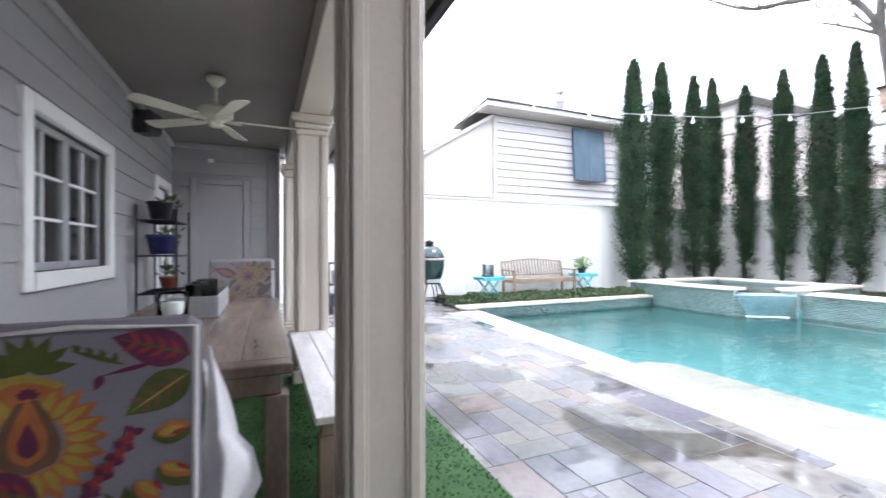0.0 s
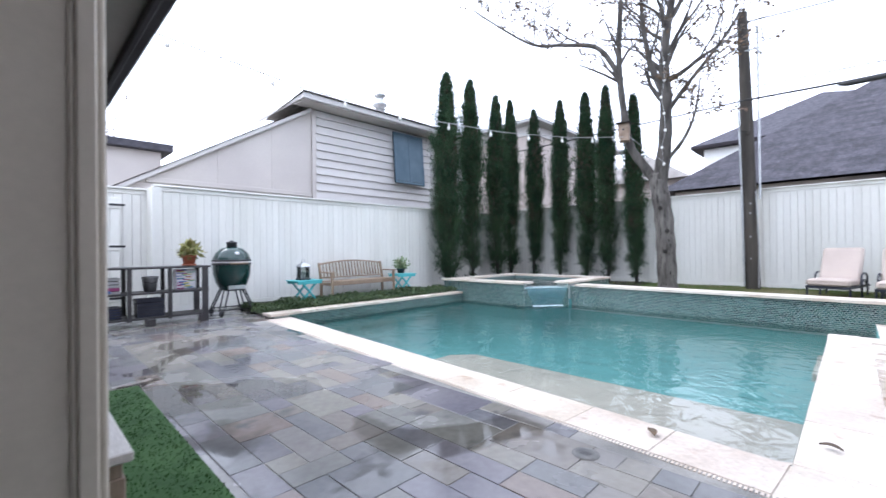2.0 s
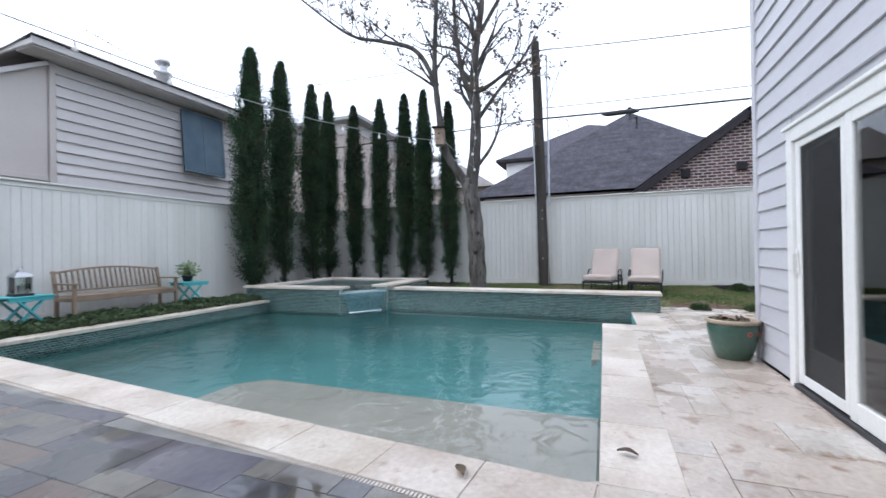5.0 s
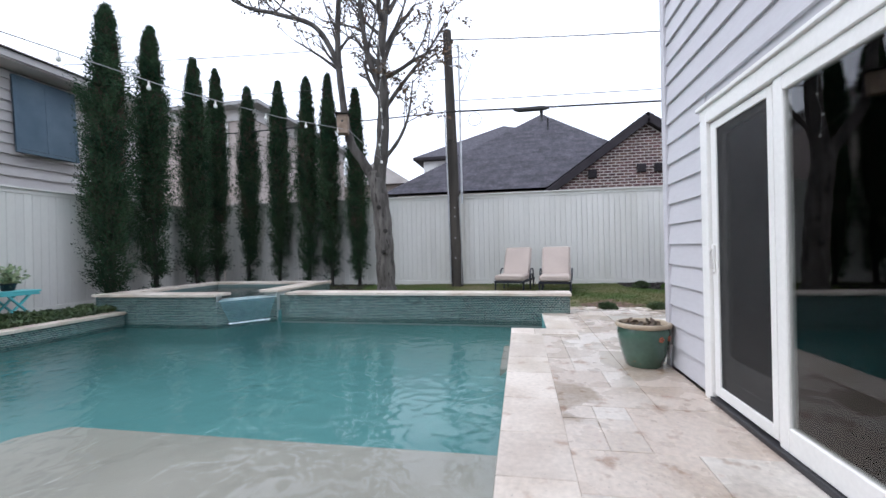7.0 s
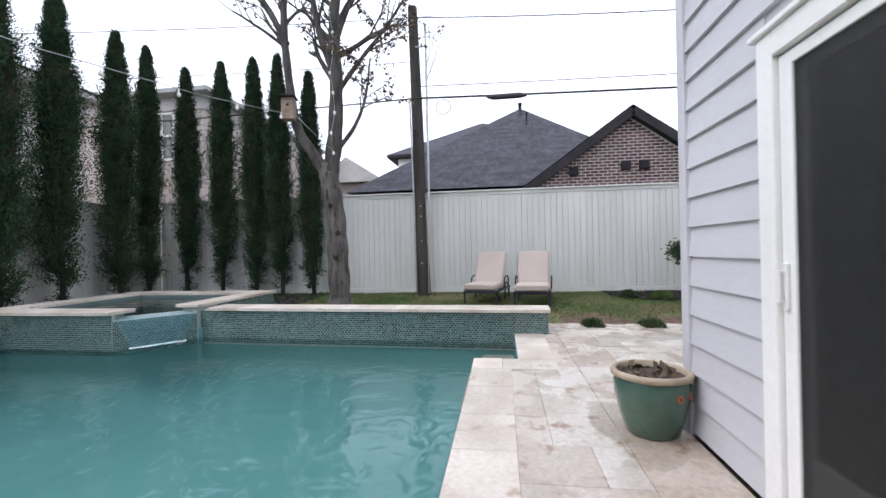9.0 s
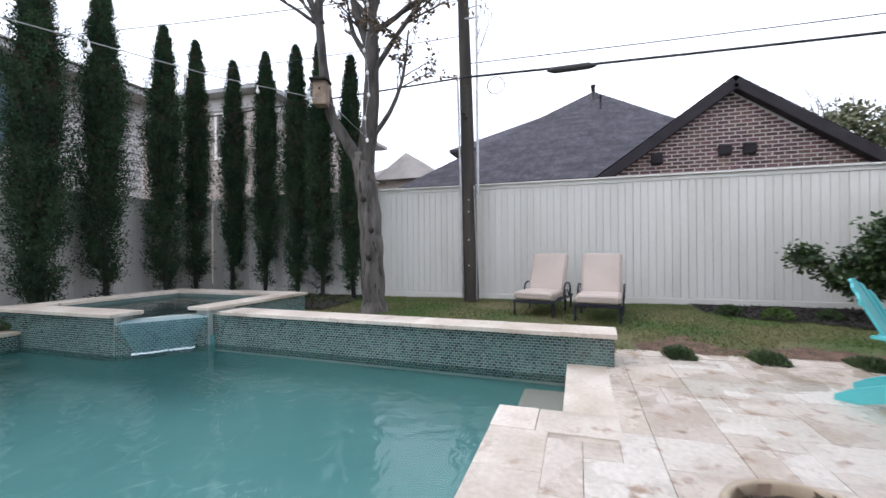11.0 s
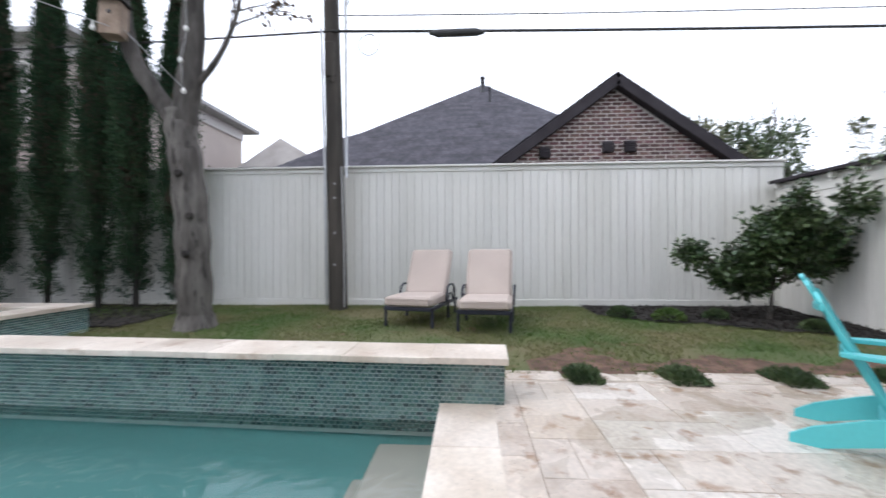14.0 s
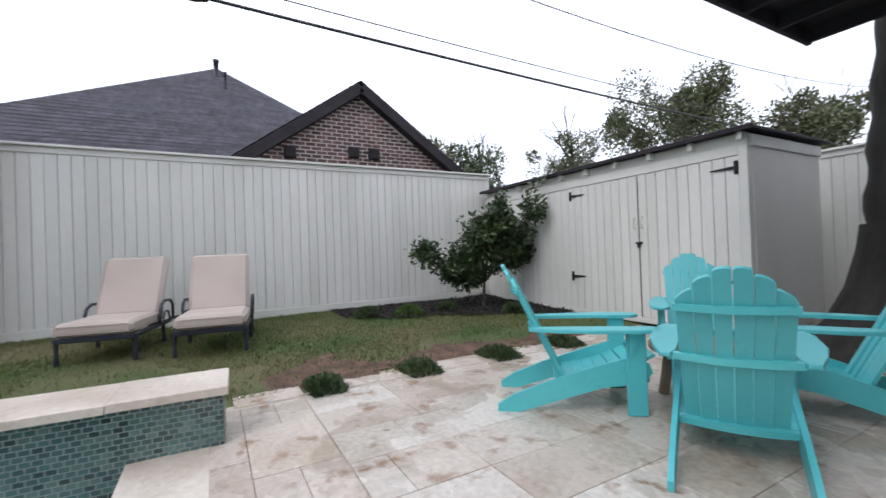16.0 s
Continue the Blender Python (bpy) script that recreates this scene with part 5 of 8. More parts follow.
g.box(SX0 - 0.004, SY1, 0.05, SX0 + 0.029, SY - 0.101, 2.12, 0.004)
part("side_panel", g, M_FENCE, shed)
g = Geo()
g.box(SX0 - 0.03, SY1, 2.121, SX0 + 0.028, SY - 0.05, 2.25, 0.006)
part("side_fascia", g, M_FENCECAP, shed)
part("blocking", Geo().box(SX0 + 0.03, SY - 0.05, 2.161, SX1, SY - 0.02, 2.275, 0.003), M_FENCECAP, shed)
for k in range(10):
    x = SX0 + 0.02 + k * 0.54
    g = Geo()
    g.box(x, SY1, 2.185, x + 0.06, SY + 0.07, 2.275, 0.006)
    part("rafter_end", g, M_FENCECAP, shed)
g = Geo()
g.box(SX0 - 0.10, SY1 - 0.1, 2.28, SX1 + 0.02, SY + 0.12, 2.315, 0.006)
g.box(SX0 - 0.11, SY + 0.1, 2.27, SX1 + 0.02, SY + 0.125, 2.325, 0.006)
part("roof_sheet", g, M_BROWNTRIM, shed)
for x, s in ((9.86, 1), (12.28, -1)):
    for z in (1.90, 0.62):
        g = Geo()
        g.prism([(0, -0.02), (0, 0.02), (0.26, 0.006), (0.26, -0.006)], 0, 0.012, Matrix.Translation((x, SY + 0.0, z)) @ Matrix(((s, 0, 0, 0), (0, 0, -1, 0.008), (0, 1, 0, 0), (0, 0, 0, 1))))
        g.box(x - 0.022 * s - 0.02, SY - 0.01, z - 0.075, x - 0.022 * s + 0.02, SY + 0.016, z + 0.075, 0.004)
        part("hinge", g, M_DARK, shed, "black strap hinge")
for x in (11.02, 11.14):
    g = Geo()
    pts = [(x, SY - 0.006, 1.30), (x, SY + 0.035, 1.32), (x, SY + 0.045, 1.38), (x, SY + 0.035, 1.44), (x, SY - 0.006, 1.46)]
    g.tube(pts, 0.009, 6)
    part("handle", g, M_FENCECAP, shed, "cream pull handle")
g = Geo()
g.box(11.03, SY - 0.01, 1.09, 11.13, SY + 0.012, 1.12, 0.003)
g.box(11.06, SY, 1.04, 11.10, SY + 0.022, 1.09, 0.004)
part("latch", g, M_DARK, shed, "black latch")
# solid black bar drawn for the shade between the two doors
g = Geo()
g.box(11.08 - 0.006, SY - 0.034, 0.10, 11.08 + 0.006, SY - 0.004, 2.03, 0.002)
part("door_gap", g, M_DARK, shed)
fence("fence_south", (6.9, -8.2), (15.2, -8.2), 0.0, 2.35, "cream board fence behind the shed", seed=9)

# covered roof by the drive: dark rafters
cv = thing("carport_roof", pose(0, 0, 0), "dark wooden roof overhang with bare rafters", "roof")
g = Geo()
g.box(7.06, -5.62, 3.1, 9.20, -3.35, 3.16, 0.006)
part("roof_deck", g, M_BROWNTRIM, cv)
for k in range(4):
    g = Geo()
    y = -5.55 + k * 0.58
    g.box(7.06, y, 2.96, 9.14, y + 0.045, 3.099, 0.005)
    part("rafter", g, M_BROWNTRIM, cv)
g = Geo()
g.box(9.145, -5.62, 2.97, 9.195, -3.35, 3.098, 0.005)
part("fascia", g, M_BROWNTRIM, cv)


# ---- trees and plants ----
def leaves(points, size, seed, flat=0.0, aspect=1.6):
    """Many small leaf blades, one quad each, at the given points with outward directions."""
    rng = np.random.RandomState(seed)
    P = np.array([p for p, _ in points], float)
    D = np.array([d for _, d in points], float)
    n = len(P)
    D = D + rng.normal(0, 0.45, (n, 3))
    D /= np.linalg.norm(D, axis=1)[:, None] + 1e-9
    S = np.cross(D, rng.normal(0, 1, (n, 3)))
    S /= np.linalg.norm(S, axis=1)[:, None] + 1e-9
    L = size * rng.uniform(0.6, 1.35, n)[:, None]
    W = L / aspect
    a = P
    b = P + D * L * 0.5 + S * W * 0.5
    c = P + D * L
    d = P + D * L * 0.5 - S * W * 0.5
    V = np.stack([a, b, c, d], 1).reshape(-1, 3)
    g = Geo()
    g.v = [tuple(v) for v in V]
    g.f = [(4 * i, 4 * i + 1, 4 * i + 2, 4 * i + 3) for i in range(n)]
    g.s = [False] * n
    return g


def cypress(x, y, z, height, width, seed, bare=0.5, full=0.8):
    """A narrow column of foliage, thin and ragged below."""
    rng = random.Random(seed)
    th = thing("cypress_tree", pose(x, y, z), "tall narrow dark green cypress beside the fence", "tree", "cypress row")
    g = Geo()
    pts, rr = [], []
    for k in range(9):
        s = k / 8
        pts.append((0.05 * math.sin(s * 5 + seed), 0.05 * math.cos(s * 4 + seed), -0.05 + s * height * 0.85))
        rr.append(0.055 * (1 - 0.8 * s))
    g.tube(pts, rr, 8)
    part("trunk", g, M_DARKBARK, th)
    out, tw = [], Geo()
    count = int(560 * width / 0.7)
    made = 0
    while made < count:
        s = rng.random() * 0.985
        zz = bare + s * (height - bare)
        keep = 1.0 if s > full * 0.5 else 0.30 + 0.70 * (s / (full * 0.5)) ** 1.3
        if rng.random() > keep:
            continue
        made += 1
        prof = min(1.0, 0.74 + 0.9 * s) * min(1.0, max(0.0, (1 - s) / 0.46)) ** 0.80
        a = rng.uniform(0, 2 * math.pi)
        lump = 0.5 + 0.5 * noise.noise((1.3 * math.cos(a) + seed, 1.3 * math.sin(a), zz * 1.7))
        reach = width / 2 * prof * rng.uniform(0.50, 1.05) * (0.72 + 0.56 * lump + (0.22 * rng.random() if s < 0.3 else 0.0))
        rise = reach * rng.uniform(0.9, 1.9)
        ca, sa = math.cos(a), math.sin(a)
        z1 = min(zz + rise, height - 0.1)
        if s < 0.55:
            tw.tube([(0.02 * ca, 0.02 * sa, zz), (reach * 0.5 * ca, reach * 0.5 * sa, zz + (z1 - zz) * 0.35), (reach * 0.9 * ca, reach * 0.9 * sa, z1)], [0.008, 0.005, 0.002], 4)
        blades = int(rng.uniform(75, 125))
        soft = 0.022 + 0.026 * prof
        for _ in range(blades):
            u = rng.random() ** 0.7
            r = reach * u
            p = (r * ca + rng.gauss(0, soft), r * sa + rng.gauss(0, soft), zz + (z1 - zz) * (0.7 * u * u + 0.3 * u) + rng.gauss(0, soft * 1.7))
            out.append((p, (ca * 0.5 + rng.gauss(0, 0.25), sa * 0.5 + rng.gauss(0, 0.25), 0.9)))
    for _ in range(16):
        # thin straggling sprays low on the trunk
        a, zz = rng.uniform(0, 2 * math.pi), rng.uniform(min(0.18, bare), bare + 0.55)
        ca, sa = math.cos(a), math.sin(a)
        reach = width * rng.uniform(0.18, 0.46) * min(1.0, 0.45 + zz)
        rise = reach * rng.uniform(0.1, 0.7)
        tw.tube([(0.02 * ca, 0.02 * sa, zz), (reach * 0.5 * ca, reach * 0.5 * sa, zz + rise * 0.6), (reach * ca, reach * sa, zz + rise)], [0.008, 0.005, 0.002], 4)
        for _ in range(int(rng.uniform(50, 150))):
            u = 0.25 + 0.8 * rng.random()
            p = (reach * u * ca + rng.gauss(0, 0.045), reach * u * sa + rng.gauss(0, 0.045), zz + rise * u + rng.gauss(0, 0.055))
            out.append((p, (ca * 0.5 + rng.gauss(0, 0.3), sa * 0.5 + rng.gauss(0, 0.3), 0.5)))
    part("inner_twig", tw, M_TWIG, th, "bare brown inner twigs")["kind"] = "stuff"
    inner = []
    for _ in range(2600):
        s = rng.uniform(0.25, 0.95)
        a, r = rng.uniform(0, 6.283), width / 2 * min(1.0, 0.4 + s) * min(1.0, (1 - s) * 3) * 0.45 * rng.random() ** 0.5
        inner.append(((r * math.cos(a), r * math.sin(a), bare + s * (height - bare)), (math.cos(a), math.sin(a), 1.2)))
    part("inner_foliage", leaves(inner, 0.13, seed + 100, aspect=1.8), M_TWIG, th, "brown inner foliage")["kind"] = "stuff"
    part("crown", leaves(out, 0.047, seed, aspect=2.3), M_CYPRESS, th)
    return th


for i, (x, y, h, w, b) in enumerate((
        (10.42, 9.15, 6.50, 0.98, 0.15), (11.52, 9.15, 6.60, 0.86, 0.45), (12.84, 9.10, 6.38, 0.84, 0.40), (13.72, 9.12, 6.45, 0.70, 0.45),
        (14.28, 8.47, 6.08, 0.66, 0.75), (14.28, 7.44, 6.15, 0.68, 0.60), (14.28, 6.52, 6.20, 0.70, 0.45), (14.28, 5.84, 6.22, 0.66, 0.55), (14.25, 4.98, 5.70, 0.62, 0.35))):
    cypress(x, y, 0.07, h + 0.1, w * 1.16, 20 + i, b, 0.95 if i else 0.5)


def grow(g, tips, p, d, r, length, rng, depth, droop=0.0, spread=0.6):
    """A branch that bends, thins and forks; its fine ends are noted for leaves."""
    pts, rr = [p], [r]
    n = 5
    for k in range(n):
        d = (d + Vector((rng.gauss(0, 0.13), rng.gauss(0, 0.13), rng.gauss(0.03, 0.10) - droop))).normalized()
        p = p + d * length / n
        pts.append(p)
        rr.append(max(0.004, r * (1 - 0.6 * (k + 1) / n)))
        if depth > 0 and k >= 1 and rng.random() < 0.75:
            q = (d + Vector((rng.gauss(0, spread), rng.gauss(0, spread), rng.gauss(0.12, spread * 0.6)))).normalized()
            grow(g, tips, p, q, rr[-1] * 0.72, length * rng.uniform(0.45, 0.7), rng, depth - 1, droop, spread)
    g.tube(pts, rr, 7 if r > 0.03 else 4, False)
    if depth <= 1:
        tips.extend([(q, d) for q in pts[2:]])


def limb(g, tips, pts, r0, r1, rng, twigs=6, depth=2, length=1.1, start=0.35):
    """A limb along given bends, with side branches."""
    pts = [Vector(p) for p in pts]
    fine, rr = [], []
    seg = 6
    for i in range(len(pts) - 1):
        p0, p1, p2, p3 = pts[max(i - 1, 0)], pts[i], pts[i + 1], pts[min(i + 2, len(pts) - 1)]
        for k in range(seg):
            t = k / seg
            fine.append(0.5 * (2 * p1 + (p2 - p0) * t + (2 * p0 - 5 * p1 + 4 * p2 - p3) * t * t + (3 * p1 - p0 - 3 * p2 + p3) * t ** 3))
    fine.append(pts[-1])
    m = len(fine) - 1
    for i, p in enumerate(fine):
        rr.append((r0 + (r1 - r0) * i / m) * (1 + 0.06 * math.sin(i * 1.7)))
    g.tube(fine, rr, 12 if r0 > 0.08 else 8)
    twigs = int(twigs * 1.6)
    for k in range(twigs):
        i = int((start + (1 - start) * (k + rng.random()) / twigs) * m)
        i = min(max(i, 1), m)
        d = (fine[i] - fine[i - 1]).normalized()
        q = (d * 0.7 + Vector((rng.gauss(0, 0.5), rng.gauss(0, 0.6), rng.gauss(0.35, 0.35)))).normalized()
        grow(g, tips, fine[i], q, max(rr[i] * 0.55, 0.012), length * rng.uniform(0.7, 1.3), rng, depth)


bt = thing("bare_tree", pose(0, 0, 0), "tall bare winter tree with a few dry leaves", "tree")
rng = random.Random(77)
g, tips = Geo(), []
trunk_pts = [(12.78, 3.64, -0.05), (12.76, 3.66, 0.9), (12.74, 3.70, 1.9), (12.72, 3.80, 2.75), (12.72, 3.86, 3.1)]
limb(g, [], trunk_pts, 0.235, 0.20, rng, 0)
g.lathe([(0.36, -0.04), (0.28, 0.08), (0.235, 0.25)], 14, pose(12.78, 3.64, 0))
part("trunk", g, M_BARK, bt)
g = Geo()
limb(g, tips, [(12.72, 3.84, 2.85), (12.68, 4.15, 3.35), (12.62, 4.48, 3.95), (12.62, 4.66, 5.1), (12.70, 4.78, 6.4), (12.78, 4.72, 8.3), (12.8, 4.6, 9.8)], 0.13, 0.045, rng, 8, 2, 1.2, 0.55)
part("limb", g, M_LIMB, bt)
g = Geo()
limb(g, tips, [(12.72, 3.80, 2.9), (12.70, 3.66, 3.7), (12.68, 3.60, 5.0), (12.66, 3.62, 6.2), (12.70, 3.40, 7.8), (12.72, 3.30, 9.6)], 0.19, 0.05, rng, 11, 2, 1.3, 0.35)
part("limb", g, M_LIMB, bt)
g = Geo()
limb(g, tips, [(12.68, 3.62, 5.0), (12.62, 3.95, 6.0), (12.6, 4.12, 7.2), (12.6, 4.2, 9.0)], 0.09, 0.03, rng, 7, 2, 1.1)
part("limb", g, M_LIMB, bt)
g = Geo()
limb(g, tips, [(12.70, 3.62, 3.4), (12.66, 3.22, 3.85), (12.64, 2.95, 4.45), (12.62, 2.82, 5.3)], 0.055, 0.015, rng, 6, 2, 0.7, 0.5)
part("limb", g, M_LIMB, bt)
g = Geo()
limb(g, tips, [(12.68, 3.60, 4.6), (12.64, 3.10, 5.2), (12.60, 2.45, 5.9), (12.56, 2.0, 6.5)], 0.06, 0.02, rng, 7, 2, 0.8, 0.4)
part("limb", g, M_LIMB, bt)
g = Geo()
limb(g, tips, [(12.66, 4.70, 5.75), (12.5, 5.25, 6.75), (12.4, 6.2, 7.15), (12.4, 7.3, 7.55), (12.4, 8.6, 8.6), (12.4, 9.7, 9.6)], 0.075, 0.018, rng, 10, 2, 1.0, 0.3)
part("limb", g, M_LIMB, bt)
g = Geo()
limb(g, tips, [(12.7, 3.45, 7.0), (12.66, 2.9, 7.8), (12.6, 2.2, 8.8), (12.5, 1.7, 9.6)], 0.06, 0.02, rng, 8, 2, 1.1, 0.3)
part("limb", g, M_LIMB, bt)
rl = random.Random(5)
pts = [(p + Vector((rl.gauss(0, 0.03), rl.gauss(0, 0.03), rl.gauss(0, 0.03))), (d.x, d.y, d.z - 0.7)) for p, d in tips if rl.random() < 0.55 for _ in range(2)]
part("dry_leaves", leaves(pts, 0.085, 6), M_DRYLEAF, bt, "scattered dry brown leaves")["kind"] = "stuff"
for p in ((12.53, 3.57, 1.62), (12.52, 3.62, 1.1), (12.51, 3.72, 2.2)):
    g = Geo()
    g.lathe([(0.055, -0.02), (0.05, 0.02), (0.03, 0.03), (0.001, 0.012)], 10, Matrix.Translation(p) @ pose(0, 0, 0, 0, -90, 0))
    part("knot", g, M_DARKBARK, bt)

# birdhouse on the cut limb
bh = thing("birdhouse", pose(12.42, 4.56, 4.02, 0, 3, 12), "weathered wooden birdhouse on the tree limb", "birdhouse")
g = Geo()
g.box(-0.11, -0.13, 0, 0.11, 0.13, 0.46, 0.006)
part("box", g, M_OLDWOOD, bh)
g = Geo()
g.box(-0.19, -0.17, 0.462, 0.15, 0.17, 0.49, 0.005, pose(0, 0, 0, 0, -3, 0))
part("roof", g, M_DARKBARK, bh)
# raised black disc in place of the dark inside of a hole
g = Geo()
g.lathe([(0.028, 0.0), (0.028, 0.004), (0.001, 0.004)], 14, Matrix.Translation((-0.112, 0, 0.30)) @ pose(0, 0, 0, 0, -90, 0))
part("entrance", g, M_DARK, bh, "black disc for the shaded entrance hole")


def camellia(x, y, z, seed):
    """A small open shrub: one leaning stem, forked limbs, layers of glossy leaves with gaps between."""
    th = thing("camellia_bush", pose(x, y, z), "open dark green bush with glossy leaves in the mulch", "bush")
    rng = random.Random(seed)
    right = Vector((-0.38, -0.925, 0))
    g, tips = Geo(), []
    fork = Vector((0, 0, 0)) + right * 0.04 + Vector((0, 0, 0.42))
    g.tube([(0, 0, -0.05), Vector((0, 0, 0.2)) + right * 0.03, fork], [0.034, 0.028, 0.024], 8)
    ends = []
    for side, reach, top in ((-1.0, 0.72, 0.95), (-0.8, 0.62, 1.22), (-0.3, 0.35, 1.28), (0.1, 0.3, 1.45), (0.5, 0.55, 1.60), (0.8, 0.9, 1.72), (1.0, 0.80, 1.30), (-0.9, 0.62, 0.58), (0.5, 0.6, 0.90), (-0.3, 0.4, 0.62), (-0.55, 0.62, 0.80), (0.2, 0.35, 0.68), (0.75, 0.75, 1.05)):
        deep = Vector((rng.gauss(0, 0.35), rng.gauss(0, 0.25), 0))
        e = right * side * reach + deep + Vector((0, 0, top))
        mid = fork.lerp(e, 0.5) + Vector((0, 0, 0.08))
        limb(g, tips, [fork, mid, e], 0.016, 0.005, rng, 3, 1, 0.34, 0.35)
        ends += [(fork.lerp(e, 0.62), 0.27), (e, 0.22), (fork.lerp(e, 0.85) + Vector((rng.gauss(0, 0.12), rng.gauss(0, 0.12), 0.04)), 0.17)]
    tw = right * 1.28 + Vector((0, 0, 1.02))
    g.tube([fork + right * 0.3 + Vector((0, 0, 0.35)), tw], [0.008, 0.003], 5)
    ends.append((tw, 0.07))
    part("stem", g, M_BARK, th)
    out = []
    for c, r in ends:
        for _ in range(int(1250 * r)):
            d = Vector((rng.gauss(0, 1), rng.gauss(0, 1), rng.gauss(0, 0.75))).normalized()
            out.append((c + d * r * rng.random() ** 0.5, (d.x, d.y, d.z * 0.4 - 0.1)))
    for q, d in tips:
        for _ in range(7):
            out.append((q + Vector((rng.gauss(0, 0.05), rng.gauss(0, 0.05), rng.gauss(0, 0.04))), (rng.gauss(0, 1), rng.gauss(0, 1), rng.gauss(-0.1, 0.5))))
    part("foliage", leaves(out, 0.082, seed, aspect=1.9), M_LEAF, th)
    return th


camellia(13.55, -4.62, 0.10, 3)
for i, (x, y, r) in enumerate(((13.72, -2.55, 0.22), (13.45, -3.15, 0.25), (13.6, -3.9, 0.18), (12.85, -4.75, 0.20))):
    th = thing("low_plant", pose(x, y, lawn_height(x, y) + 0.02), "small green mound plant in the mulch", "plant", "mounds in the mulch")
    rng = random.Random(40 + i)
    out = []
    for _ in range(900):
        a, e = rng.uniform(0, 6.28), rng.uniform(0.1, 1.5)
        d = (math.cos(a) * math.cos(e), math.sin(a) * math.cos(e), math.sin(e))
        out.append(((d[0] * r * 0.75, d[1] * r * 0.75, d[2] * r * 0.5), d))
    part("foliage", leaves(out, 0.06, 41 + i, aspect=3.5), M_GRASS if i == 1 else M_COVER, th)

# mondo tufts between the stepping slabs
TUFT_Y = (-1.22, -2.08, -2.98, -3.86)
for i, y in enumerate(TUFT_Y):
    th = thing("grass_tuft", pose(10.86, y, -0.01), "dark green tuft between the paving slabs", "plant", "tufts along the paving")
    rng = random.Random(60 + i)
    out = []
    for _ in range(1500):
        u, v = rng.uniform(-0.21, 0.21), rng.uniform(-0.13, 0.13)
        hgt = 0.10 * max(0.15, 1 - (u / 0.23) ** 2 * 0.8 - (v / 0.15) ** 2 * 0.6)
        out.append(((u, v, rng.uniform(0, hgt)), (u * 2.5, v * 4, 0.8)))
    part("foliage", leaves(out, 0.05, 61 + i, aspect=4.0), M_COVER, th)

# ground cover in the planter
rng = random.Random(9)
out = []
while len(out) < 26000:
    x, y = rng.uniform(4.25, 9.75), rng.uniform(7.88, 9.05)
    hgt = 0.09 + 0.07 * noise.noise((x * 2.2, y * 2.2, 5)) + 0.05 * noise.noise((x * 7, y * 7, 2))
    if hgt < 0.05:
        continue
    out.append(((x, y, 0.03 + hgt * rng.uniform(0.3, 1.2)), (rng.gauss(0, 0.7), rng.gauss(0, 0.7), 0.6)))
solid("ground_cover", leaves(out, 0.055, 10, aspect=1.7), M_COVER, "low dark green ground cover in the planter", "ground cover", "", "stuff")

# bare soil where the lawn meets the slabs
def in_dirt(x, y):
    """How deep a point lies inside the worn patch; below zero is outside."""
    return 0.62 - abs(x - 11.25) * 1.15 - max(0.0, -y - 4.2) * 0.6 - max(0.0, y + 1.1) * 0.8 + 0.55 * noise.noise((x * 1.3, y * 1.3, 2.2)) + 0.25 * noise.noise((x * 4.1, y * 4.1, 5.2)) - 0.28


dg = Geo()
for i in range(30):
    for j in range(90):
        x, y = 10.98 + i * 0.05, -5.3 + j * 0.05
        if in_dirt(x + 0.025, y + 0.025) > 0.0 and not in_mulch(x, y):
            dg.add([(px, py, lawn_height(px, py) + 0.004 + 0.012 * abs(noise.noise((px * 9, py * 9, 1)))) for px, py in ((x, y), (x + 0.05, y), (x + 0.05, y + 0.05), (x, y + 0.05))], [(0, 1, 2, 3)], True)
solid("bare_soil", dg, M_DIRT, "worn red-brown bare soil beside the slabs", "soil", "", "structure")

# lawn blades
rs = np.random.RandomState(3)
out = []
for _ in range(105000):
    x, y = rs.uniform(10.95, 14.75), rs.uniform(-5.5, 7.5)
    if in_mulch(x, y) or (x < 12.66 and y > 5.1):
        continue
    if in_dirt(x, y) > 0.04 and rs.rand() < 0.74:
        continue
    thin = noise.noise((x * 0.8, y * 0.8, 7.7)) + (0.40 if x < 11.9 and y < -0.5 else 0.0)
    if thin > 0.25 and rs.rand() < 0.72:
        continue
    out.append(((x, y, lawn_height(x, y) - 0.004), (rs.normal(0, 0.35), rs.normal(0, 0.35), 1.0)))
solid("lawn_grass", leaves(out, 0.042, 12, aspect=5.5), M_GRASS, "short patchy winter grass", "grass", "", "stuff")
out = []
for _ in range(26000):
    x, y = rs.uniform(-0.40, 1.82), rs.uniform(0.96, 4.78)
    if x > 1.775 + 0.016 * (y - 0.95):
        continue
    out.append(((x, y, 0.006), (rs.normal(0, 0.35), rs.normal(0, 0.35), 1.0)))
solid("turf_blades", leaves(out, 0.018, 13, aspect=3.0), M_TURF, "short green artificial turf", "turf", "", "stuff")
# mulch chips
out = []
for _ in range(9000):
    x, y = (rs.uniform(12.0, 14.75), rs.uniform(-5.5, -2.2)) if rs.rand() < 0.6 else (rs.uniform(12.7, 14.7), rs.uniform(4.6, 9.6))
    if y < 0 and not in_mulch(x, y):
        continue
    out.append(((x, y, (lawn_height(x, y) if y < 8 else 0.08) + 0.03), (rs.normal(0, 1), rs.normal(0, 1), 0.25)))
solid("mulch_chips", leaves(out, 0.05, 14, aspect=2.5), M_MULCH, "loose black mulch chips", "mulch", "", "stuff")
slab("tree_bed", [(12.7, 4.75, 0.085), (14.72, 4.65, 0.125), (14.72, 9.0, 0.125), (12.7, 8.6, 0.085)], M_MULCH, "black mulch under the cypresses", 0.1)
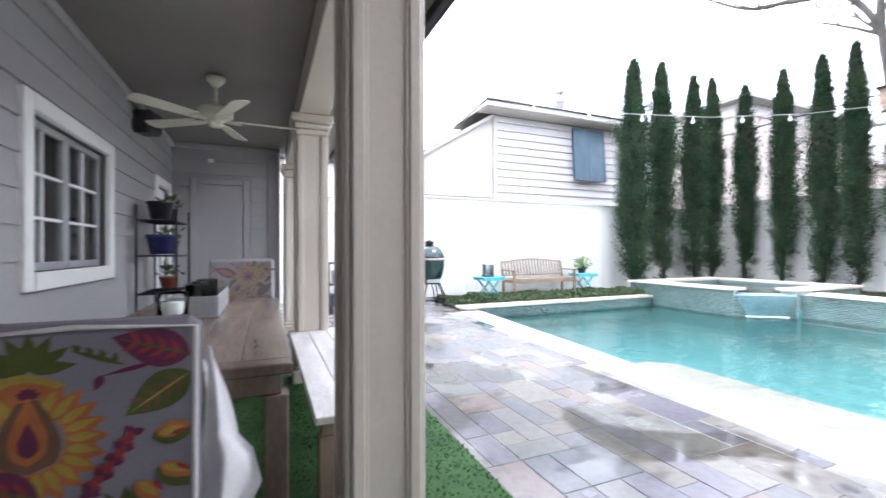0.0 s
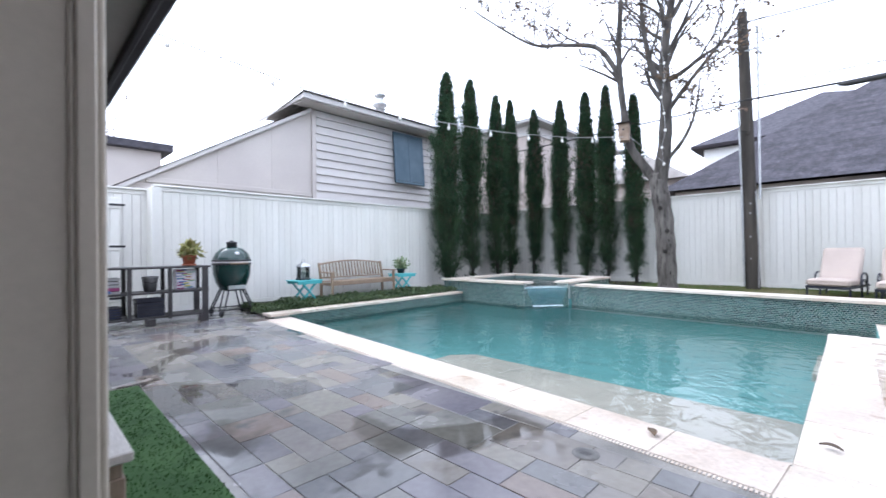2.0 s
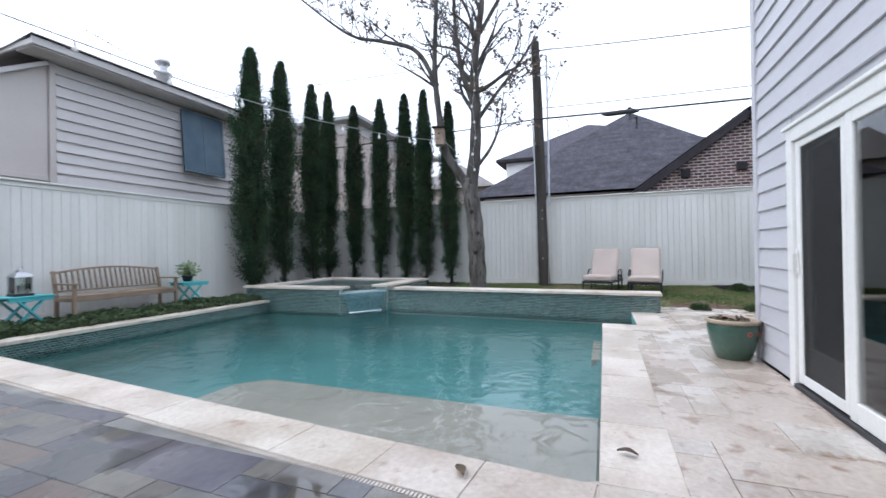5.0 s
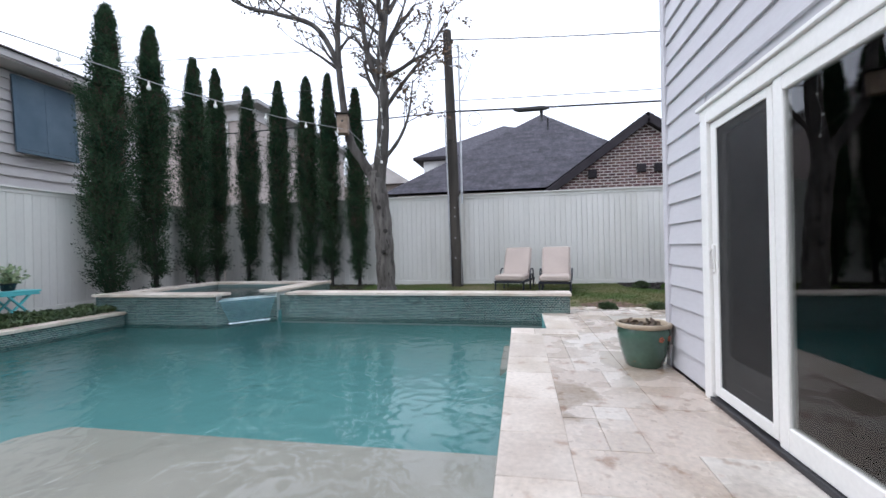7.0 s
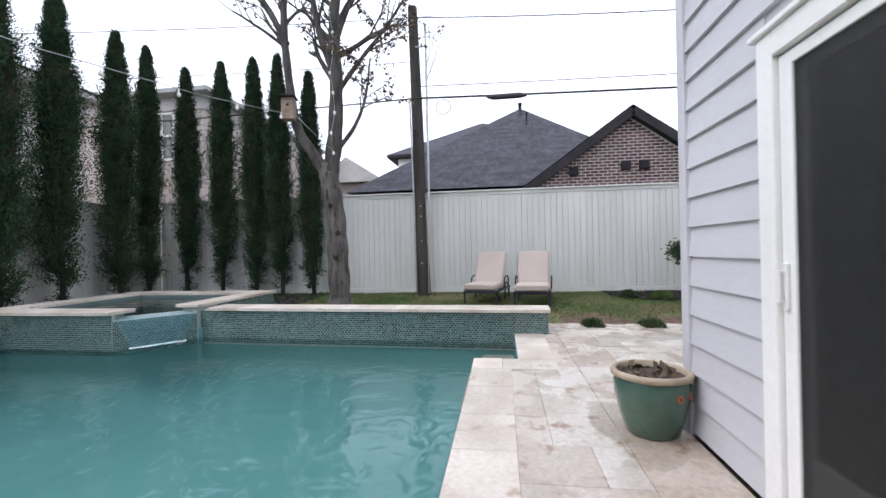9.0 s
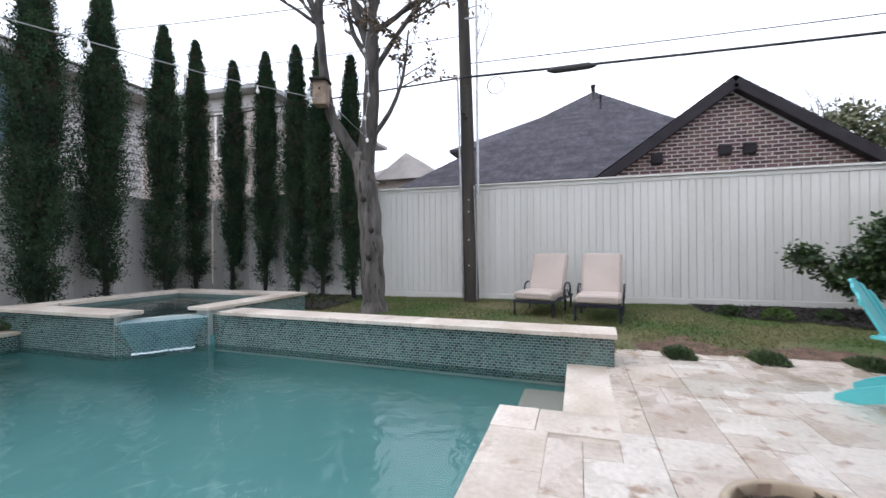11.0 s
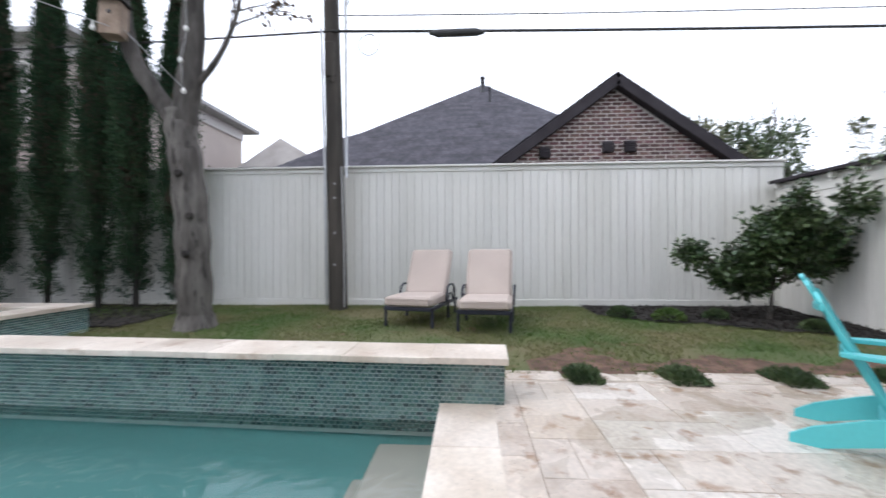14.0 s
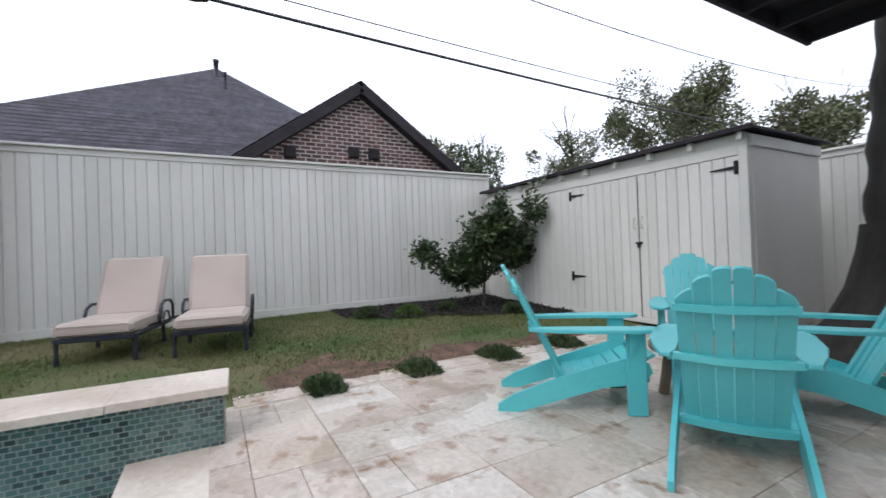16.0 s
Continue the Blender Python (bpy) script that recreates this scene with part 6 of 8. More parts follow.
# fallen leaves
for i, (x, y, r) in enumerate(((3.83, 1.12, 35), (4.35, 0.28, 80))):
    g = Geo()
    vs = []
    for k in range(9):
        s = k / 8
        w = 0.028 * math.sin(math.pi * min(1, s * 1.02)) ** 0.8
        zc = 0.012 + 0.012 * math.sin(s * 3)
        vs += [(s * 0.11, -w, zc + 0.010), (s * 0.11, 0, zc), (s * 0.11, w, zc + 0.012)]
    g.add(vs, [(3 * k + j, 3 * k + 3 + j, 3 * k + 4 + j, 3 * k + 1 + j) for k in range(8) for j in (0, 1)], True)
    ob = solid("fallen_leaf", g, M_DRYLEAF, "curled dry brown leaf on the paving", "leaf", "fallen leaves")
    ob.matrix_world = pose(x, y, 0.004, 0, 0, r)


# distant trees
def far_tree(x, y, z, h, w, seed, n, size, material, label):
    th = thing("far_tree", pose(x, y, z), label, "tree", "distant trees")
    rng = random.Random(seed)
    g, tips = Geo(), []
    limb(g, tips, [(0, 0, -3), (0.1, 0, h * 0.3), (-0.1, 0.1, h * 0.6), (0, 0, h * 0.85)], 0.22, 0.06, rng, 7.5, 2, h * 0.28, 0.3)
    part("trunk", g, M_BARK, th)
    cl = [(Vector((rng.gauss(0, w * 0.25), rng.gauss(0, w * 0.25), h * rng.uniform(0.40, 0.97))), rng.uniform(0.09, 0.2) * w) for _ in range(40)]
    out = []
    for _ in range(n):
        c, r = cl[rng.randrange(40)]
        d = Vector((rng.gauss(0, 1), rng.gauss(0, 1), rng.gauss(0, 1))).normalized()
        out.append((c + d * r * rng.uniform(0.3, 1.0), (d.x, d.y, d.z)))
    if n:
        part("crown", leaves(out, size, seed, aspect=1.5), material, th)
    return th


far_tree(18.7, -19.3, 0, 8.2, 6.0, 1, 30000, 0.13, M_OAK, "distant leafy oak with a broad crown")
far_tree(23.9, -17.8, 0, 7.8, 4.6, 2, 13000, 0.12, M_OAK, "distant thin grey-green tree")
far_tree(30.5, -16.1, 0, 7.9, 4.6, 3, 6000, 0.20, M_LEAF, "distant dark leafy tree")
far_tree(34.0, -15.0, 0, 8.0, 4.5, 6, 6000, 0.20, M_OAK, "distant olive tree crown")
far_tree(14.4, -21.3, 0, 6.7, 3.6, 4, 14000, 0.13, M_OAK, "distant leafy tree behind the shed")
far_tree(30.8, -12.0, 0, 8.3, 4.0, 8, 6000, 0.20, M_OAK, "distant olive tree crown")
far_tree(2.6, 24.0, 0, 9.6, 4.5, 7, 900, 0.12, M_DRYLEAF, "distant bare twiggy tree")
# the dark trunk by the shed
dt = thing("shade_tree", pose(0, 0, 0), "thick dark trunk beside the shed", "tree")
g = Geo()
limb(g, [], [(8.60, -6.0, 0.9), (8.58, -6.02, 1.6), (8.55, -6.06, 2.5), (8.50, -6.15, 3.6), (8.4, -6.4, 5.5)], 0.36, 0.26, random.Random(2), 0)
part("trunk", g, M_DARKBARK, dt)
g = Geo()
g.lathe([(0.95, -0.06), (0.80, 0.08), (0.64, 0.28), (0.49, 0.60), (0.40, 0.95), (0.365, 1.2)], 20, pose(8.60, -6.0, 0.0))
part("root_flare", g, M_DARKBARK, dt)


# ---- utility pole and lines ----
up = thing("utility_pole", pose(0, 0, 0), "dark weathered wooden utility pole by the fence", "pole")
g = Geo()
g.tube([(14.34, 2.08, -0.1), (14.33, 2.12, 2.0), (14.32, 2.17, 4.5), (14.31, 2.24, 7.25)], [0.165, 0.155, 0.14, 0.115], 16)
part("shaft", g, M_POLE, up)
g = Geo()
g.tube([(14.20, 2.24, 0.2), (14.19, 2.27, 2.5), (14.18, 2.33, 5.0)], 0.022, 8)
part("conduit", g, M_GALV, up, "grey metal conduit")
g = Geo()
g.tube([(14.22, 1.90, 2.4), (14.22, 1.91, 6.6)], 0.028, 10)
g.tube([(14.22, 1.91, 6.58), (14.18, 1.91, 6.72), (14.10, 1.93, 6.72)], 0.03, 10)
g.box(14.2, 1.86, 6.2, 14.24, 2.2, 6.23, 0.004)
part("riser", g, M_GALV, up, "galvanised riser pipe")
g = Geo()
g.box(14.13, 2.08, 4.15, 14.2, 2.26, 4.75, 0.015)
g.box(14.12, 2.10, 4.05, 14.17, 2.16, 4.16, 0.006)
part("bracket_box", g, M_POLE, up, "dark splice box")
for z in (0.9, 1.45, 2.05, 2.3):
    g = Geo()
    g.lathe([(0.018, -0.01), (0.016, 0.012), (0.001, 0.014)], 8, Matrix.Translation((14.185, 2.10, z)) @ pose(0, 0, 0, 0, -90, 0))
    part("tag_nail", g, M_GALV, up)
g = Geo()
g.tube([(14.25, 1.95, 0.16), (14.18, 1.93, 1.2), (14.2, 1.98, 2.6)], 0.014, 6)
part("ground_wire", g, M_GREYCABLE, up)


def line(name, label, a, b, sag, r, material, n=28, parent=None):
    a, b = Vector(a), Vector(b)
    g = Geo()
    pts = [a.lerp(b, k / n) - Vector((0, 0, sag * 4 * (k / n) * (1 - k / n))) for k in range(n + 1)]
    g.tube(pts, r, 6)
    return solid(name, g, material, label, "cable", "overhead lines"), pts


line("power_line", "thick black overhead telephone cable", (14.20, 2.2, 4.95), (14.5, -40.0, 5.3), 0.42, 0.024, M_CABLE)
line("power_line", "thick black overhead telephone cable", (14.20, 2.2, 4.95), (14.2, 36.0, 5.6), 0.4, 0.018, M_CABLE)
line("power_line", "thin grey overhead wire", (14.3, 2.2, 5.28), (14.5, -40.0, 6.0), 0.50, 0.010, M_CABLE)
line("power_line", "black overhead service cable", (14.3, 2.25, 7.0), (14.3, -32.0, 8.6), 1.2, 0.013, M_CABLE)
line("power_line", "thin black overhead wire", (14.3, 2.25, 7.0), (7.0, 30.0, 6.2), 0.6, 0.009, M_CABLE)
line("power_line", "thin black overhead wire", (14.3, 2.2, 5.9), (12.0, 30.0, 7.0), 0.5, 0.008, M_CABLE)
g = Geo()
g.tube([(14.21, 0.45, 4.86), (14.21, 0.30, 4.85), (14.21, -0.35, 4.85), (14.21, -0.5, 4.84)], [0.022, 0.065, 0.065, 0.022], 10)
solid("splice_case", g, M_CABLE, "black splice case on the overhead cable", "cable case")
g = Geo()
g.tube([(14.22, 1.50 + 0.18 * math.cos(a), 4.70 + 0.18 * math.sin(a)) for a in [2 * math.pi * k / 32 for k in range(33)]], 0.009, 6)
solid("cable_loop", g, M_CABLE, "loop of spare cable by the pole", "cable", "overhead lines")
g = Geo()
for k in range(7):
    rng = random.Random(k)
    a0 = Vector((14.25, 2.2, 6.9 - 0.25 * (k % 3)))
    p1 = a0 + Vector((rng.uniform(-0.3, 0.1), -0.35 - 0.07 * k, rng.uniform(-0.1, 0.35)))
    p2 = p1 + Vector((0, -0.15, -0.5))
    p3 = a0 + Vector((-0.03, -0.28, -0.9 - 0.1 * k))
    pts = [a0.lerp(p1, t).lerp(p1.lerp(p2, t), t).lerp(p1.lerp(p2, t).lerp(p2.lerp(p3, t), t), t) for t in [q / 10 for q in range(11)]]
    g.tube(pts, 0.006, 4)
solid("service_drop", g, M_CABLE, "loose service wire at the pole top", "cable", "overhead lines")

# string lights from the tree to the porch
st = thing("string_lights", pose(0, 0, 0), "white string lights with round bulbs", "string lights")
knots = [Vector(p) for p in ((12.50, 4.50, 4.15), (10.2, 4.9, 3.78), (8.05, 5.3, 3.57), (6.0, 5.66, 3.5), (4.05, 6.0, 3.59), (1.6, 6.45, 4.0))]
g = Geo()
cord = []
for i in range(len(knots) - 1):
    for k in range(6):
        cord.append(knots[i].lerp(knots[i + 1], k / 6))
cord.append(knots[-1])
g.tube(cord, 0.007, 5)
part("cord", g, M_GREYCABLE, st)
for k in range(1, len(cord) - 1, 3):
    p = cord[k]
    g = Geo()
    g.tube([p, p - Vector((0, 0, 0.06))], 0.012, 6)
    g.lathe([(0.012, -0.055), (0.026, -0.075), (0.030, -0.098), (0.022, -0.120), (0.001, -0.130)], 12, Matrix.Translation(p))
    part("bulb", g, M_BULB, st)
for k in range(9):
    z = 3.3 + k * 0.42
    g = Geo()
    p = Vector((12.46, 3.60 + 0.05 * math.sin(k * 2), z))
    g.lathe([(0.012, 0.03), (0.028, 0.0), (0.030, -0.02), (0.020, -0.045), (0.001, -0.052)], 12, Matrix.Translation(p))
    part("bulb", g, M_BULB, st)
g = Geo()
g.tube([(12.47, 4.45, 4.15), (12.47, 4.0, 3.7), (12.47, 3.62, 3.35)] + [(12.47, 3.60 + 0.05 * math.sin(k * 2), 3.3 + k * 0.42) for k in range(1, 9)], 0.006, 5)
part("cord", g, M_GREYCABLE, st)


# ---- garden furniture ----
def adirondack(m, label):
    """Wooden garden chair: slanted fan of slats, wide flat arms, long sloping side rails. Front is +y."""
    th = thing("adirondack_chair", m, label, "chair", "chairs round the fire table")
    for s in (-1, 1):
        g = Geo()
        poly = [(0.36, 0.33), (0.38, 0.27), (0.33, 0.21), (0.05, 0.16), (-0.30, 0.05), (-0.46, 0.0), (-0.60, 0.0), (-0.60, 0.045), (-0.50, 0.11), (-0.28, 0.20), (0.02, 0.30), (0.22, 0.36)]
        x = s * 0.255
        g.prism(poly, -0.013, 0.013, Matrix(((0, 0, 1, x), (1, 0, 0, 0), (0, 1, 0, 0), (0, 0, 0, 1))))
        part("side_rail", g, M_TURQ, th)
        g = Geo()
        g.box(s * 0.283 - 0.013, 0.22, 0, s * 0.283 + 0.013, 0.34, 0.535, 0.006)
        part("front_leg", g, M_TURQ, th)
        g = Geo()
        arm = [(0.10, 0.43), (0.13, 0.30), (0.13, 0.0), (0.09, -0.22), (0.045, -0.38), (0.0, -0.38), (-0.02, -0.30), (-0.02, 0.38), (0.02, 0.44)]
        if s < 0:
            arm = [(-p[0], p[1]) for p in arm][::-1]
        g.prism(arm, 0.0, 0.024, Matrix.Translation((s * 0.255, 0, 0.536)), 0.005)
        part("armrest", g, M_TURQ, th)
        g = Geo()
        xb = s * 0.31
        g.prism([(0.0, 0.0), (0.085, 0.0), (0.0, -0.16)], -0.012, 0.012, Matrix(((0, 0, 1, xb), (1, 0, 0, 0.235), (0, 1, 0, 0.535), (0, 0, 0, 1))))
        part("arm_bracket", g, M_TURQ, th)
    for k in range(7):
        t = k / 6
        y = 0.36 - 0.48 * t
        z = 0.352 - 0.16 * t + (0.012 if k == 0 else 0) - 0.03 * math.sin(math.pi * t)
        g = Geo()
        g.box(-0.268, -0.0405, -0.01, 0.268, 0.0405, 0.012, 0.004, pose(0, y, z, 18.5 - 22 * (t - 0.5), 0, 0))
        part("seat_slat", g, M_TURQ, th)
    g = Geo()
    g.box(-0.242, 0.345, 0.20, 0.242, 0.368, 0.32, 0.005)
    part("front_apron", g, M_TURQ, th)
    # back: seven slats in a fan, leaning
    lean = 26
    bm = pose(0, -0.155, 0.16, lean, 0, 0)
    for k in (-2.5, -1.5, -0.5, 0.5, 1.5, 2.5):
        tall = 0.905 - (0.0, 0.05, 0.135)[int(abs(k))]
        wb, wt = 0.0330, 0.0350
        lean_out = 0.003 * k
        sk = 1 if k > 0 else -1
        top = [(wt * math.cos(a), wt * 0.55 * math.sin(a) ** 0.7 - 0.011 * sk * math.cos(a) * abs(k)) for a in [math.pi * j / 10 for j in range(11)]]
        out = [(-wb, 0), (wb, 0)] + [(p[0] + lean_out, tall - wt * 0.55 + p[1]) for p in top]
        out = [(0.0715 * k + p[0], p[1]) for p in out]
        g = Geo()
        g.prism(out, -0.010, 0.010, bm @ Matrix(((1, 0, 0, 0), (0, 0, -1, 0.010 * k * k / 3), (0, 1, 0, 0), (0, 0, 0, 1))))
        part("back_slat", g, M_TURQ, th)
    for zz, half, wdt in ((0.02, 0.262, 0.07), (0.42, 0.258, 0.05), (0.70, 0.232, 0.042)):
        g = Geo()
        poly = [(-half, -0.012), (0, -0.045), (half, -0.012), (half, -0.012 - wdt * 0.55), (half * 0.5, -0.035 - wdt * 0.6), (0, -0.045 - wdt * 0.6), (-half * 0.5, -0.035 - wdt * 0.6), (-half, -0.012 - wdt * 0.55)]
        g.prism([(p[0], p[1] + 0.035) for p in poly[::-1]], -0.016, 0.016, bm @ Matrix.Translation((0, 0, zz)) @ pose(0, 0, 0, -lean * 0.7, 0, 0))
        part("back_rail", g, M_TURQ, th)
    return th


def facing(x, y, fx, fy, z=0.0):
    return pose(x, y, z, 0, 0, math.degrees(math.atan2(-fx, fy)))


CH = adirondack(facing(9.49, -2.73, -0.63, -0.78), "turquoise painted wooden adirondack chair on the travertine")
copy_thing(CH, facing(8.555, -2.81, 0.48, -0.875))
copy_thing(CH, facing(9.54, -4.20, -0.60, 0.80))
copy_thing(CH, facing(8.53, -3.82, 0.86, 0.50))

# rough wooden stump table between the chairs
tb = thing("stump_table", pose(9.08, -3.36, 0), "small rough brown wooden table between the chairs", "table")
g = Geo()
g.lathe([(0.001, 0.40), (0.27, 0.40), (0.285, 0.385), (0.285, 0.345), (0.27, 0.335), (0.001, 0.335)], 28)
part("tabletop", g, M_OLDWOOD, tb)
for k in range(3):
    a = 2.1 * k + 0.4
    g = Geo()
    g.tube([(0.20 * math.cos(a), 0.20 * math.sin(a), 0), (0.15 * math.cos(a), 0.15 * math.sin(a), 0.34)], 0.035, 8)
    part("leg", g, M_OLDWOOD, tb)


def lounger(m):
    """Cast metal chaise with a thick two-piece cushion; head end at +x."""
    th = thing("chaise_lounge", m, "dark metal chaise lounge with sand cushion, back raised", "lounge chair", "chaise lounges")
    for sy in (-0.34, 0.34):
        for x in (-0.66, 0.18, 0.62):
            g = Geo()
            g.tube([(x, sy, 0.0), (x, sy, 0.04), (x, sy, 0.10), (x, sy, 0.27)], [0.020, 0.026, 0.018, 0.024], 10)
            part("leg", g, M_NAVY, th)
        g = Geo()
        g.box(-0.70, sy - 0.018, 0.235, 0.75, sy + 0.018, 0.285, 0.008)
        part("side_rail", g, M_NAVY, th)
        g = Geo()
        g.tube([(-0.02, sy * 1.08, 0.28), (-0.02, sy * 1.10, 0.42), (0.02, sy * 1.10, 0.50), (0.14, sy * 1.10, 0.54), (0.34, sy * 1.10, 0.53), (0.46, sy * 1.08, 0.46), (0.48, sy * 1.06, 0.28)], 0.017, 8)
        g.tube([(0.08, sy * 1.09, 0.29), (0.14, sy * 1.09, 0.40), (0.26, sy * 1.09, 0.40), (0.34, sy * 1.09, 0.29)], 0.012, 8)
        part("arm", g, M_NAVY, th)
    g = Geo()
    g.box(-0.71, -0.35, 0.23, -0.675, 0.35, 0.285, 0.008)
    part("cross_rail", g, M_NAVY, th)
    part("cross_rail", Geo().box(0.10, -0.30, 0.24, 0.135, 0.30, 0.28, 0.006), M_NAVY, th)
    bk = pose(0.16, 0, 0.30, 0, -62, 0)
    g = Geo()
    for y in (-0.29, 0.29):
        g.box(0, y - 0.015, -0.015, 0.80, y + 0.015, 0.015, 0.005, bk)
    for x in (0.05, 0.3, 0.55, 0.785):
        g.box(x, -0.275, -0.012, x + 0.03, 0.275, 0.012, 0.004, bk)
    part("back_frame", g, M_NAVY, th)
    g = Geo()
    g.box(-0.73, -0.345, 0.285, 0.20, 0.345, 0.425, 0.045)
    cu = part("seat_cushion", g, M_CUSHION, th)
    g = Geo()
    for z in (0.318, 0.396):
        g.tube([(-0.732, -0.31, z), (-0.732, 0.31, z)], 0.006, 6)
        for sy in (-0.346, 0.346):
            g.tube([(-0.70, sy, z), (0.18, sy, z)], 0.006, 6)
    part("piping", g, M_CUSHION, cu)
    g = Geo()
    g.box(0.03, -0.34, 0.018, 0.83, 0.34, 0.140, 0.045, bk)
    part("back_cushion", g, M_CUSHION, th)
    return th


L1 = lounger(pose(13.47, 0.48, 0.075, 0, 0, -12))
copy_thing(L1, pose(13.18, -0.49, 0.075, 0, 0, -7))


def pot(name, label, m, r, h, body, rim, soil=True):
    th = thing(name, m, label, "pot")
    g = Geo()
    g.lathe([(0.001, 0.0), (r * 0.62, 0.0), (r * 0.66, 0.02 * h), (r * 0.80, 0.28 * h), (r * 0.93, 0.62 * h), (r * 0.955, 0.80 * h), (r * 0.90, 0.885 * h)], 40)
    part("body", g, body, th)
    g = Geo()
    g.lathe([(r * 0.90, 0.884 * h), (r * 1.0, 0.905 * h), (r * 1.02, 0.95 * h), (r * 0.99, 0.99 * h), (r * 0.93, h), (r * 0.87, 0.98 * h), (r * 0.86, 0.80 * h)], 40)
    part("rim", g, rim, th)
    if soil:
        g = Geo()
        vs = [(0, 0, 0.90 * h)]
        rng = random.Random(3)
        for k in range(5):
            for a in range(28):
                q = (k + 1) / 5 * r * 0.875
                vs.append((q * math.cos(a * math.pi / 14), q * math.sin(a * math.pi / 14), 0.895 * h + rng.uniform(-0.01, 0.012)))
        fs = [(0, 1 + a, 1 + (a + 1) % 28) for a in range(28)] + [(1 + k * 28 + a, 1 + (k + 1) * 28 + a, 1 + (k + 1) * 28 + (a + 1) % 28, 1 + k * 28 + (a + 1) % 28) for k in range(4) for a in range(28)]
        g.add(vs, fs, True)
        part("soil", g, M_SOIL, th)
    return th


gp = pot("planter_pot", "large green glazed pot of bare soil by the door", pose(6.99, -0.80, 0.001), 0.245, 0.41, M_POTGREEN, M_POTRIM)
rl = random.Random(8)
pts = []
for _ in range(60):
    a, q = rl.uniform(0, 6.28), 0.19 * math.sqrt(rl.random())
    pts.append(((q * math.cos(a), q * math.sin(a), 0.38), (rl.gauss(0, 1), rl.gauss(0, 1), 0.3)))
part("dead_leaves", leaves(pts, 0.055, 4), M_DRYLEAF, gp)
for a in (205, 232):
    g = Geo()
    for k in range(5):
        b = 2 * math.pi * k / 5
        ca, sa = math.cos(math.radians(a)), math.sin(math.radians(a))
        c = Vector((ca * 0.232, sa * 0.232, 0.28)) + Vector((-sa, ca, 0)) * 0.018 * math.cos(b) + Vector((0, 0, 0.018 * math.sin(b)))
        g.lathe([(0.011, -0.004), (0.009, 0.005), (0.001, 0.006)], 8, Matrix.Translation(c) @ Matrix(((-sa, 0, ca, 0), (ca, 0, sa, 0), (0, 1, 0, 0), (0, 0, 0, 1))))
    part("painted_flower", g, M_TERRA, gp, "small orange painted flower")

# teak bench
bn = thing("garden_bench", pose(7.20, 9.22, 0.05, 0, 0, 2), "weathered teak bench with a curved slatted back", "bench")
BL = 0.94
for s in (-1, 1):
    g = Geo()
    g.box(s * BL - 0.028, -0.28, 0, s * BL + 0.028, -0.225, 0.62, 0.006)
    part("front_leg", g, M_TEAK, bn)
    g = Geo()
    g.bar((s * BL, 0.22, 0), (s * BL, 0.22, 0.42), 0.055, 0.055, 0.006)
    g.bar((s * BL, 0.22, 0.415), (s * BL, 0.32, 0.86), 0.055, 0.05, 0.006)
    part("back_leg", g, M_TEAK, bn)
    g = Geo()
    g.box(s * BL - 0.038, -0.33, 0.62, s * BL + 0.038, 0.27, 0.648, 0.008)
    part("armrest", g, M_TEAK, bn)
    g = Geo()
    g.box(s * BL - 0.02, -0.225, 0.33, s * BL + 0.02, 0.195, 0.40, 0.005)
    part("side_rail", g, M_TEAK, bn)
g = Geo()
g.box(-BL + 0.03, -0.27, 0.33, BL - 0.03, -0.235, 0.41, 0.005)
part("front_rail", g, M_TEAK, bn)
for k in range(6):
    g = Geo()
    y = -0.27 + k * 0.085
    g.box(-BL - 0.02 if k else -BL + 0.03, y, 0.412, BL + 0.02 if k else BL - 0.03, y + 0.07, 0.432, 0.005)
    part("seat_slat", g, M_TEAK, bn)


def back_y(z):
    return 0.22 + 0.10 * (z - 0.415) / 0.445


g = Geo()
g.bar((-BL + 0.03, back_y(0.50), 0.50), (BL - 0.03, back_y(0.50), 0.50), 0.03, 0.06, 0.005, (0, 1, 0))
part("lower_back_rail", g, M_TEAK, bn)
g = Geo()
prev = None
for k in range(17):
    x = -BL - 0.02 + (2 * BL + 0.04) * k / 16
    z = 0.82 + 0.085 * math.cos(math.pi * 0.5 * x / BL) ** 0.9 if abs(x) < BL else 0.82
    p = Vector((x, back_y(z), z))
    if prev is not None:
        g.bar(prev, p, 0.035, 0.075, 0.006, (0, 1, 0))
    prev = p
part("top_rail", g, M_TEAK, bn)
for k in range(19):
    x = -BL + 0.10 + (2 * BL - 0.2) * k / 18
    z = 0.80 + 0.085 * math.cos(math.pi * 0.5 * x / BL) ** 0.9
    g = Geo()
    g.bar((x, back_y(0.52), 0.52), (x, back_y(z), z), 0.045, 0.016, 0.004, (1, 0, 0))
    part("back_slat", g, M_TEAK, bn)


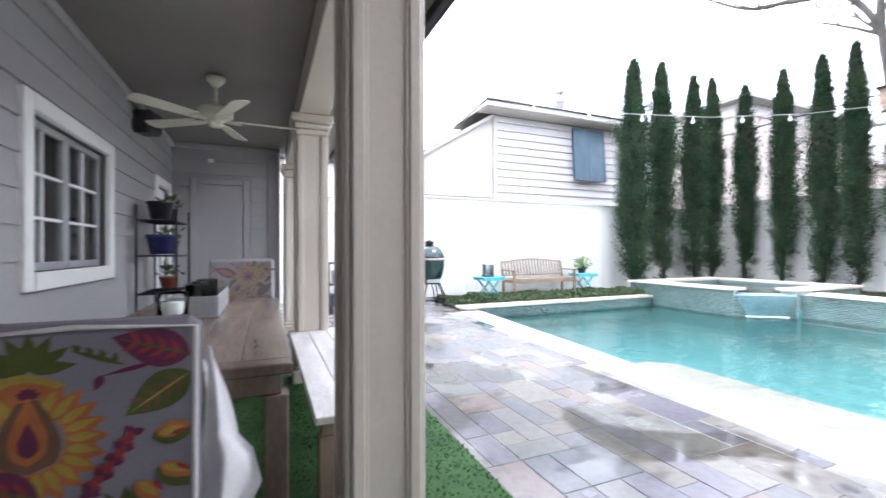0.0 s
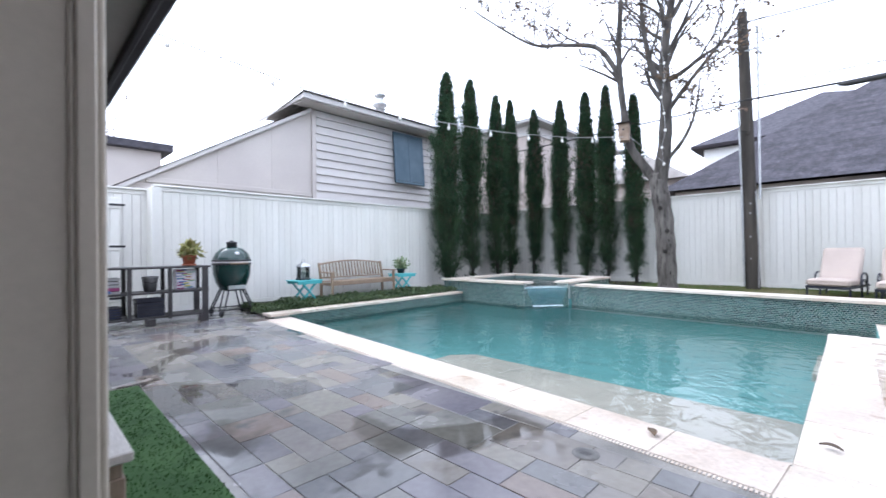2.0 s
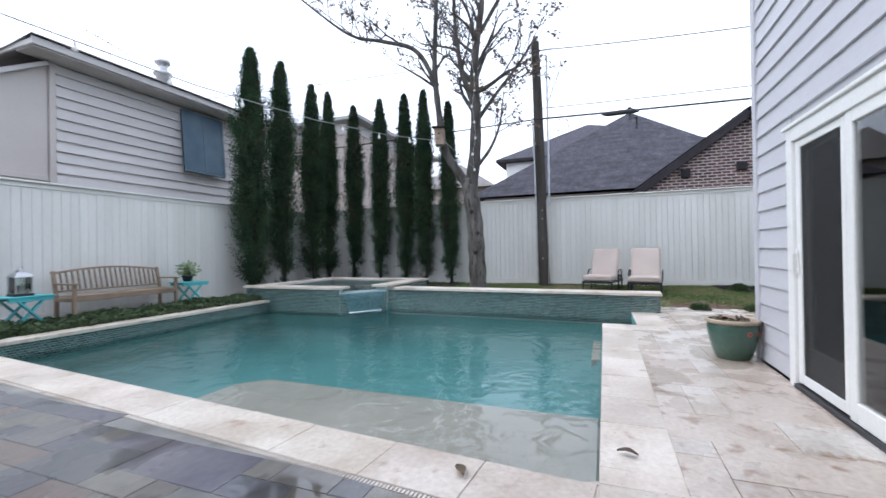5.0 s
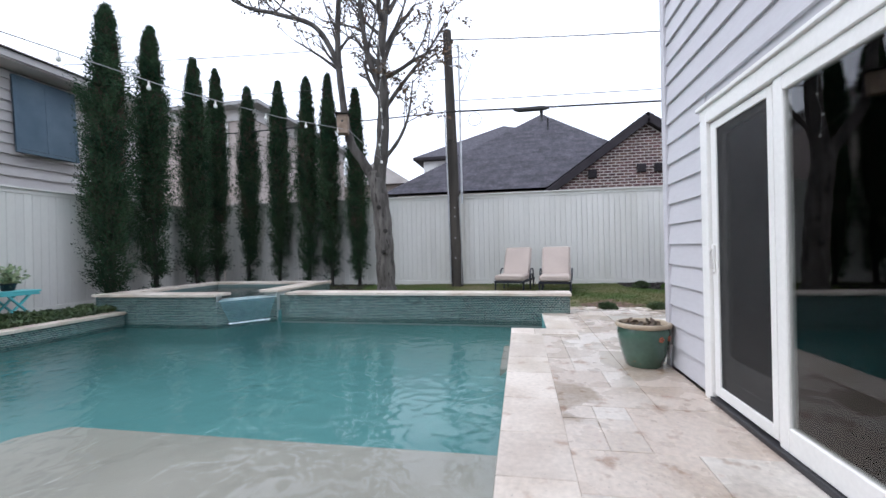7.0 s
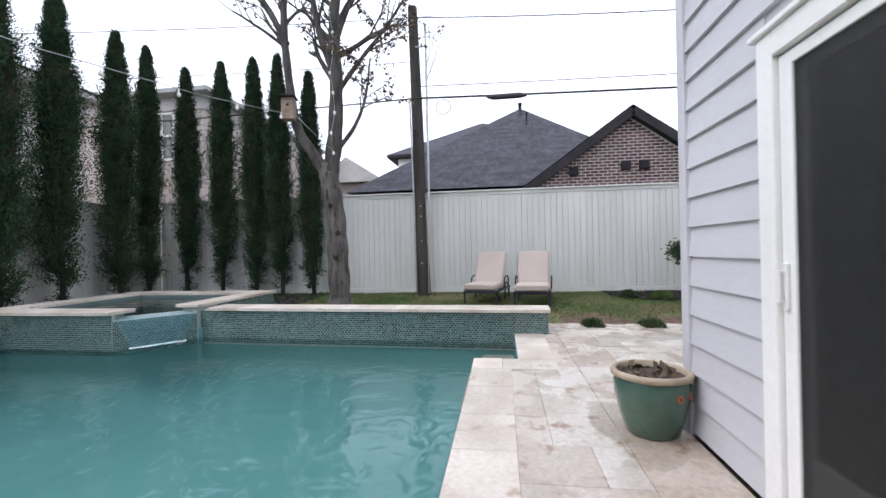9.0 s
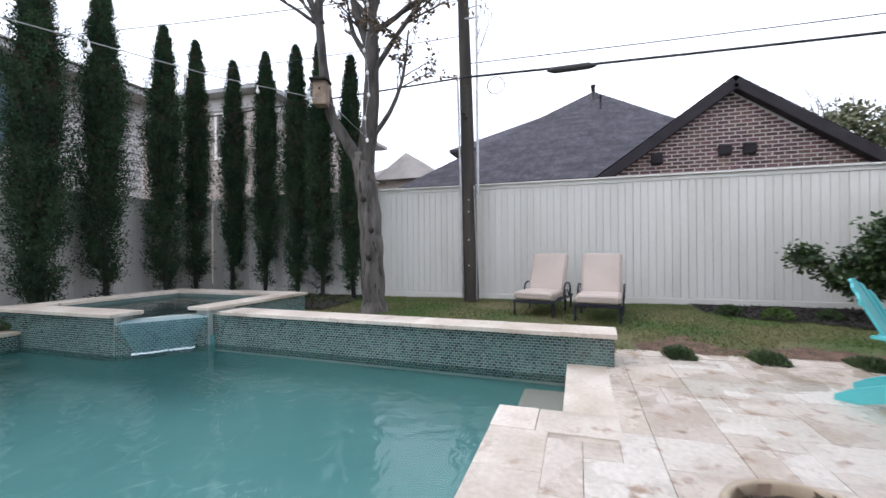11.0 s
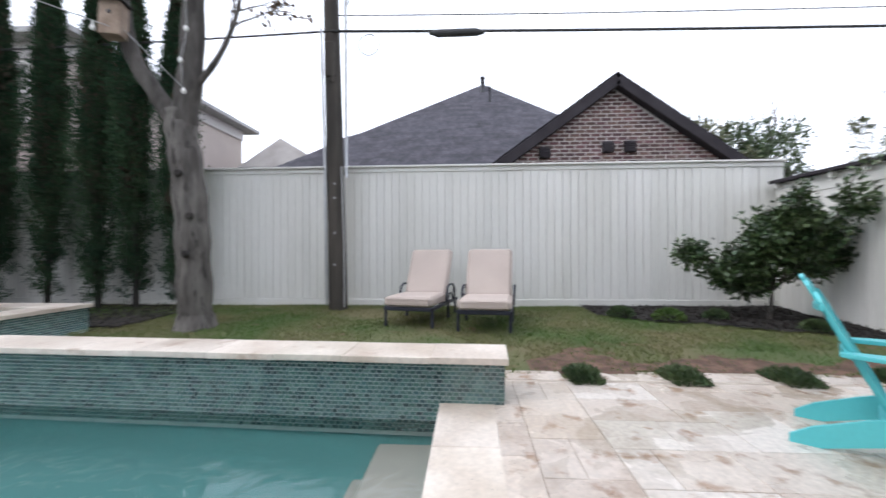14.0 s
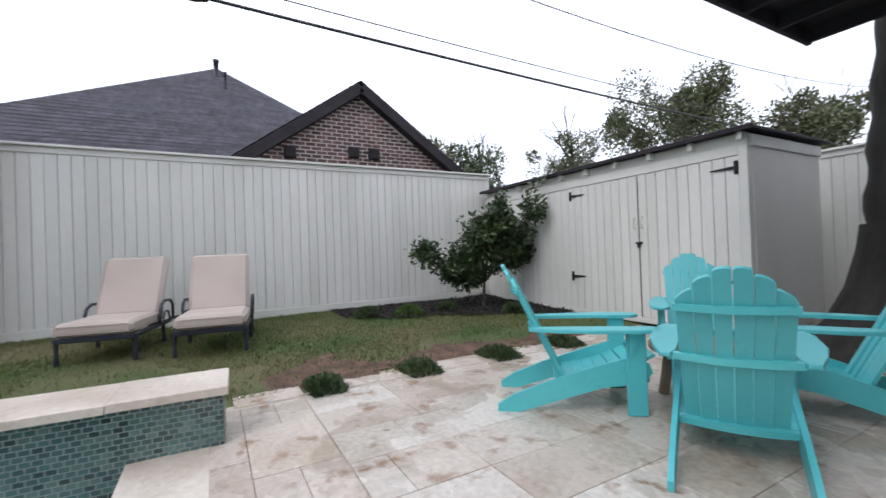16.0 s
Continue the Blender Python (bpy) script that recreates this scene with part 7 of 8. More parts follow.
def side_table(m):
    """Small folding slatted table on crossed legs."""
    th = thing("side_table", m, "small turquoise slatted folding side table", "table", "turquoise side tables")
    for k in range(6):
        g = Geo()
        y = -0.25 + k * 0.085
        g.box(-0.31, y, 0.472, 0.31, y + 0.080, 0.498, 0.005)
        part("top_slat", g, M_TURQ, th)
    for s in (-1, 1):
        g = Geo()
        g.box(-0.29, s * 0.215 - 0.02, 0.415, 0.29, s * 0.215 + 0.02, 0.4715, 0.004)
        part("top_rail", g, M_TURQ, th)
        for d in (-1, 1):
            g = Geo()
            g.bar((d * 0.21, s * (0.215 if d > 0 else 0.180), 0.0), (-d * 0.19, s * (0.215 if d > 0 else 0.180), 0.45), 0.030, 0.055, 0.004, (0, 1, 0))
            part("leg", g, M_TURQ, th)
    for d in (-1, 1):
        g = Geo()
        g.box(d * 0.185 - 0.02, -0.21, 0.055, d * 0.185 + 0.02, 0.21, 0.105, 0.004)
        part("stretcher", g, M_TURQ, th)
    return th


T1 = side_table(pose(5.62, 9.02, 0.06, 0, 0, 4))
copy_thing(T1, pose(8.66, 9.25, 0.06, 0, 0, -5))
ln = thing("lantern", pose(5.60, 9.03, 0.556), "grey metal lantern with glass sides on the side table", "lantern")
g = Geo()
g.box(-0.12, -0.12, 0, 0.12, 0.12, 0.04, 0.006)
part("base", g, M_DARK, ln)
g = Geo()
for sx in (-1, 1):
    for sy in (-1, 1):
        g.box(sx * 0.10 - 0.008, sy * 0.10 - 0.008, 0.04, sx * 0.10 + 0.008, sy * 0.10 + 0.008, 0.30, 0.002)
part("posts", g, M_GALV, ln)
g = Geo()
for k in range(4):
    g.box(-0.09, -0.101, 0.045, 0.09, -0.099, 0.295, 0.0005, pose(0, 0, 0, 0, 0, 90 * k))
pn = part("glass", g, M_GLASS, ln)
pn.visible_shadow = False
g = Geo()
g.lathe([(0.001, 0.29), (0.17, 0.295), (0.165, 0.31), (0.10, 0.36), (0.055, 0.375), (0.05, 0.40), (0.001, 0.41)], 4, pose(0, 0, 0, 0, 0, 45), False)
part("roof", g, M_GALV, ln)
g = Geo()
g.tube([(0.035 * math.cos(a), 0, 0.43 + 0.035 * math.sin(a)) for a in [2 * math.pi * k / 14 for k in range(15)]], 0.005, 6)
part("ring", g, M_GALV, ln)
g = Geo()
g.lathe([(0.001, 0.04), (0.04, 0.04), (0.04, 0.16), (0.001, 0.165)], 16)
part("candle", g, M_WHITE, ln)


def potted(name, label, m, r, h, material, leafmat, n, size, spread, tall, seed, saucer=True):
    th = thing(name, m, label, "plant")
    g = Geo()
    g.lathe([(0.001, 0.012), (r * 0.7, 0.012), (r * 0.92, h * 0.8), (r * 1.05, h * 0.81), (r * 1.05, h), (r * 0.9, h), (r * 0.88, h * 0.85), (0.001, h * 0.85)], 24)
    part("pot", g, material, th)
    if saucer:
        g = Geo()
        g.lathe([(0.001, 0.0), (r * 0.9, 0.0), (r * 1.05, 0.03), (r * 0.98, 0.03), (r * 0.85, 0.011), (0.001, 0.011)], 24)
        part("saucer", g, material, th)
    rng = random.Random(seed)
    out = []
    for _ in range(n):
        a, e = rng.uniform(0, 6.28), rng.uniform(0.2, 1.5)
        q = rng.uniform(0.1, 1.0)
        d = Vector((math.cos(a) * math.cos(e) * spread, math.sin(a) * math.cos(e) * spread, math.sin(e) * tall))
        out.append((Vector((0, 0, h * 0.85)) + d * q, (d.x, d.y, d.z + 0.05)))
    part("foliage", leaves(out, size, seed, aspect=2.4), leafmat, th)
    return th


M_YELLOWLEAF = surface("yellow_green_leaves", (0.20, 0.20, 0.06), (0.30, 0.27, 0.11), 5, 0.6, 0.0, 20, island=0.35)
M_PALELEAF = surface("pale_green_leaves", (0.16, 0.24, 0.11), (0.34, 0.40, 0.24), 6, 0.6, 0.0, 20, island=0.3)
potted("potted_plant", "leafy pale green plant on the side table", pose(8.62, 9.26, 0.556), 0.12, 0.14, M_DARK, M_PALELEAF, 420, 0.09, 0.26, 0.30, 5, False)
potted("potted_plant", "yellow-green plant in a terracotta pot on the cart", pose(3.22, 8.55, 0.962), 0.115, 0.19, M_TERRA, M_YELLOWLEAF, 260, 0.13, 0.20, 0.22, 6)

# ceramic egg grill on its stand
eg = thing("kamado_grill", pose(4.02, 8.82, 0), "dark green ceramic egg-shaped grill on a wheeled stand", "grill")
g = Geo()
g.lathe([(0.10, 0.46), (0.17, 0.465), (0.225, 0.50), (0.285, 0.62), (0.325, 0.78), (0.335, 0.90), (0.33, 0.985)], 44)
part("base_shell", g, M_EGG, eg)
g = Geo()
g.lathe([(0.333, 1.03), (0.325, 1.08), (0.28, 1.18), (0.20, 1.255), (0.12, 1.285), (0.085, 1.288)], 44)
part("dome", g, M_EGG, eg)
g = Geo()
g.lathe([(0.332, 0.955), (0.345, 0.957), (0.345, 0.988), (0.332, 0.990)], 44)
g.lathe([(0.334, 1.018), (0.347, 1.020), (0.347, 1.050), (0.334, 1.052)], 44)
part("steel_band", g, M_DARK, eg, "dark steel bands")
g = Geo()
g.lathe([(0.332, 0.9905), (0.340, 0.992), (0.340, 1.016), (0.332, 1.0175)], 44)
part("gasket", g, M_WHITE, eg, "white felt gasket")
g = Geo()
g.lathe([(0.085, 1.285), (0.09, 1.29), (0.09, 1.355), (0.10, 1.36), (0.10, 1.385), (0.04, 1.395), (0.03, 1.415), (0.001, 1.42)], 24)
part("vent_cap", g, M_DARK, eg)
g = Geo()
g.box(-0.17, -0.395, 0.965, 0.17, -0.365, 0.995, 0.01)
g.bar((-0.14, -0.33, 0.985), (-0.14, -0.37, 0.98), 0.02, 0.02, 0.003)
g.bar((0.14, -0.33, 0.985), (0.14, -0.37, 0.98), 0.02, 0.02, 0.003)
part("handle", g, M_TEAK, eg, "wooden lid handle")
g = Geo()
g.box(-0.15, -0.262, 0.49, 0.15, -0.222, 0.565, 0.006)
part("draft_door", g, M_GALV, eg, "steel draft door")
g = Geo()
g.lathe([(0.04, 0.0), (0.035, 0.01), (0.001, 0.013)], 16, Matrix.Translation((0, -0.285, 1.17)) @ pose(0, 0, 0, 55, 0, 0))
part("thermometer", g, M_GALV, eg, "round steel thermometer")
for k in range(4):
    a = math.radians(45 + 90 * k)
    c, s = math.cos(a), math.sin(a)
    g = Geo()
    for o in (-0.045, 0.045):
        g.tube([(0.20 * c - o * s, 0.20 * s + o * c, 0.50), (0.235 * c - o * s, 0.235 * s + o * c, 0.44), (0.40 * c - o * s, 0.40 * s + o * c, 0.10)], 0.014, 8)
    part("stand_leg", g, M_DARK, eg)
    g = Geo()
    g.lathe([(0.02, -0.022), (0.05, -0.020), (0.055, 0), (0.05, 0.020), (0.02, 0.022)], 18, Matrix.Translation((0.40 * c, 0.40 * s, 0.055)) @ pose(0, 0, 0, 90, 0, 45 + 90 * k))
    g.tube([(0.40 * c, 0.40 * s, 0.055), (0.40 * c, 0.40 * s, 0.12)], 0.016, 8)
    part("caster", g, M_DARK, eg)
for z, r in ((0.115, 0.39), (0.47, 0.23)):
    g = Geo()
    g.tube([(r * math.cos(a), r * math.sin(a), z) for a in [math.pi / 4 + math.pi / 2 * k for k in range(5)]], 0.012, 8)
    part("stand_ring", g, M_DARK, eg)

# outdoor cart
ct = thing("outdoor_cart", pose(2.62, 8.62, 0), "dark open wooden cart with shelves by the gate", "cart")
CW, CD = 0.86, 0.25
M_CART = surface("dark_stained_wood", (0.022, 0.02, 0.022), (0.05, 0.045, 0.045), 4, 0.5, 0.2, 40, vary=0.1)
g = Geo()
g.box(-CW - 0.03, -CD - 0.03, 0.93, CW + 0.03, CD + 0.03, 0.962, 0.006)
part("top", g, M_CART, ct)
for x in (-0.82, -0.28, 0.27, 0.80):
    for y in (-CD, CD):
        g = Geo()
        wd = 0.045 if x == 0.80 else 0.028
        g.box(x - wd, y - 0.028, 0.10, x + wd, y + 0.028, 0.929, 0.005)
        part("post", g, M_CART, ct)
for z in (0.12, 0.52):
    g = Geo()
    g.box(-CW, -CD, z, CW, CD, z + 0.03, 0.005)
    part("shelf", g, M_CART, ct)
for x in (-0.80, 0.0, 0.78):
    g = Geo()
    g.box(x - 0.07, -CD - 0.02, 0.0, x + 0.07, -CD + 0.10, 0.119, 0.01)
    part("foot", g, M_CART, ct)


def on_cart(x, y, z):
    return pose(2.62 + x, 8.62 + y, z)


bk = thing("metal_bucket", on_cart(0.03, -0.05, 0.551), "dark galvanised bucket on the cart", "bucket")
g = Geo()
g.lathe([(0.001, 0.0), (0.085, 0.0), (0.115, 0.24), (0.122, 0.245), (0.115, 0.25), (0.108, 0.24), (0.08, 0.01), (0.001, 0.01)], 24)
part("body", g, M_GALV, bk)
g = Geo()
g.tube([(-0.115, 0, 0.235), (-0.09, -0.08, 0.17), (0, -0.125, 0.14), (0.09, -0.08, 0.17), (0.115, 0, 0.235)], 0.004, 5)
part("handle", g, M_DARK, bk)
cols = [surface("print_%s" % nme, c, tuple(v * 1.2 for v in c), 25, 0.5, 0.0, 40) for nme, c in (("white", (0.6, 0.58, 0.6)), ("purple", (0.25, 0.05, 0.14)), ("blue", (0.06, 0.12, 0.3)), ("green", (0.10, 0.28, 0.2)), ("yellow", (0.5, 0.4, 0.1)))]
bx_ = thing("printed_bag", on_cart(0.53, -0.08, 0.551), "printed charcoal bag in many colours on the cart", "bag")
g = Geo()
g.box(-0.17, -0.07, 0, 0.17, 0.07, 0.36, 0.03)
part("bag", g, cols[0], bx_)
rng = random.Random(14)
for k in range(26):
    g = Geo()
    z, x = 0.02 + 0.0125 * k, rng.uniform(-0.16, 0.03)
    g.box(x, -0.074, z, x + rng.uniform(0.07, 0.13), -0.0705 - 0.0001 * k, z + rng.uniform(0.012, 0.03), 0.001)
    part("print", g, cols[1 + k % 4], bx_)
for x, z, w, h, mt, lb in ((-0.55, 0.551, 0.34, 0.26, M_GREYCABLE, "grey slatted crate on the cart"), (-0.56, 0.151, 0.40, 0.20, M_NAVY, "dark blue bin on the lower shelf"), (0.02, 0.151, 0.38, 0.30, M_NAVY, "dark stacked trays on the lower shelf")):
    cr = thing("crate", on_cart(x, -0.02, z), lb, "crate")
    for k in range(5):
        g = Geo()
        zz = h * k / 5
        g.box(-w / 2, -0.16, zz, w / 2, -0.145, zz + h / 5 - 0.012, 0.003)
        g.box(-w / 2, 0.145, zz, w / 2, 0.16, zz + h / 5 - 0.012, 0.003)
        g.box(-w / 2, -0.144, zz, -w / 2 + 0.014, 0.144, zz + h / 5 - 0.012, 0.003)
        g.box(w / 2 - 0.014, -0.144, zz, w / 2, 0.144, zz + h / 5 - 0.012, 0.003)
        part("slat", g, mt, cr)
    g = Geo()
    g.box(-w / 2 + 0.015, -0.143, 0.0, w / 2 - 0.015, 0.143, h * 0.8, 0.02)
    part("contents", g, M_DARK if h > 0.21 else M_BLUEPLASTIC, cr)
    if mt is M_GREYCABLE:
        for k, (z0, c) in enumerate(((0.012, 2), (0.05, 1))):
            part("folded_bag", Geo().box(-0.15 + 0.10 * k, -0.176, z0, 0.05 + 0.11 * k, -0.161, z0 + 0.05, 0.006), cols[c], cr, "coloured folded bag")

# braced gate in the side fence
gt = thing("side_gate", pose(1.95, 10.10, 0.03), "cream board gate with Z brace, closed", "gate")
for k in range(7):
    g = Geo()
    g.box(-0.52 + k * 0.149, -0.012, 0.02, -0.52 + (k + 1) * 0.149 - 0.006, 0.012, 2.20, 0.004)
    part("board", g, M_FENCE, gt)
for z in (0.25, 1.22, 2.0):
    part("rail", Geo().box(-0.52, -0.035, z, 0.52, -0.013, z + 0.11, 0.005), M_FENCECAP, gt)
g = Geo()
g.bar((-0.48, -0.026, 1.20), (0.48, -0.026, 0.36), 0.022, 0.11, 0.005, (0, 1, 0))
part("brace", g, M_FENCECAP, gt)
for z in (0.30, 1.27, 2.05):
    g = Geo()
    g.box(0.36, -0.042, z, 0.60, -0.0355, z + 0.04, 0.003)
    part("hinge", g, M_DARK, gt, "black hinge")

# scupper in the patio: a round deck drain
g = Geo()
g.lathe([(0.001, 0.004), (0.040, 0.004), (0.044, 0.007), (0.070, 0.007), (0.078, 0.002)], 28, pose(3.365, 1.347, 0.0))
M_DRAIN = surface("dull_drain_metal", (0.10, 0.10, 0.10), (0.17, 0.165, 0.155), 9, 0.65, 0.2, 60)
dd_ = solid("deck_drain", g, M_DRAIN, "round metal drain cover set in the bluestone", "drain")
# slots are thin black bars, painted for the shade in openings
for k in range(5):
    part("slot", Geo().box(3.365 - 0.030 + abs(k - 2) * 0.006, 1.323 + k * 0.012 - 0.003, 0.0035, 3.365 + 0.030 - abs(k - 2) * 0.006, 1.323 + k * 0.012 + 0.003, 0.0052, 0.0005), M_DARK, dd_)
g = Geo()
g.lathe([(0.001, 0.004), (0.05, 0.004), (0.06, 0.008), (0.075, 0.006), (0.08, 0.0)], 24, pose(4.9, 3.6, -0.30))
solid("shelf_drain", g, M_TRIM, "round white drain fitting under the water", "drain")


# ---- things under the porch ----
M_PATTERN = bpy.data.materials.new("shaded_print_fabric")
M_PATTERN.use_nodes = True
n_, l_ = M_PATTERN.node_tree.nodes, M_PATTERN.node_tree.links
bs_ = n_["Principled BSDF"]
bs_.inputs["Roughness"].default_value = 0.9
tc_ = n_.new("ShaderNodeTexCoord")
base_ = n_.new("ShaderNodeTexNoise")
base_.inputs["Scale"].default_value = 120
l_.new(tc_.outputs["Object"], base_.inputs["Vector"])
rp_ = n_.new("ShaderNodeValToRGB")
# near chair's lavender cloth, darkened here for the porch shade
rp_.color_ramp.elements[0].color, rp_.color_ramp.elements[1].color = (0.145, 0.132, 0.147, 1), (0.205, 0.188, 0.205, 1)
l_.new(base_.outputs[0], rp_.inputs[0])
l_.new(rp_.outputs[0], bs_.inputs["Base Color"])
# inks scaled down for the same shade
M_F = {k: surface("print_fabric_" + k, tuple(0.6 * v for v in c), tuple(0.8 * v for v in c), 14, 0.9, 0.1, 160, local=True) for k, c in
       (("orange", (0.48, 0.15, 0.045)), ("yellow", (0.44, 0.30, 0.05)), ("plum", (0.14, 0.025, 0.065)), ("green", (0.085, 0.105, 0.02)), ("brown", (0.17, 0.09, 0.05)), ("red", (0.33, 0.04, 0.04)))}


def petal(cx, cz, ang, length, width, n=8, tip=0.75):
    """Outline of a pointed petal or leaf."""
    pts = []
    for s in (1, -1):
        for k in range(n + 1):
            t = k / n if s > 0 else 1 - k / n
            w = width * (math.sin(math.pi * t ** tip)) * s
            if (k == 0 and s < 0) or (k == n and s < 0):
                continue
            u, v = t * length, w
            pts.append((cx + u * math.cos(ang) - v * math.sin(ang), cz + u * math.sin(ang) + v * math.cos(ang)))
    return pts


def flower(cx, cz, r, petals=7, start=0.0):
    out = []
    for k in range(petals):
        a = start + 2 * math.pi * k / petals
        out.append(petal(cx + 0.25 * r * math.cos(a), cz + 0.25 * r * math.sin(a), a, r * 0.8, r * 0.19))
    return out


def small(shapes, f, cx, cz):
    return [[(cx + (p[0] - cx) * f, cz + (p[1] - cz) * f) for p in s] for s in shapes]


def floral(parent, side, y, x0, x1, z0, z1, seed, inks=M_F):
    """A dense printed pattern of flowers, leaves, stems and berries on one face of the cloth."""
    rng = random.Random(seed)
    sets = {k: [] for k in M_F}
    taken = []

    def room(x, z, r):
        if x - r * 0.7 < x0 or x + r * 0.7 > x1 or z - r * 0.7 < z0 or z + r * 0.7 > z1:
            return False
        if any((x - a) ** 2 + (z - b) ** 2 < (0.72 * (r + c)) ** 2 for a, b, c in taken):
            return False
        taken.append((x, z, r))
        return True
    for want, lo, hi, kind in ((2, 0.13, 0.15, "flower"), (8, 0.08, 0.10, "leaf"), (4, 0.06, 0.08, "flower"), (18, 0.04, 0.06, "leaf"), (6, 0.035, 0.05, "flower"), (24, 0.022, 0.032, "berry"), (60, 0.015, 0.024, "leaf")):
        got, tries = 0, 0
        while got < want and tries < 900:
            tries += 1
            x, z, r = rng.uniform(x0, x1), rng.uniform(z0, z1), rng.uniform(lo, hi)
            if not room(x, z, r):
                continue
            got += 1
            a = rng.uniform(0, 6.28)
            if kind == "flower":
                f = flower(x, z, r * 0.95, rng.choice((7, 8, 9)), a)
                sets["orange"] += f
                sets["yellow"] += small(flower(x, z, r * 0.95, len(f), a), 0.72, x, z)
                sets["red"] += small(f, 0.46, x, z)
                sets["plum"] += [petal(x - 0.22 * r, z, 0, 0.44 * r, 0.2 * r)]
                sets["green"] += [petal(x + 0.62 * r * math.cos(a + k), z + 0.62 * r * math.sin(a + k), a + k, 0.5 * r, 0.13 * r) for k in (0.35, 2.2, 4.4)]
            elif kind == "leaf":
                c1, c2 = rng.choice((("brown", "green"), ("plum", "green"), ("green", "yellow"), ("plum", "orange")))
                lf = petal(x - r * math.cos(a), z - r * math.sin(a), a, 2 * r, 0.42 * r)
                sets[c1].append(lf)
                sets[c2 if c2 != c1 else "brown"] += small([lf], 0.62, x, z)
                sets["plum"].append(petal(x - 1.5 * r * math.cos(a), z - 1.5 * r * math.sin(a), a + 0.3, 0.9 * r, 0.05 * r))
            else:
                for k in range(8):
                    sets["red" if k % 3 else "plum"].append(petal(x + 0.12 * r * k * math.cos(a) + 0.3 * r * math.cos(k * 2.4), z + 0.12 * r * k * math.sin(a) + 0.3 * r * math.sin(k * 2.4), k * 1.3, 0.5 * r, 0.2 * r))
    for i, k in enumerate(("brown", "plum", "orange", "green", "yellow", "red")):
        g = Geo()
        for sh in sets[k]:
            nn = len(sh)
            o = y - side * (0.0010 + 0.0006 * i)
            g.add([(p[0], o, p[1]) for p in sh], [tuple(range(nn)) if side > 0 else tuple(range(nn))[::-1]])
        part("print", g, inks[k], parent)["kind"] = "stuff"


def parsons_chair(m, label, h=1.02, cloth=M_PATTERN, inks=M_F):
    """High-backed dining chair in a loose printed cover; its back faces -y."""
    th = thing("dining_chair", m, label, "chair", "covered dining chairs")
    W = 0.255
    g = Geo()
    g.box(-W, -0.05, 0.02, W, 0.05, h, 0.025)
    back_ = part("backrest", g, cloth, th)
    g = Geo()
    g.tube([(-W + 0.01, -0.052, 0.05), (-W + 0.005, -0.052, h - 0.02), (0, -0.052, h - 0.008), (W - 0.005, -0.052, h - 0.02), (W - 0.01, -0.052, 0.05)], 0.007, 6)
    part("piping", g, M_GREYWOOD, back_, "pale piping")
    g = Geo()
    g.box(-W + 0.01, 0.051, 0.02, W - 0.01, 0.50, 0.48, 0.02)
    part("seat", g, cloth, th)
    for side, yy, seed in ((1, -0.05, 1), (-1, 0.05, 2)):
        if side > 0 and inks is M_F:
            big_print(back_, yy)
        else:
            floral(back_, side, yy, -W + 0.02, W - 0.02, 0.10 if side > 0 else 0.50, h - 0.03, seed, inks)
    return th


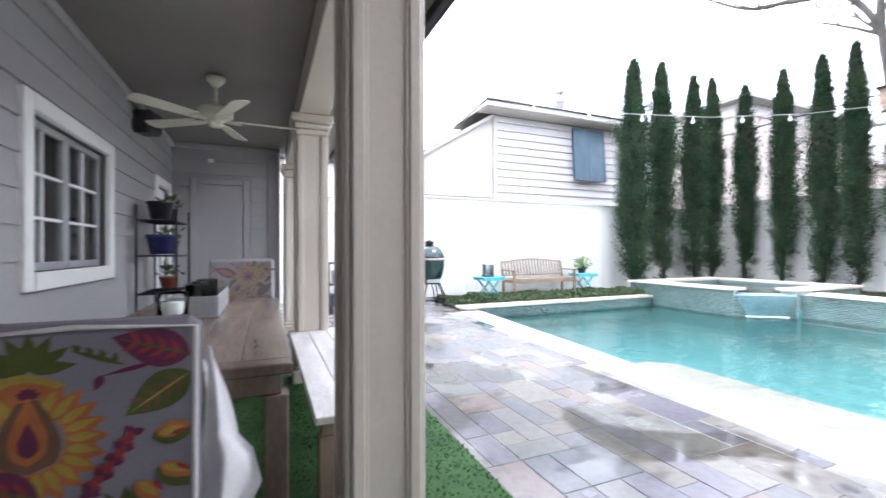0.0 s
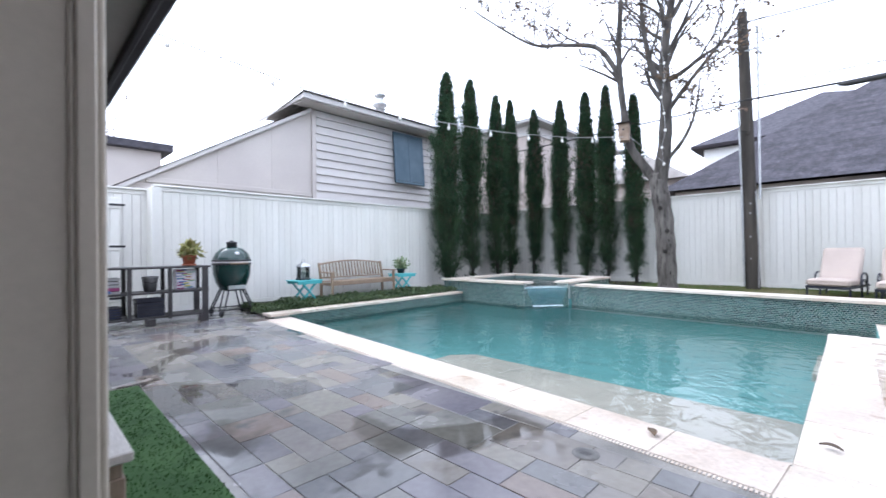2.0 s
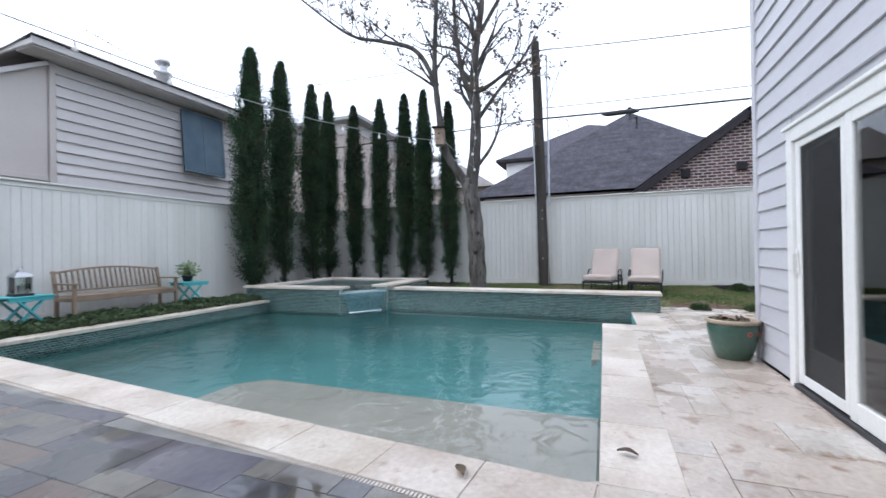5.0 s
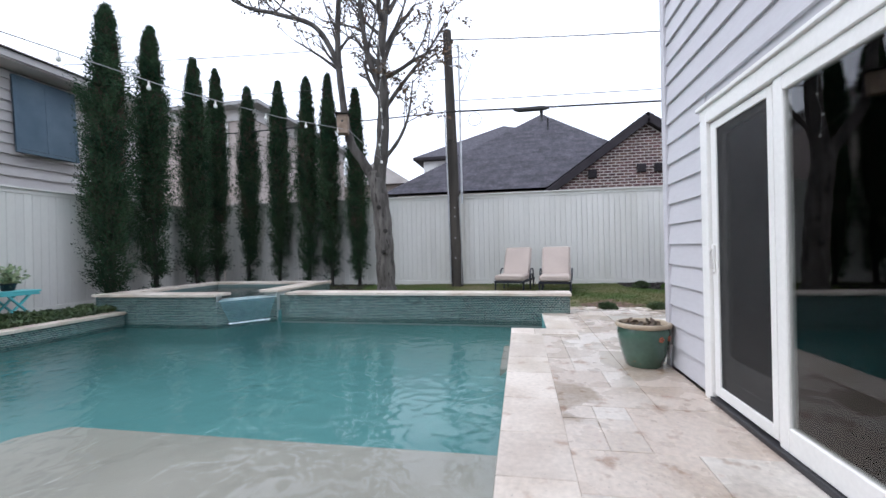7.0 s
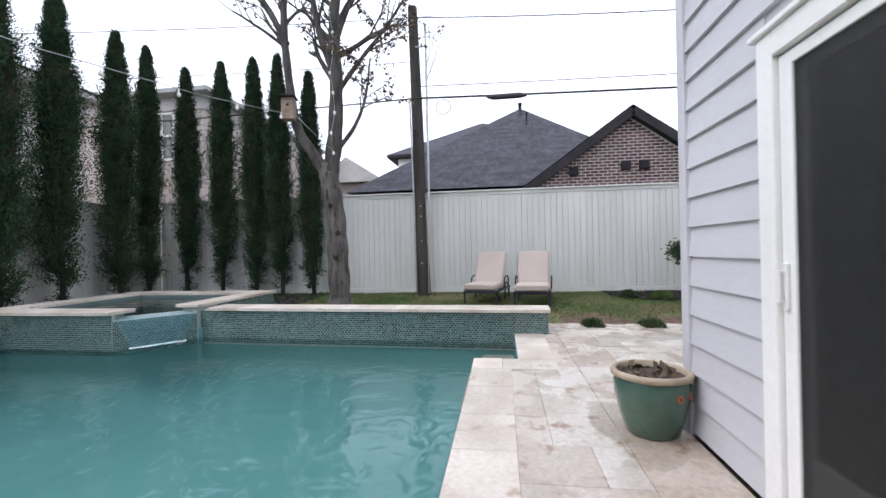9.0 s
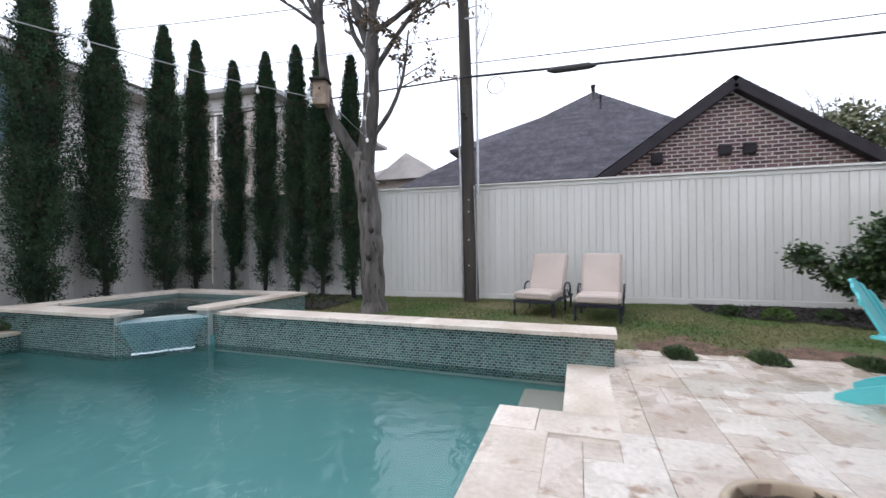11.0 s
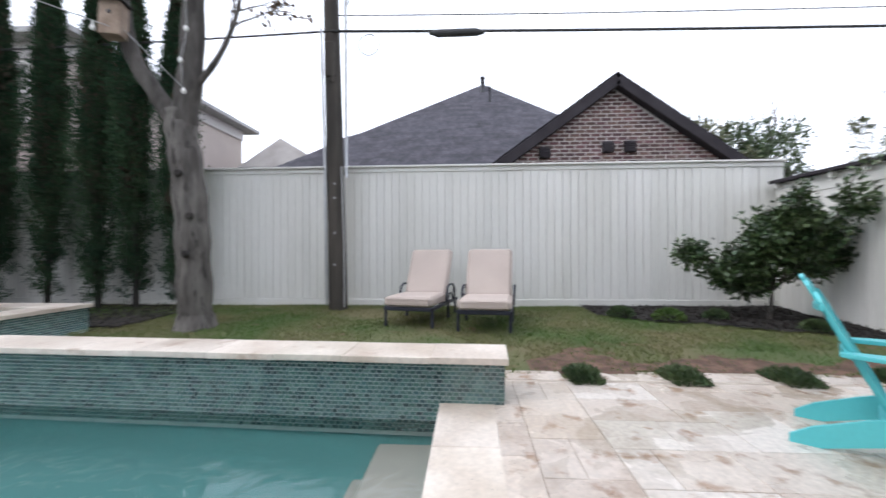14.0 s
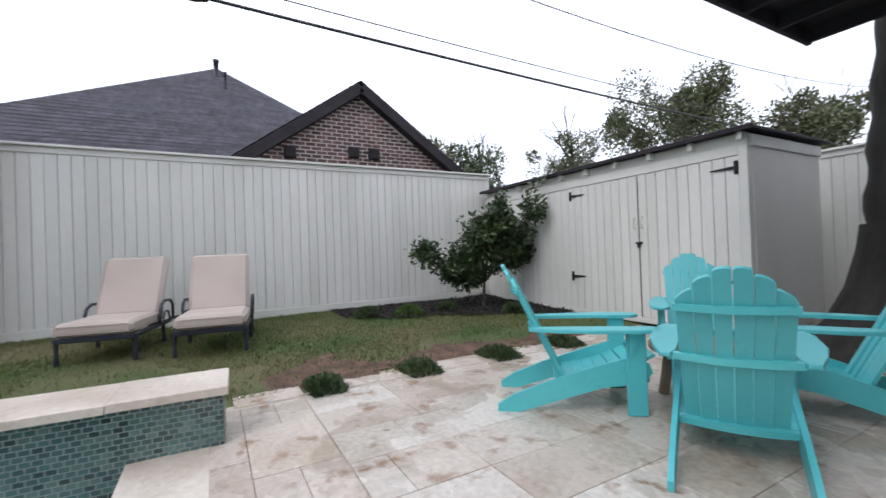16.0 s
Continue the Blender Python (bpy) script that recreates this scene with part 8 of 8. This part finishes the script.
def big_print(parent, y):
    """The large printed motifs on the outside of the near chair's back."""
    layers = []

    def ink(k, *shapes):
        layers.append((k, list(shapes)))

    def fan(cx, cz, n, a0, a1, r0, length, width):
        return [petal(cx + r0 * math.cos(a), cz + r0 * math.sin(a), a, length, width) for a in [a0 + (a1 - a0) * i / (n - 1) for i in range(n)]]

    def leaf(c1, c2, c3, x0, z0, x1, z1, w):
        a, n = math.atan2(z1 - z0, x1 - x0), math.hypot(x1 - x0, z1 - z0)
        ink(c1, petal(x0, z0, a, n, w, 10))
        ink(c2, *[petal(x0 + (x1 - x0) * f, z0 + (z1 - z0) * f, a + sg * 0.75, w * 0.85, w * 0.13) for f in (0.15, 0.32, 0.49, 0.66) for sg in (1, -1)])
        ink(c3, petal(x0, z0, a, n * 0.95, w * 0.07))

    def blossom(cx, cz, r):
        ink("green", *fan(cx, cz + 1.02 * r, 7, 0.1, math.pi - 0.1, 0.0, 0.60 * r, 0.10 * r))
        ink("orange", *fan(cx, cz - 0.1 * r, 13, -2.3, 1.15, 0.42 * r, 0.60 * r, 0.14 * r), *fan(cx, cz - 0.1 * r, 9, 2.0, 3.9, 0.42 * r, 0.60 * r, 0.14 * r))
        ink("yellow", *fan(cx, cz - 0.1 * r, 13, -2.26, 1.19, 0.46 * r, 0.44 * r, 0.07 * r), *fan(cx, cz - 0.1 * r, 9, 2.04, 3.94, 0.46 * r, 0.44 * r, 0.07 * r))
        ink("brown", petal(cx, cz - 0.55 * r, math.pi / 2, 1.35 * r, 0.40 * r, 12, 0.55))
        ink("yellow", petal(cx - 0.45 * r, cz + 0.78 * r, 0, 0.9 * r, 0.20 * r))
        ink("orange", petal(cx - 0.38 * r, cz + 0.70 * r, 0, 0.76 * r, 0.15 * r), petal(cx, cz - 0.42 * r, math.pi / 2, 1.05 * r, 0.24 * r, 12, 0.6))
        ink("plum", petal(cx, cz - 0.30 * r, math.pi / 2, 0.55 * r, 0.13 * r, 10, 0.6), *fan(cx, cz + 0.62 * r, 5, 0.4, 2.7, 0.0, 0.16 * r, 0.06 * r))

    def berries(x0, z0, x1, z1):
        for k in range(9):
            f = k / 8
            x, z = x0 + (x1 - x0) * f, z0 + (z1 - z0) * f
            ink("red" if k % 2 else "plum", *[petal(x, z, a, 0.026, 0.010) for a in (0.3 + k, 2.2 + k, 4.1 + k)])

    for cx, cz in ((-0.083, 0.765), (0.10, 0.38)):
        blossom(cx, cz, 0.15)
    for dx, dz in ((0.0, 0.0), (-0.30, -0.30)):
        leaf("plum", "red", "green", 0.238 + dx, 0.928 + dz, 0.072 + dx, 0.984 + dz, 0.048)
        leaf("green", "brown", "yellow", 0.238 + dx, 0.884 + dz, 0.100 + dx, 0.790 + dz, 0.046)
        ink("plum", petal(0.16 + dx, 0.915 + dz, 3.35, 0.11, 0.006), petal(0.055 + dx, 0.895 + dz, 4.3, 0.04, 0.010))
        ink("green", petal(0.10 + dx, 0.915 + dz, 2.75, 0.12, 0.006), *[petal(0.08 - 0.022 * i + dx, 0.924 + 0.011 * i + dz, 1.6 + 0.3 * i, 0.024, 0.007) for i in range(4)])
    berries(0.115, 0.745, 0.03, 0.62)
    berries(-0.16, 0.48, -0.22, 0.36)
    for x, z, a in ((0.155, 0.728, 0.1), (0.165, 0.650, -0.6), (0.115, 0.62, -1.0), (-0.20, 0.92, 2.6), (-0.21, 0.56, 3.6), (0.20, 0.53, -0.3)):
        ink("green", petal(x, z, a, 0.10, 0.026))
        ink("orange", petal(x + 0.006, z + 0.008, a + 0.12, 0.085, 0.020))
        ink("yellow", petal(x + 0.012, z + 0.006, a + 0.16, 0.060, 0.010))
        ink("red", petal(x + 0.04, z + 0.004, a + 0.1, 0.040, 0.006))
    level = 0
    for k, shapes in layers:
        g = Geo()
        for sh in shapes:
            level += 1
            sh = [(min(max(q[0], -0.238), 0.238), min(q[1], 0.998)) for q in sh]
            g.add([(q[0], y - 0.0006 - 0.00002 * level, q[1]) for q in sh], [tuple(range(len(sh)))])
        part("print", g, M_F[k], parent)["kind"] = "stuff"


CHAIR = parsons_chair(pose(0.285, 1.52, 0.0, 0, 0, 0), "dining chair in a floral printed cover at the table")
# the same print for the far chair, lightened for the daylight on it
M_LITPRINT = surface("lit_print_fabric", (0.46, 0.44, 0.47), (0.54, 0.52, 0.55), 3, 0.9, 0.1, 160)
LIT_INKS = {k: surface("lit_ink_" + k, c, tuple(1.2 * v for v in c), 14, 0.9, 0.1, 160, local=True) for k, c in
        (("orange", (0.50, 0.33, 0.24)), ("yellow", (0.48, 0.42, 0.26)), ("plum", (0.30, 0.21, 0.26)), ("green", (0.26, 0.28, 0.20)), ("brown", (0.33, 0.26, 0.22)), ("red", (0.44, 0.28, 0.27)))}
far = parsons_chair(pose(0.50, 4.72, 0.0, 0, 0, 180), "", 1.02, M_LITPRINT, LIT_INKS)
far.scale = (1.12, 1.0, 1.09)
tagged(far, "wide dining chair in a floral printed cover at the table end")
# loose cover hanging off the near chair's side
dr = thing("draped_cloth", pose(0.565, 1.50, 0.0), "pale cloth tied in a bow off the chair's side", "cloth")
g = Geo()
vs = []
for j in range(19):
    for i in range(13):
        u, t = i / 12, j / 18
        flare = 0.02 + 0.10 * min(1.0, t * 2.3) + (0.03 if 0.28 < t < 0.5 else 0.0)
        vs.append((-0.022 + flare * u + 0.006 * math.sin(t * 14 + i), 0.03 + 0.05 * math.sin(u * 7 + t * 5) * (0.3 + t) + 0.05 * u, 0.90 - 0.86 * t - 0.03 * math.sin(u * 9)))
face = [(j * 13 + i, j * 13 + i + 1, (j + 1) * 13 + i + 1, (j + 1) * 13 + i) for j in range(18) for i in range(12)]
g.add(vs, face, True)
g.add([(v[0], v[1] + 0.006, v[2]) for v in vs], [f[::-1] for f in face], True)
part("cloth", g, M_WHITE, dr)

tbl = thing("dining_table", pose(0, 0, 0), "long brown wooden dining table on square legs", "table")
TX0, TX1, TY0, TY1 = -0.15, 0.80, 1.95, 4.45
for k in range(5):
    g = Geo()
    w = (TX1 - TX0) / 5
    g.box(TX0 + k * w + 0.001, TY0 + 0.10, 0.715, TX0 + (k + 1) * w - 0.001, TY1 - 0.10, 0.757, 0.004)
    part("top_plank", g, M_TABLE, tbl)
for y0, y1 in ((TY0, TY0 + 0.099), (TY1 - 0.099, TY1)):
    g = Geo()
    g.box(TX0, y0, 0.715, TX1, y1, 0.757, 0.005)
    part("breadboard_end", g, M_TABLE, tbl)
g = Geo()
g.box(TX0 + 0.04, TY0 + 0.04, 0.63, TX1 - 0.04, TY0 + 0.065, 0.714, 0.004)
g.box(TX0 + 0.04, TY1 - 0.065, 0.63, TX1 - 0.04, TY1 - 0.04, 0.714, 0.004)
g.box(TX0 + 0.04, TY0 + 0.065, 0.63, TX0 + 0.065, TY1 - 0.065, 0.714, 0.004)
g.box(TX1 - 0.065, TY0 + 0.065, 0.63, TX1 - 0.04, TY1 - 0.065, 0.714, 0.004)
part("apron", g, M_TABLE, tbl)
for x in (TX0 + 0.06, TX1 - 0.06):
    for y in (TY0 + 0.07, TY1 - 0.07):
        g = Geo()
        g.box(x - 0.045, y - 0.045, 0.012, x + 0.045, y + 0.045, 0.629, 0.006)
        part("leg", g, M_TABLE, tbl)

bnc = thing("dining_bench", pose(0, 0, 0), "whitewashed wooden bench with brown legs", "bench")
for k in range(3):
    g = Geo()
    g.box(0.90 + k * 0.157, 2.12, 0.425, 0.90 + (k + 1) * 0.157 - 0.003, 4.30, 0.462, 0.005)
    part("seat_plank", g, M_GREYWOOD, bnc)
g = Geo()
g.box(0.93, 2.16, 0.36, 1.34, 2.19, 0.424, 0.004)
g.box(0.93, 4.23, 0.36, 1.34, 4.26, 0.424, 0.004)
g.box(1.15, 2.19, 0.37, 1.18, 4.23, 0.424, 0.004)
part("apron", g, M_TABLE, bnc)
for x in (0.96, 1.31):
    for y in (2.20, 4.22):
        g = Geo()
        g.box(x - 0.04, y - 0.04, 0.012, x + 0.04, y + 0.04, 0.359, 0.005)
        part("leg", g, M_TABLE, bnc)

# centrepiece: a tray box with glass candle jars
cp = thing("candle_tray", pose(0.28, 3.72, 0.758), "dark open wooden tray with white candles", "tray")
g = Geo()
g.box(-0.14, -0.42, 0, 0.14, 0.42, 0.015, 0.003)
g.box(-0.14, -0.42, 0.015, -0.125, 0.42, 0.14, 0.003)
g.box(0.125, -0.42, 0.015, 0.14, 0.42, 0.14, 0.003)
g.box(-0.1245, -0.42, 0.0155, 0.1245, -0.405, 0.14, 0.003)
g.box(-0.1245, 0.405, 0.0155, 0.1245, 0.42, 0.14, 0.003)
part("tray", g, M_GREYCABLE, cp)
for y in (-0.25, 0.05, 0.28):
    jar = part("jar", Geo().lathe([(0.06, 0.016), (0.075, 0.03), (0.075, 0.20), (0.07, 0.21), (0.07, 0.03), (0.055, 0.02)], 22, pose(0, y, 0)), M_JAR, cp)
    jar.visible_shadow = False
    part("candle", Geo().lathe([(0.001, 0.017), (0.05, 0.017), (0.05, 0.17), (0.001, 0.172)], 18, pose(0, y, 0)), M_CANDLE, jar)
jr = thing("candle_jar", pose(0.20, 3.12, 0.758), "clear glass jar with a white candle on the table", "candle jar")
j_ = part("jar", Geo().lathe([(0.001, 0.0), (0.06, 0.0), (0.08, 0.03), (0.085, 0.16), (0.075, 0.19), (0.07, 0.185), (0.078, 0.15), (0.072, 0.03), (0.001, 0.012)], 24), M_JAR, jr)
j_.visible_shadow = False
part("candle", Geo().lathe([(0.001, 0.013), (0.055, 0.013), (0.055, 0.13), (0.001, 0.132)], 20), M_CANDLE, jr)

# ceiling fan
fan = thing("ceiling_fan", pose(0.32, 4.2, CZ - 0.02), "cream five-bladed ceiling fan on a short rod", "fan")
g = Geo()
g.lathe([(0.001, 0.0), (0.075, -0.002), (0.07, -0.03), (0.03, -0.075), (0.018, -0.08)], 24)
part("canopy", g, M_FANWHITE, fan)
g = Geo()
g.tube([(0, 0, -0.07), (0, 0, -0.24)], 0.014, 10)
part("downrod", g, M_FANWHITE, fan)
g = Geo()
g.lathe([(0.02, -0.22), (0.05, -0.235), (0.11, -0.255), (0.135, -0.28), (0.135, -0.325), (0.11, -0.35), (0.06, -0.365), (0.055, -0.40), (0.04, -0.415), (0.001, -0.418)], 32)
part("motor", g, M_FANWHITE, fan)
for k in range(5):
    a = 3 + 72 * k
    m = pose(0, 0, -0.365, 0, 0, a)
    g = Geo()
    g.prism([(0.08, -0.02), (0.16, -0.045), (0.20, -0.045), (0.20, 0.045), (0.16, 0.045), (0.08, 0.02)], -0.006, 0.004, m)
    ar = part("blade_arm", g, M_FANWHITE, fan)
    g = Geo()
    g.prism([(0.17, -0.052), (0.60, -0.068), (0.635, -0.055), (0.65, 0.0), (0.635, 0.055), (0.60, 0.068), (0.17, 0.052)], 0.005, 0.013, m @ pose(0, 0, 0, 11, 0, 0), 0.002)
    part("blade", g, M_FANWHITE, ar)

# loudspeaker under the ceiling
sp = thing("wall_speaker", pose(WX + 0.12, 5.1, 2.42, 0, 0, -20), "black outdoor loudspeaker under the ceiling", "speaker")
g = Geo()
g.box(-0.10, -0.11, -0.10, 0.09, 0.11, 0.12, 0.03)
part("cabinet", g, M_DARK, sp)
g = Geo()
g.bar((-0.10, 0, 0), (-0.16, 0.02, 0), 0.03, 0.06, 0.005)
part("bracket", g, M_DARK, sp)

# plant stand against the wall
rk = thing("plant_stand", pose(WX + 0.22, 5.28, 0), "black metal tiered stand with dark pots", "plant stand")
for sx in (-0.15, 0.17):
    for sy in (-0.36, 0.36):
        g = Geo()
        g.tube([(sx, sy, 0), (sx, sy, 1.62)], 0.011, 8)
        part("upright", g, M_DARK, rk)
for z in (0.42, 0.78, 1.14, 1.48):
    g = Geo()
    for y in [-0.36 + 0.08 * k for k in range(10)]:
        g.tube([(-0.15, y, z), (0.17, y, z)], 0.006, 5)
    for x in (-0.15, 0.17):
        g.tube([(x, -0.37, z), (x, 0.37, z)], 0.010, 6)
    part("shelf", g, M_DARK, rk)
for i, (y, z, r, h, mt, fol) in enumerate(((-0.2, 1.49, 0.11, 0.17, M_DARK, 0), (0.12, 1.49, 0.10, 0.13, M_DARK, 90), (-0.15, 1.15, 0.13, 0.19, M_BLUEPLASTIC, 0), (0.18, 1.15, 0.10, 0.14, M_DARK, 60), (-0.22, 0.43, 0.12, 0.22, M_DARK, 0), (0.08, 0.43, 0.12, 0.22, M_DARK, 0), (0.2, 0.79, 0.09, 0.12, M_TERRA, 60))):
    th = thing("plant_pot", pose(WX + 0.23, 5.28 + y, z + 0.008), ("dark blue glazed" if mt is M_BLUEPLASTIC else "terracotta" if mt is M_TERRA else "dark") + " pot on the plant stand", "pot", "pots on the stand")
    g = Geo()
    g.lathe([(0.001, 0.0), (r * 0.75, 0.0), (r * 0.98, h * 0.85), (r * 1.06, h * 0.86), (r * 1.06, h), (r * 0.9, h), (r * 0.85, h * 0.8), (0.001, h * 0.8)], 20)
    part("body", g, mt, th)
    if fol:
        rng = random.Random(i)
        pts = [((rng.gauss(0, r * 0.5), rng.gauss(0, r * 0.5), h + rng.uniform(0, 0.10)), (rng.gauss(0, 1), rng.gauss(0, 1), 1)) for _ in range(fol)]
        part("foliage", leaves(pts, 0.07, i, aspect=3), M_LEAF, th)


# ---- paving stones, last ----
def in_travertine(x, y):
    if y > 0.08 or x > 10.78 or y < -5.5:
        return False
    if y > -1.03:
        return not (x > 8.36 and y > -0.41)
    return x > 7.07


S_TRAV = [(2, 2), (2, 3), (3, 2), (2, 1), (3, 3), (2, 4), (4, 2)]
pav = bpy.data.objects["travertine_bed_east"]
lay(pav, 7.07, -5.5 + 0.0, 18, 22, 0.203, S_TRAV, lambda x, y: in_travertine(x, y) and y < -1.03, 0.0035, 0.02, M_TRAV, 1, 0.0, 0.0008)
pav = bpy.data.objects["travertine_bed_south"]
lay(pav, 3.61, -1.03, 33, 5, 0.2225, S_TRAV, lambda x, y: in_travertine(x, y) and y > -1.03, 0.0035, 0.02, M_TRAV, 2, 0.0, 0.0008)
run(pav, (8.36, 0.48), (4.02, 0.48), 0.40, 0.06, 0.61, M_COPE, 21, 0.002)
run(pav, (8.765, -0.40), (8.765, 0.485), 0.40, 0.06, 0.5, M_COPE, 22, 0.003)
run(pav, (10.165, 0.0), (8.77, 0.0), 0.40, 0.06, 0.61, M_COPE, 23, 0.002)
# slabs along the lawn, with gaps for the tufts
for a, b in ((-0.55, -1.05), (-1.40, -1.92), (-2.25, -2.82), (-3.15, -3.70), (-4.05, -5.45)):
    gg = Geo()
    gg.box(10.785, b, -0.05, 11.06, a, 0.0, 0.006)
    part("edge_slab", gg, M_TRAV, pav)
slab("coping_corner_bed", [(3.57, 0.04, -0.003), (4.05, 0.04, -0.003), (4.05, 0.47, -0.003), (3.99, 0.60, -0.003), (3.59, 0.60, -0.003)], M_COPE, "cream mortar under the corner coping stones", 0.05)
wc = bpy.data.objects["west_coping_bed"]
run(wc, (west_edge(7.6), 7.56), (4.0, 0.485), -0.41, 0.06, 0.60, M_COPE, 24, 0.002)
run(wc, (4.015, 0.075), (3.60, 0.075), -0.405, 0.06, 0.42, M_COPE, 25, 0.002)
# slotted drain beside the coping
dr = Geo()
n = 330
for k in range(n):
    y = 0.1 + 7.4 * k / n
    x = west_edge(y) - 0.455
    dr.box(x, y, -0.03, x + 0.035, y + 0.013, 0.001, 0.001)
part("drain_slots", dr, M_COPE, wc, "cream slotted drain cover")["kind"] = "stuff"

S_BLUE = [(1, 2), (1, 3), (2, 3), (2, 2), (2, 4), (1, 2), (3, 4), (2, 3), (1, 1), (2, 1)]
bed = bpy.data.objects["bluestone_bed"]


def in_blue(x, y):
    return x < west_edge(y) - 0.50 and not (x < -0.45)


lay(bed, 0.95, -1.02, 16, 47, 0.1815, S_BLUE, lambda x, y: in_blue(x, y) and y < 7.5, 0.004, 0.02, M_BLUE, 5, 0.0, 0.0012, "flagstone")
# the rest of the flags, under the porch and by the gate
g = Geo()
rng = random.Random(31)


def far_flags(x0, x1, y0, y1):
    y = y0
    while y < y1 - 0.05:
        h = rng.choice((0.28, 0.42, 0.56))
        x = x0
        while x < x1 - 0.05:
            w = min(rng.choice((0.28, 0.42, 0.56, 0.70)), x1 - x)
            hh = min(h, y1 - y)
            if x + w / 2 < west_edge(y) - 0.30:
                g.add([(x + 0.004, y + 0.004, 0), (x + w - 0.004, y + 0.004, 0), (x + w - 0.004, y + hh - 0.004, 0), (x + 0.004, y + hh - 0.004, 0),
                       (x + 0.001, y + 0.001, -0.007), (x + w - 0.001, y + 0.001, -0.007), (x + w - 0.001, y + hh - 0.001, -0.007), (x + 0.001, y + hh - 0.001, -0.007)],
                      [(0, 1, 2, 3), (4, 5, 1, 0), (5, 6, 2, 1), (6, 7, 3, 2), (7, 4, 0, 3)])
            x += w
        y += h


far_flags(-0.46, 0.945, -1.02, 9.74)
far_flags(0.95, 4.35, 7.535, 9.74)
M_BLUE2 = surface("bluestone_joined", (0.115, 0.12, 0.135), (0.25, 0.235, 0.22), 1.1, 0.09, 0.22, 18, island=0.10, rough2=0.36, c3=(0.085, 0.085, 0.09), spots=0.01, palette=BLUES)
part("far_flagstones", g, M_BLUE2, bed, "bluestone flags under the porch and by the gate")["kind"] = "stuff"
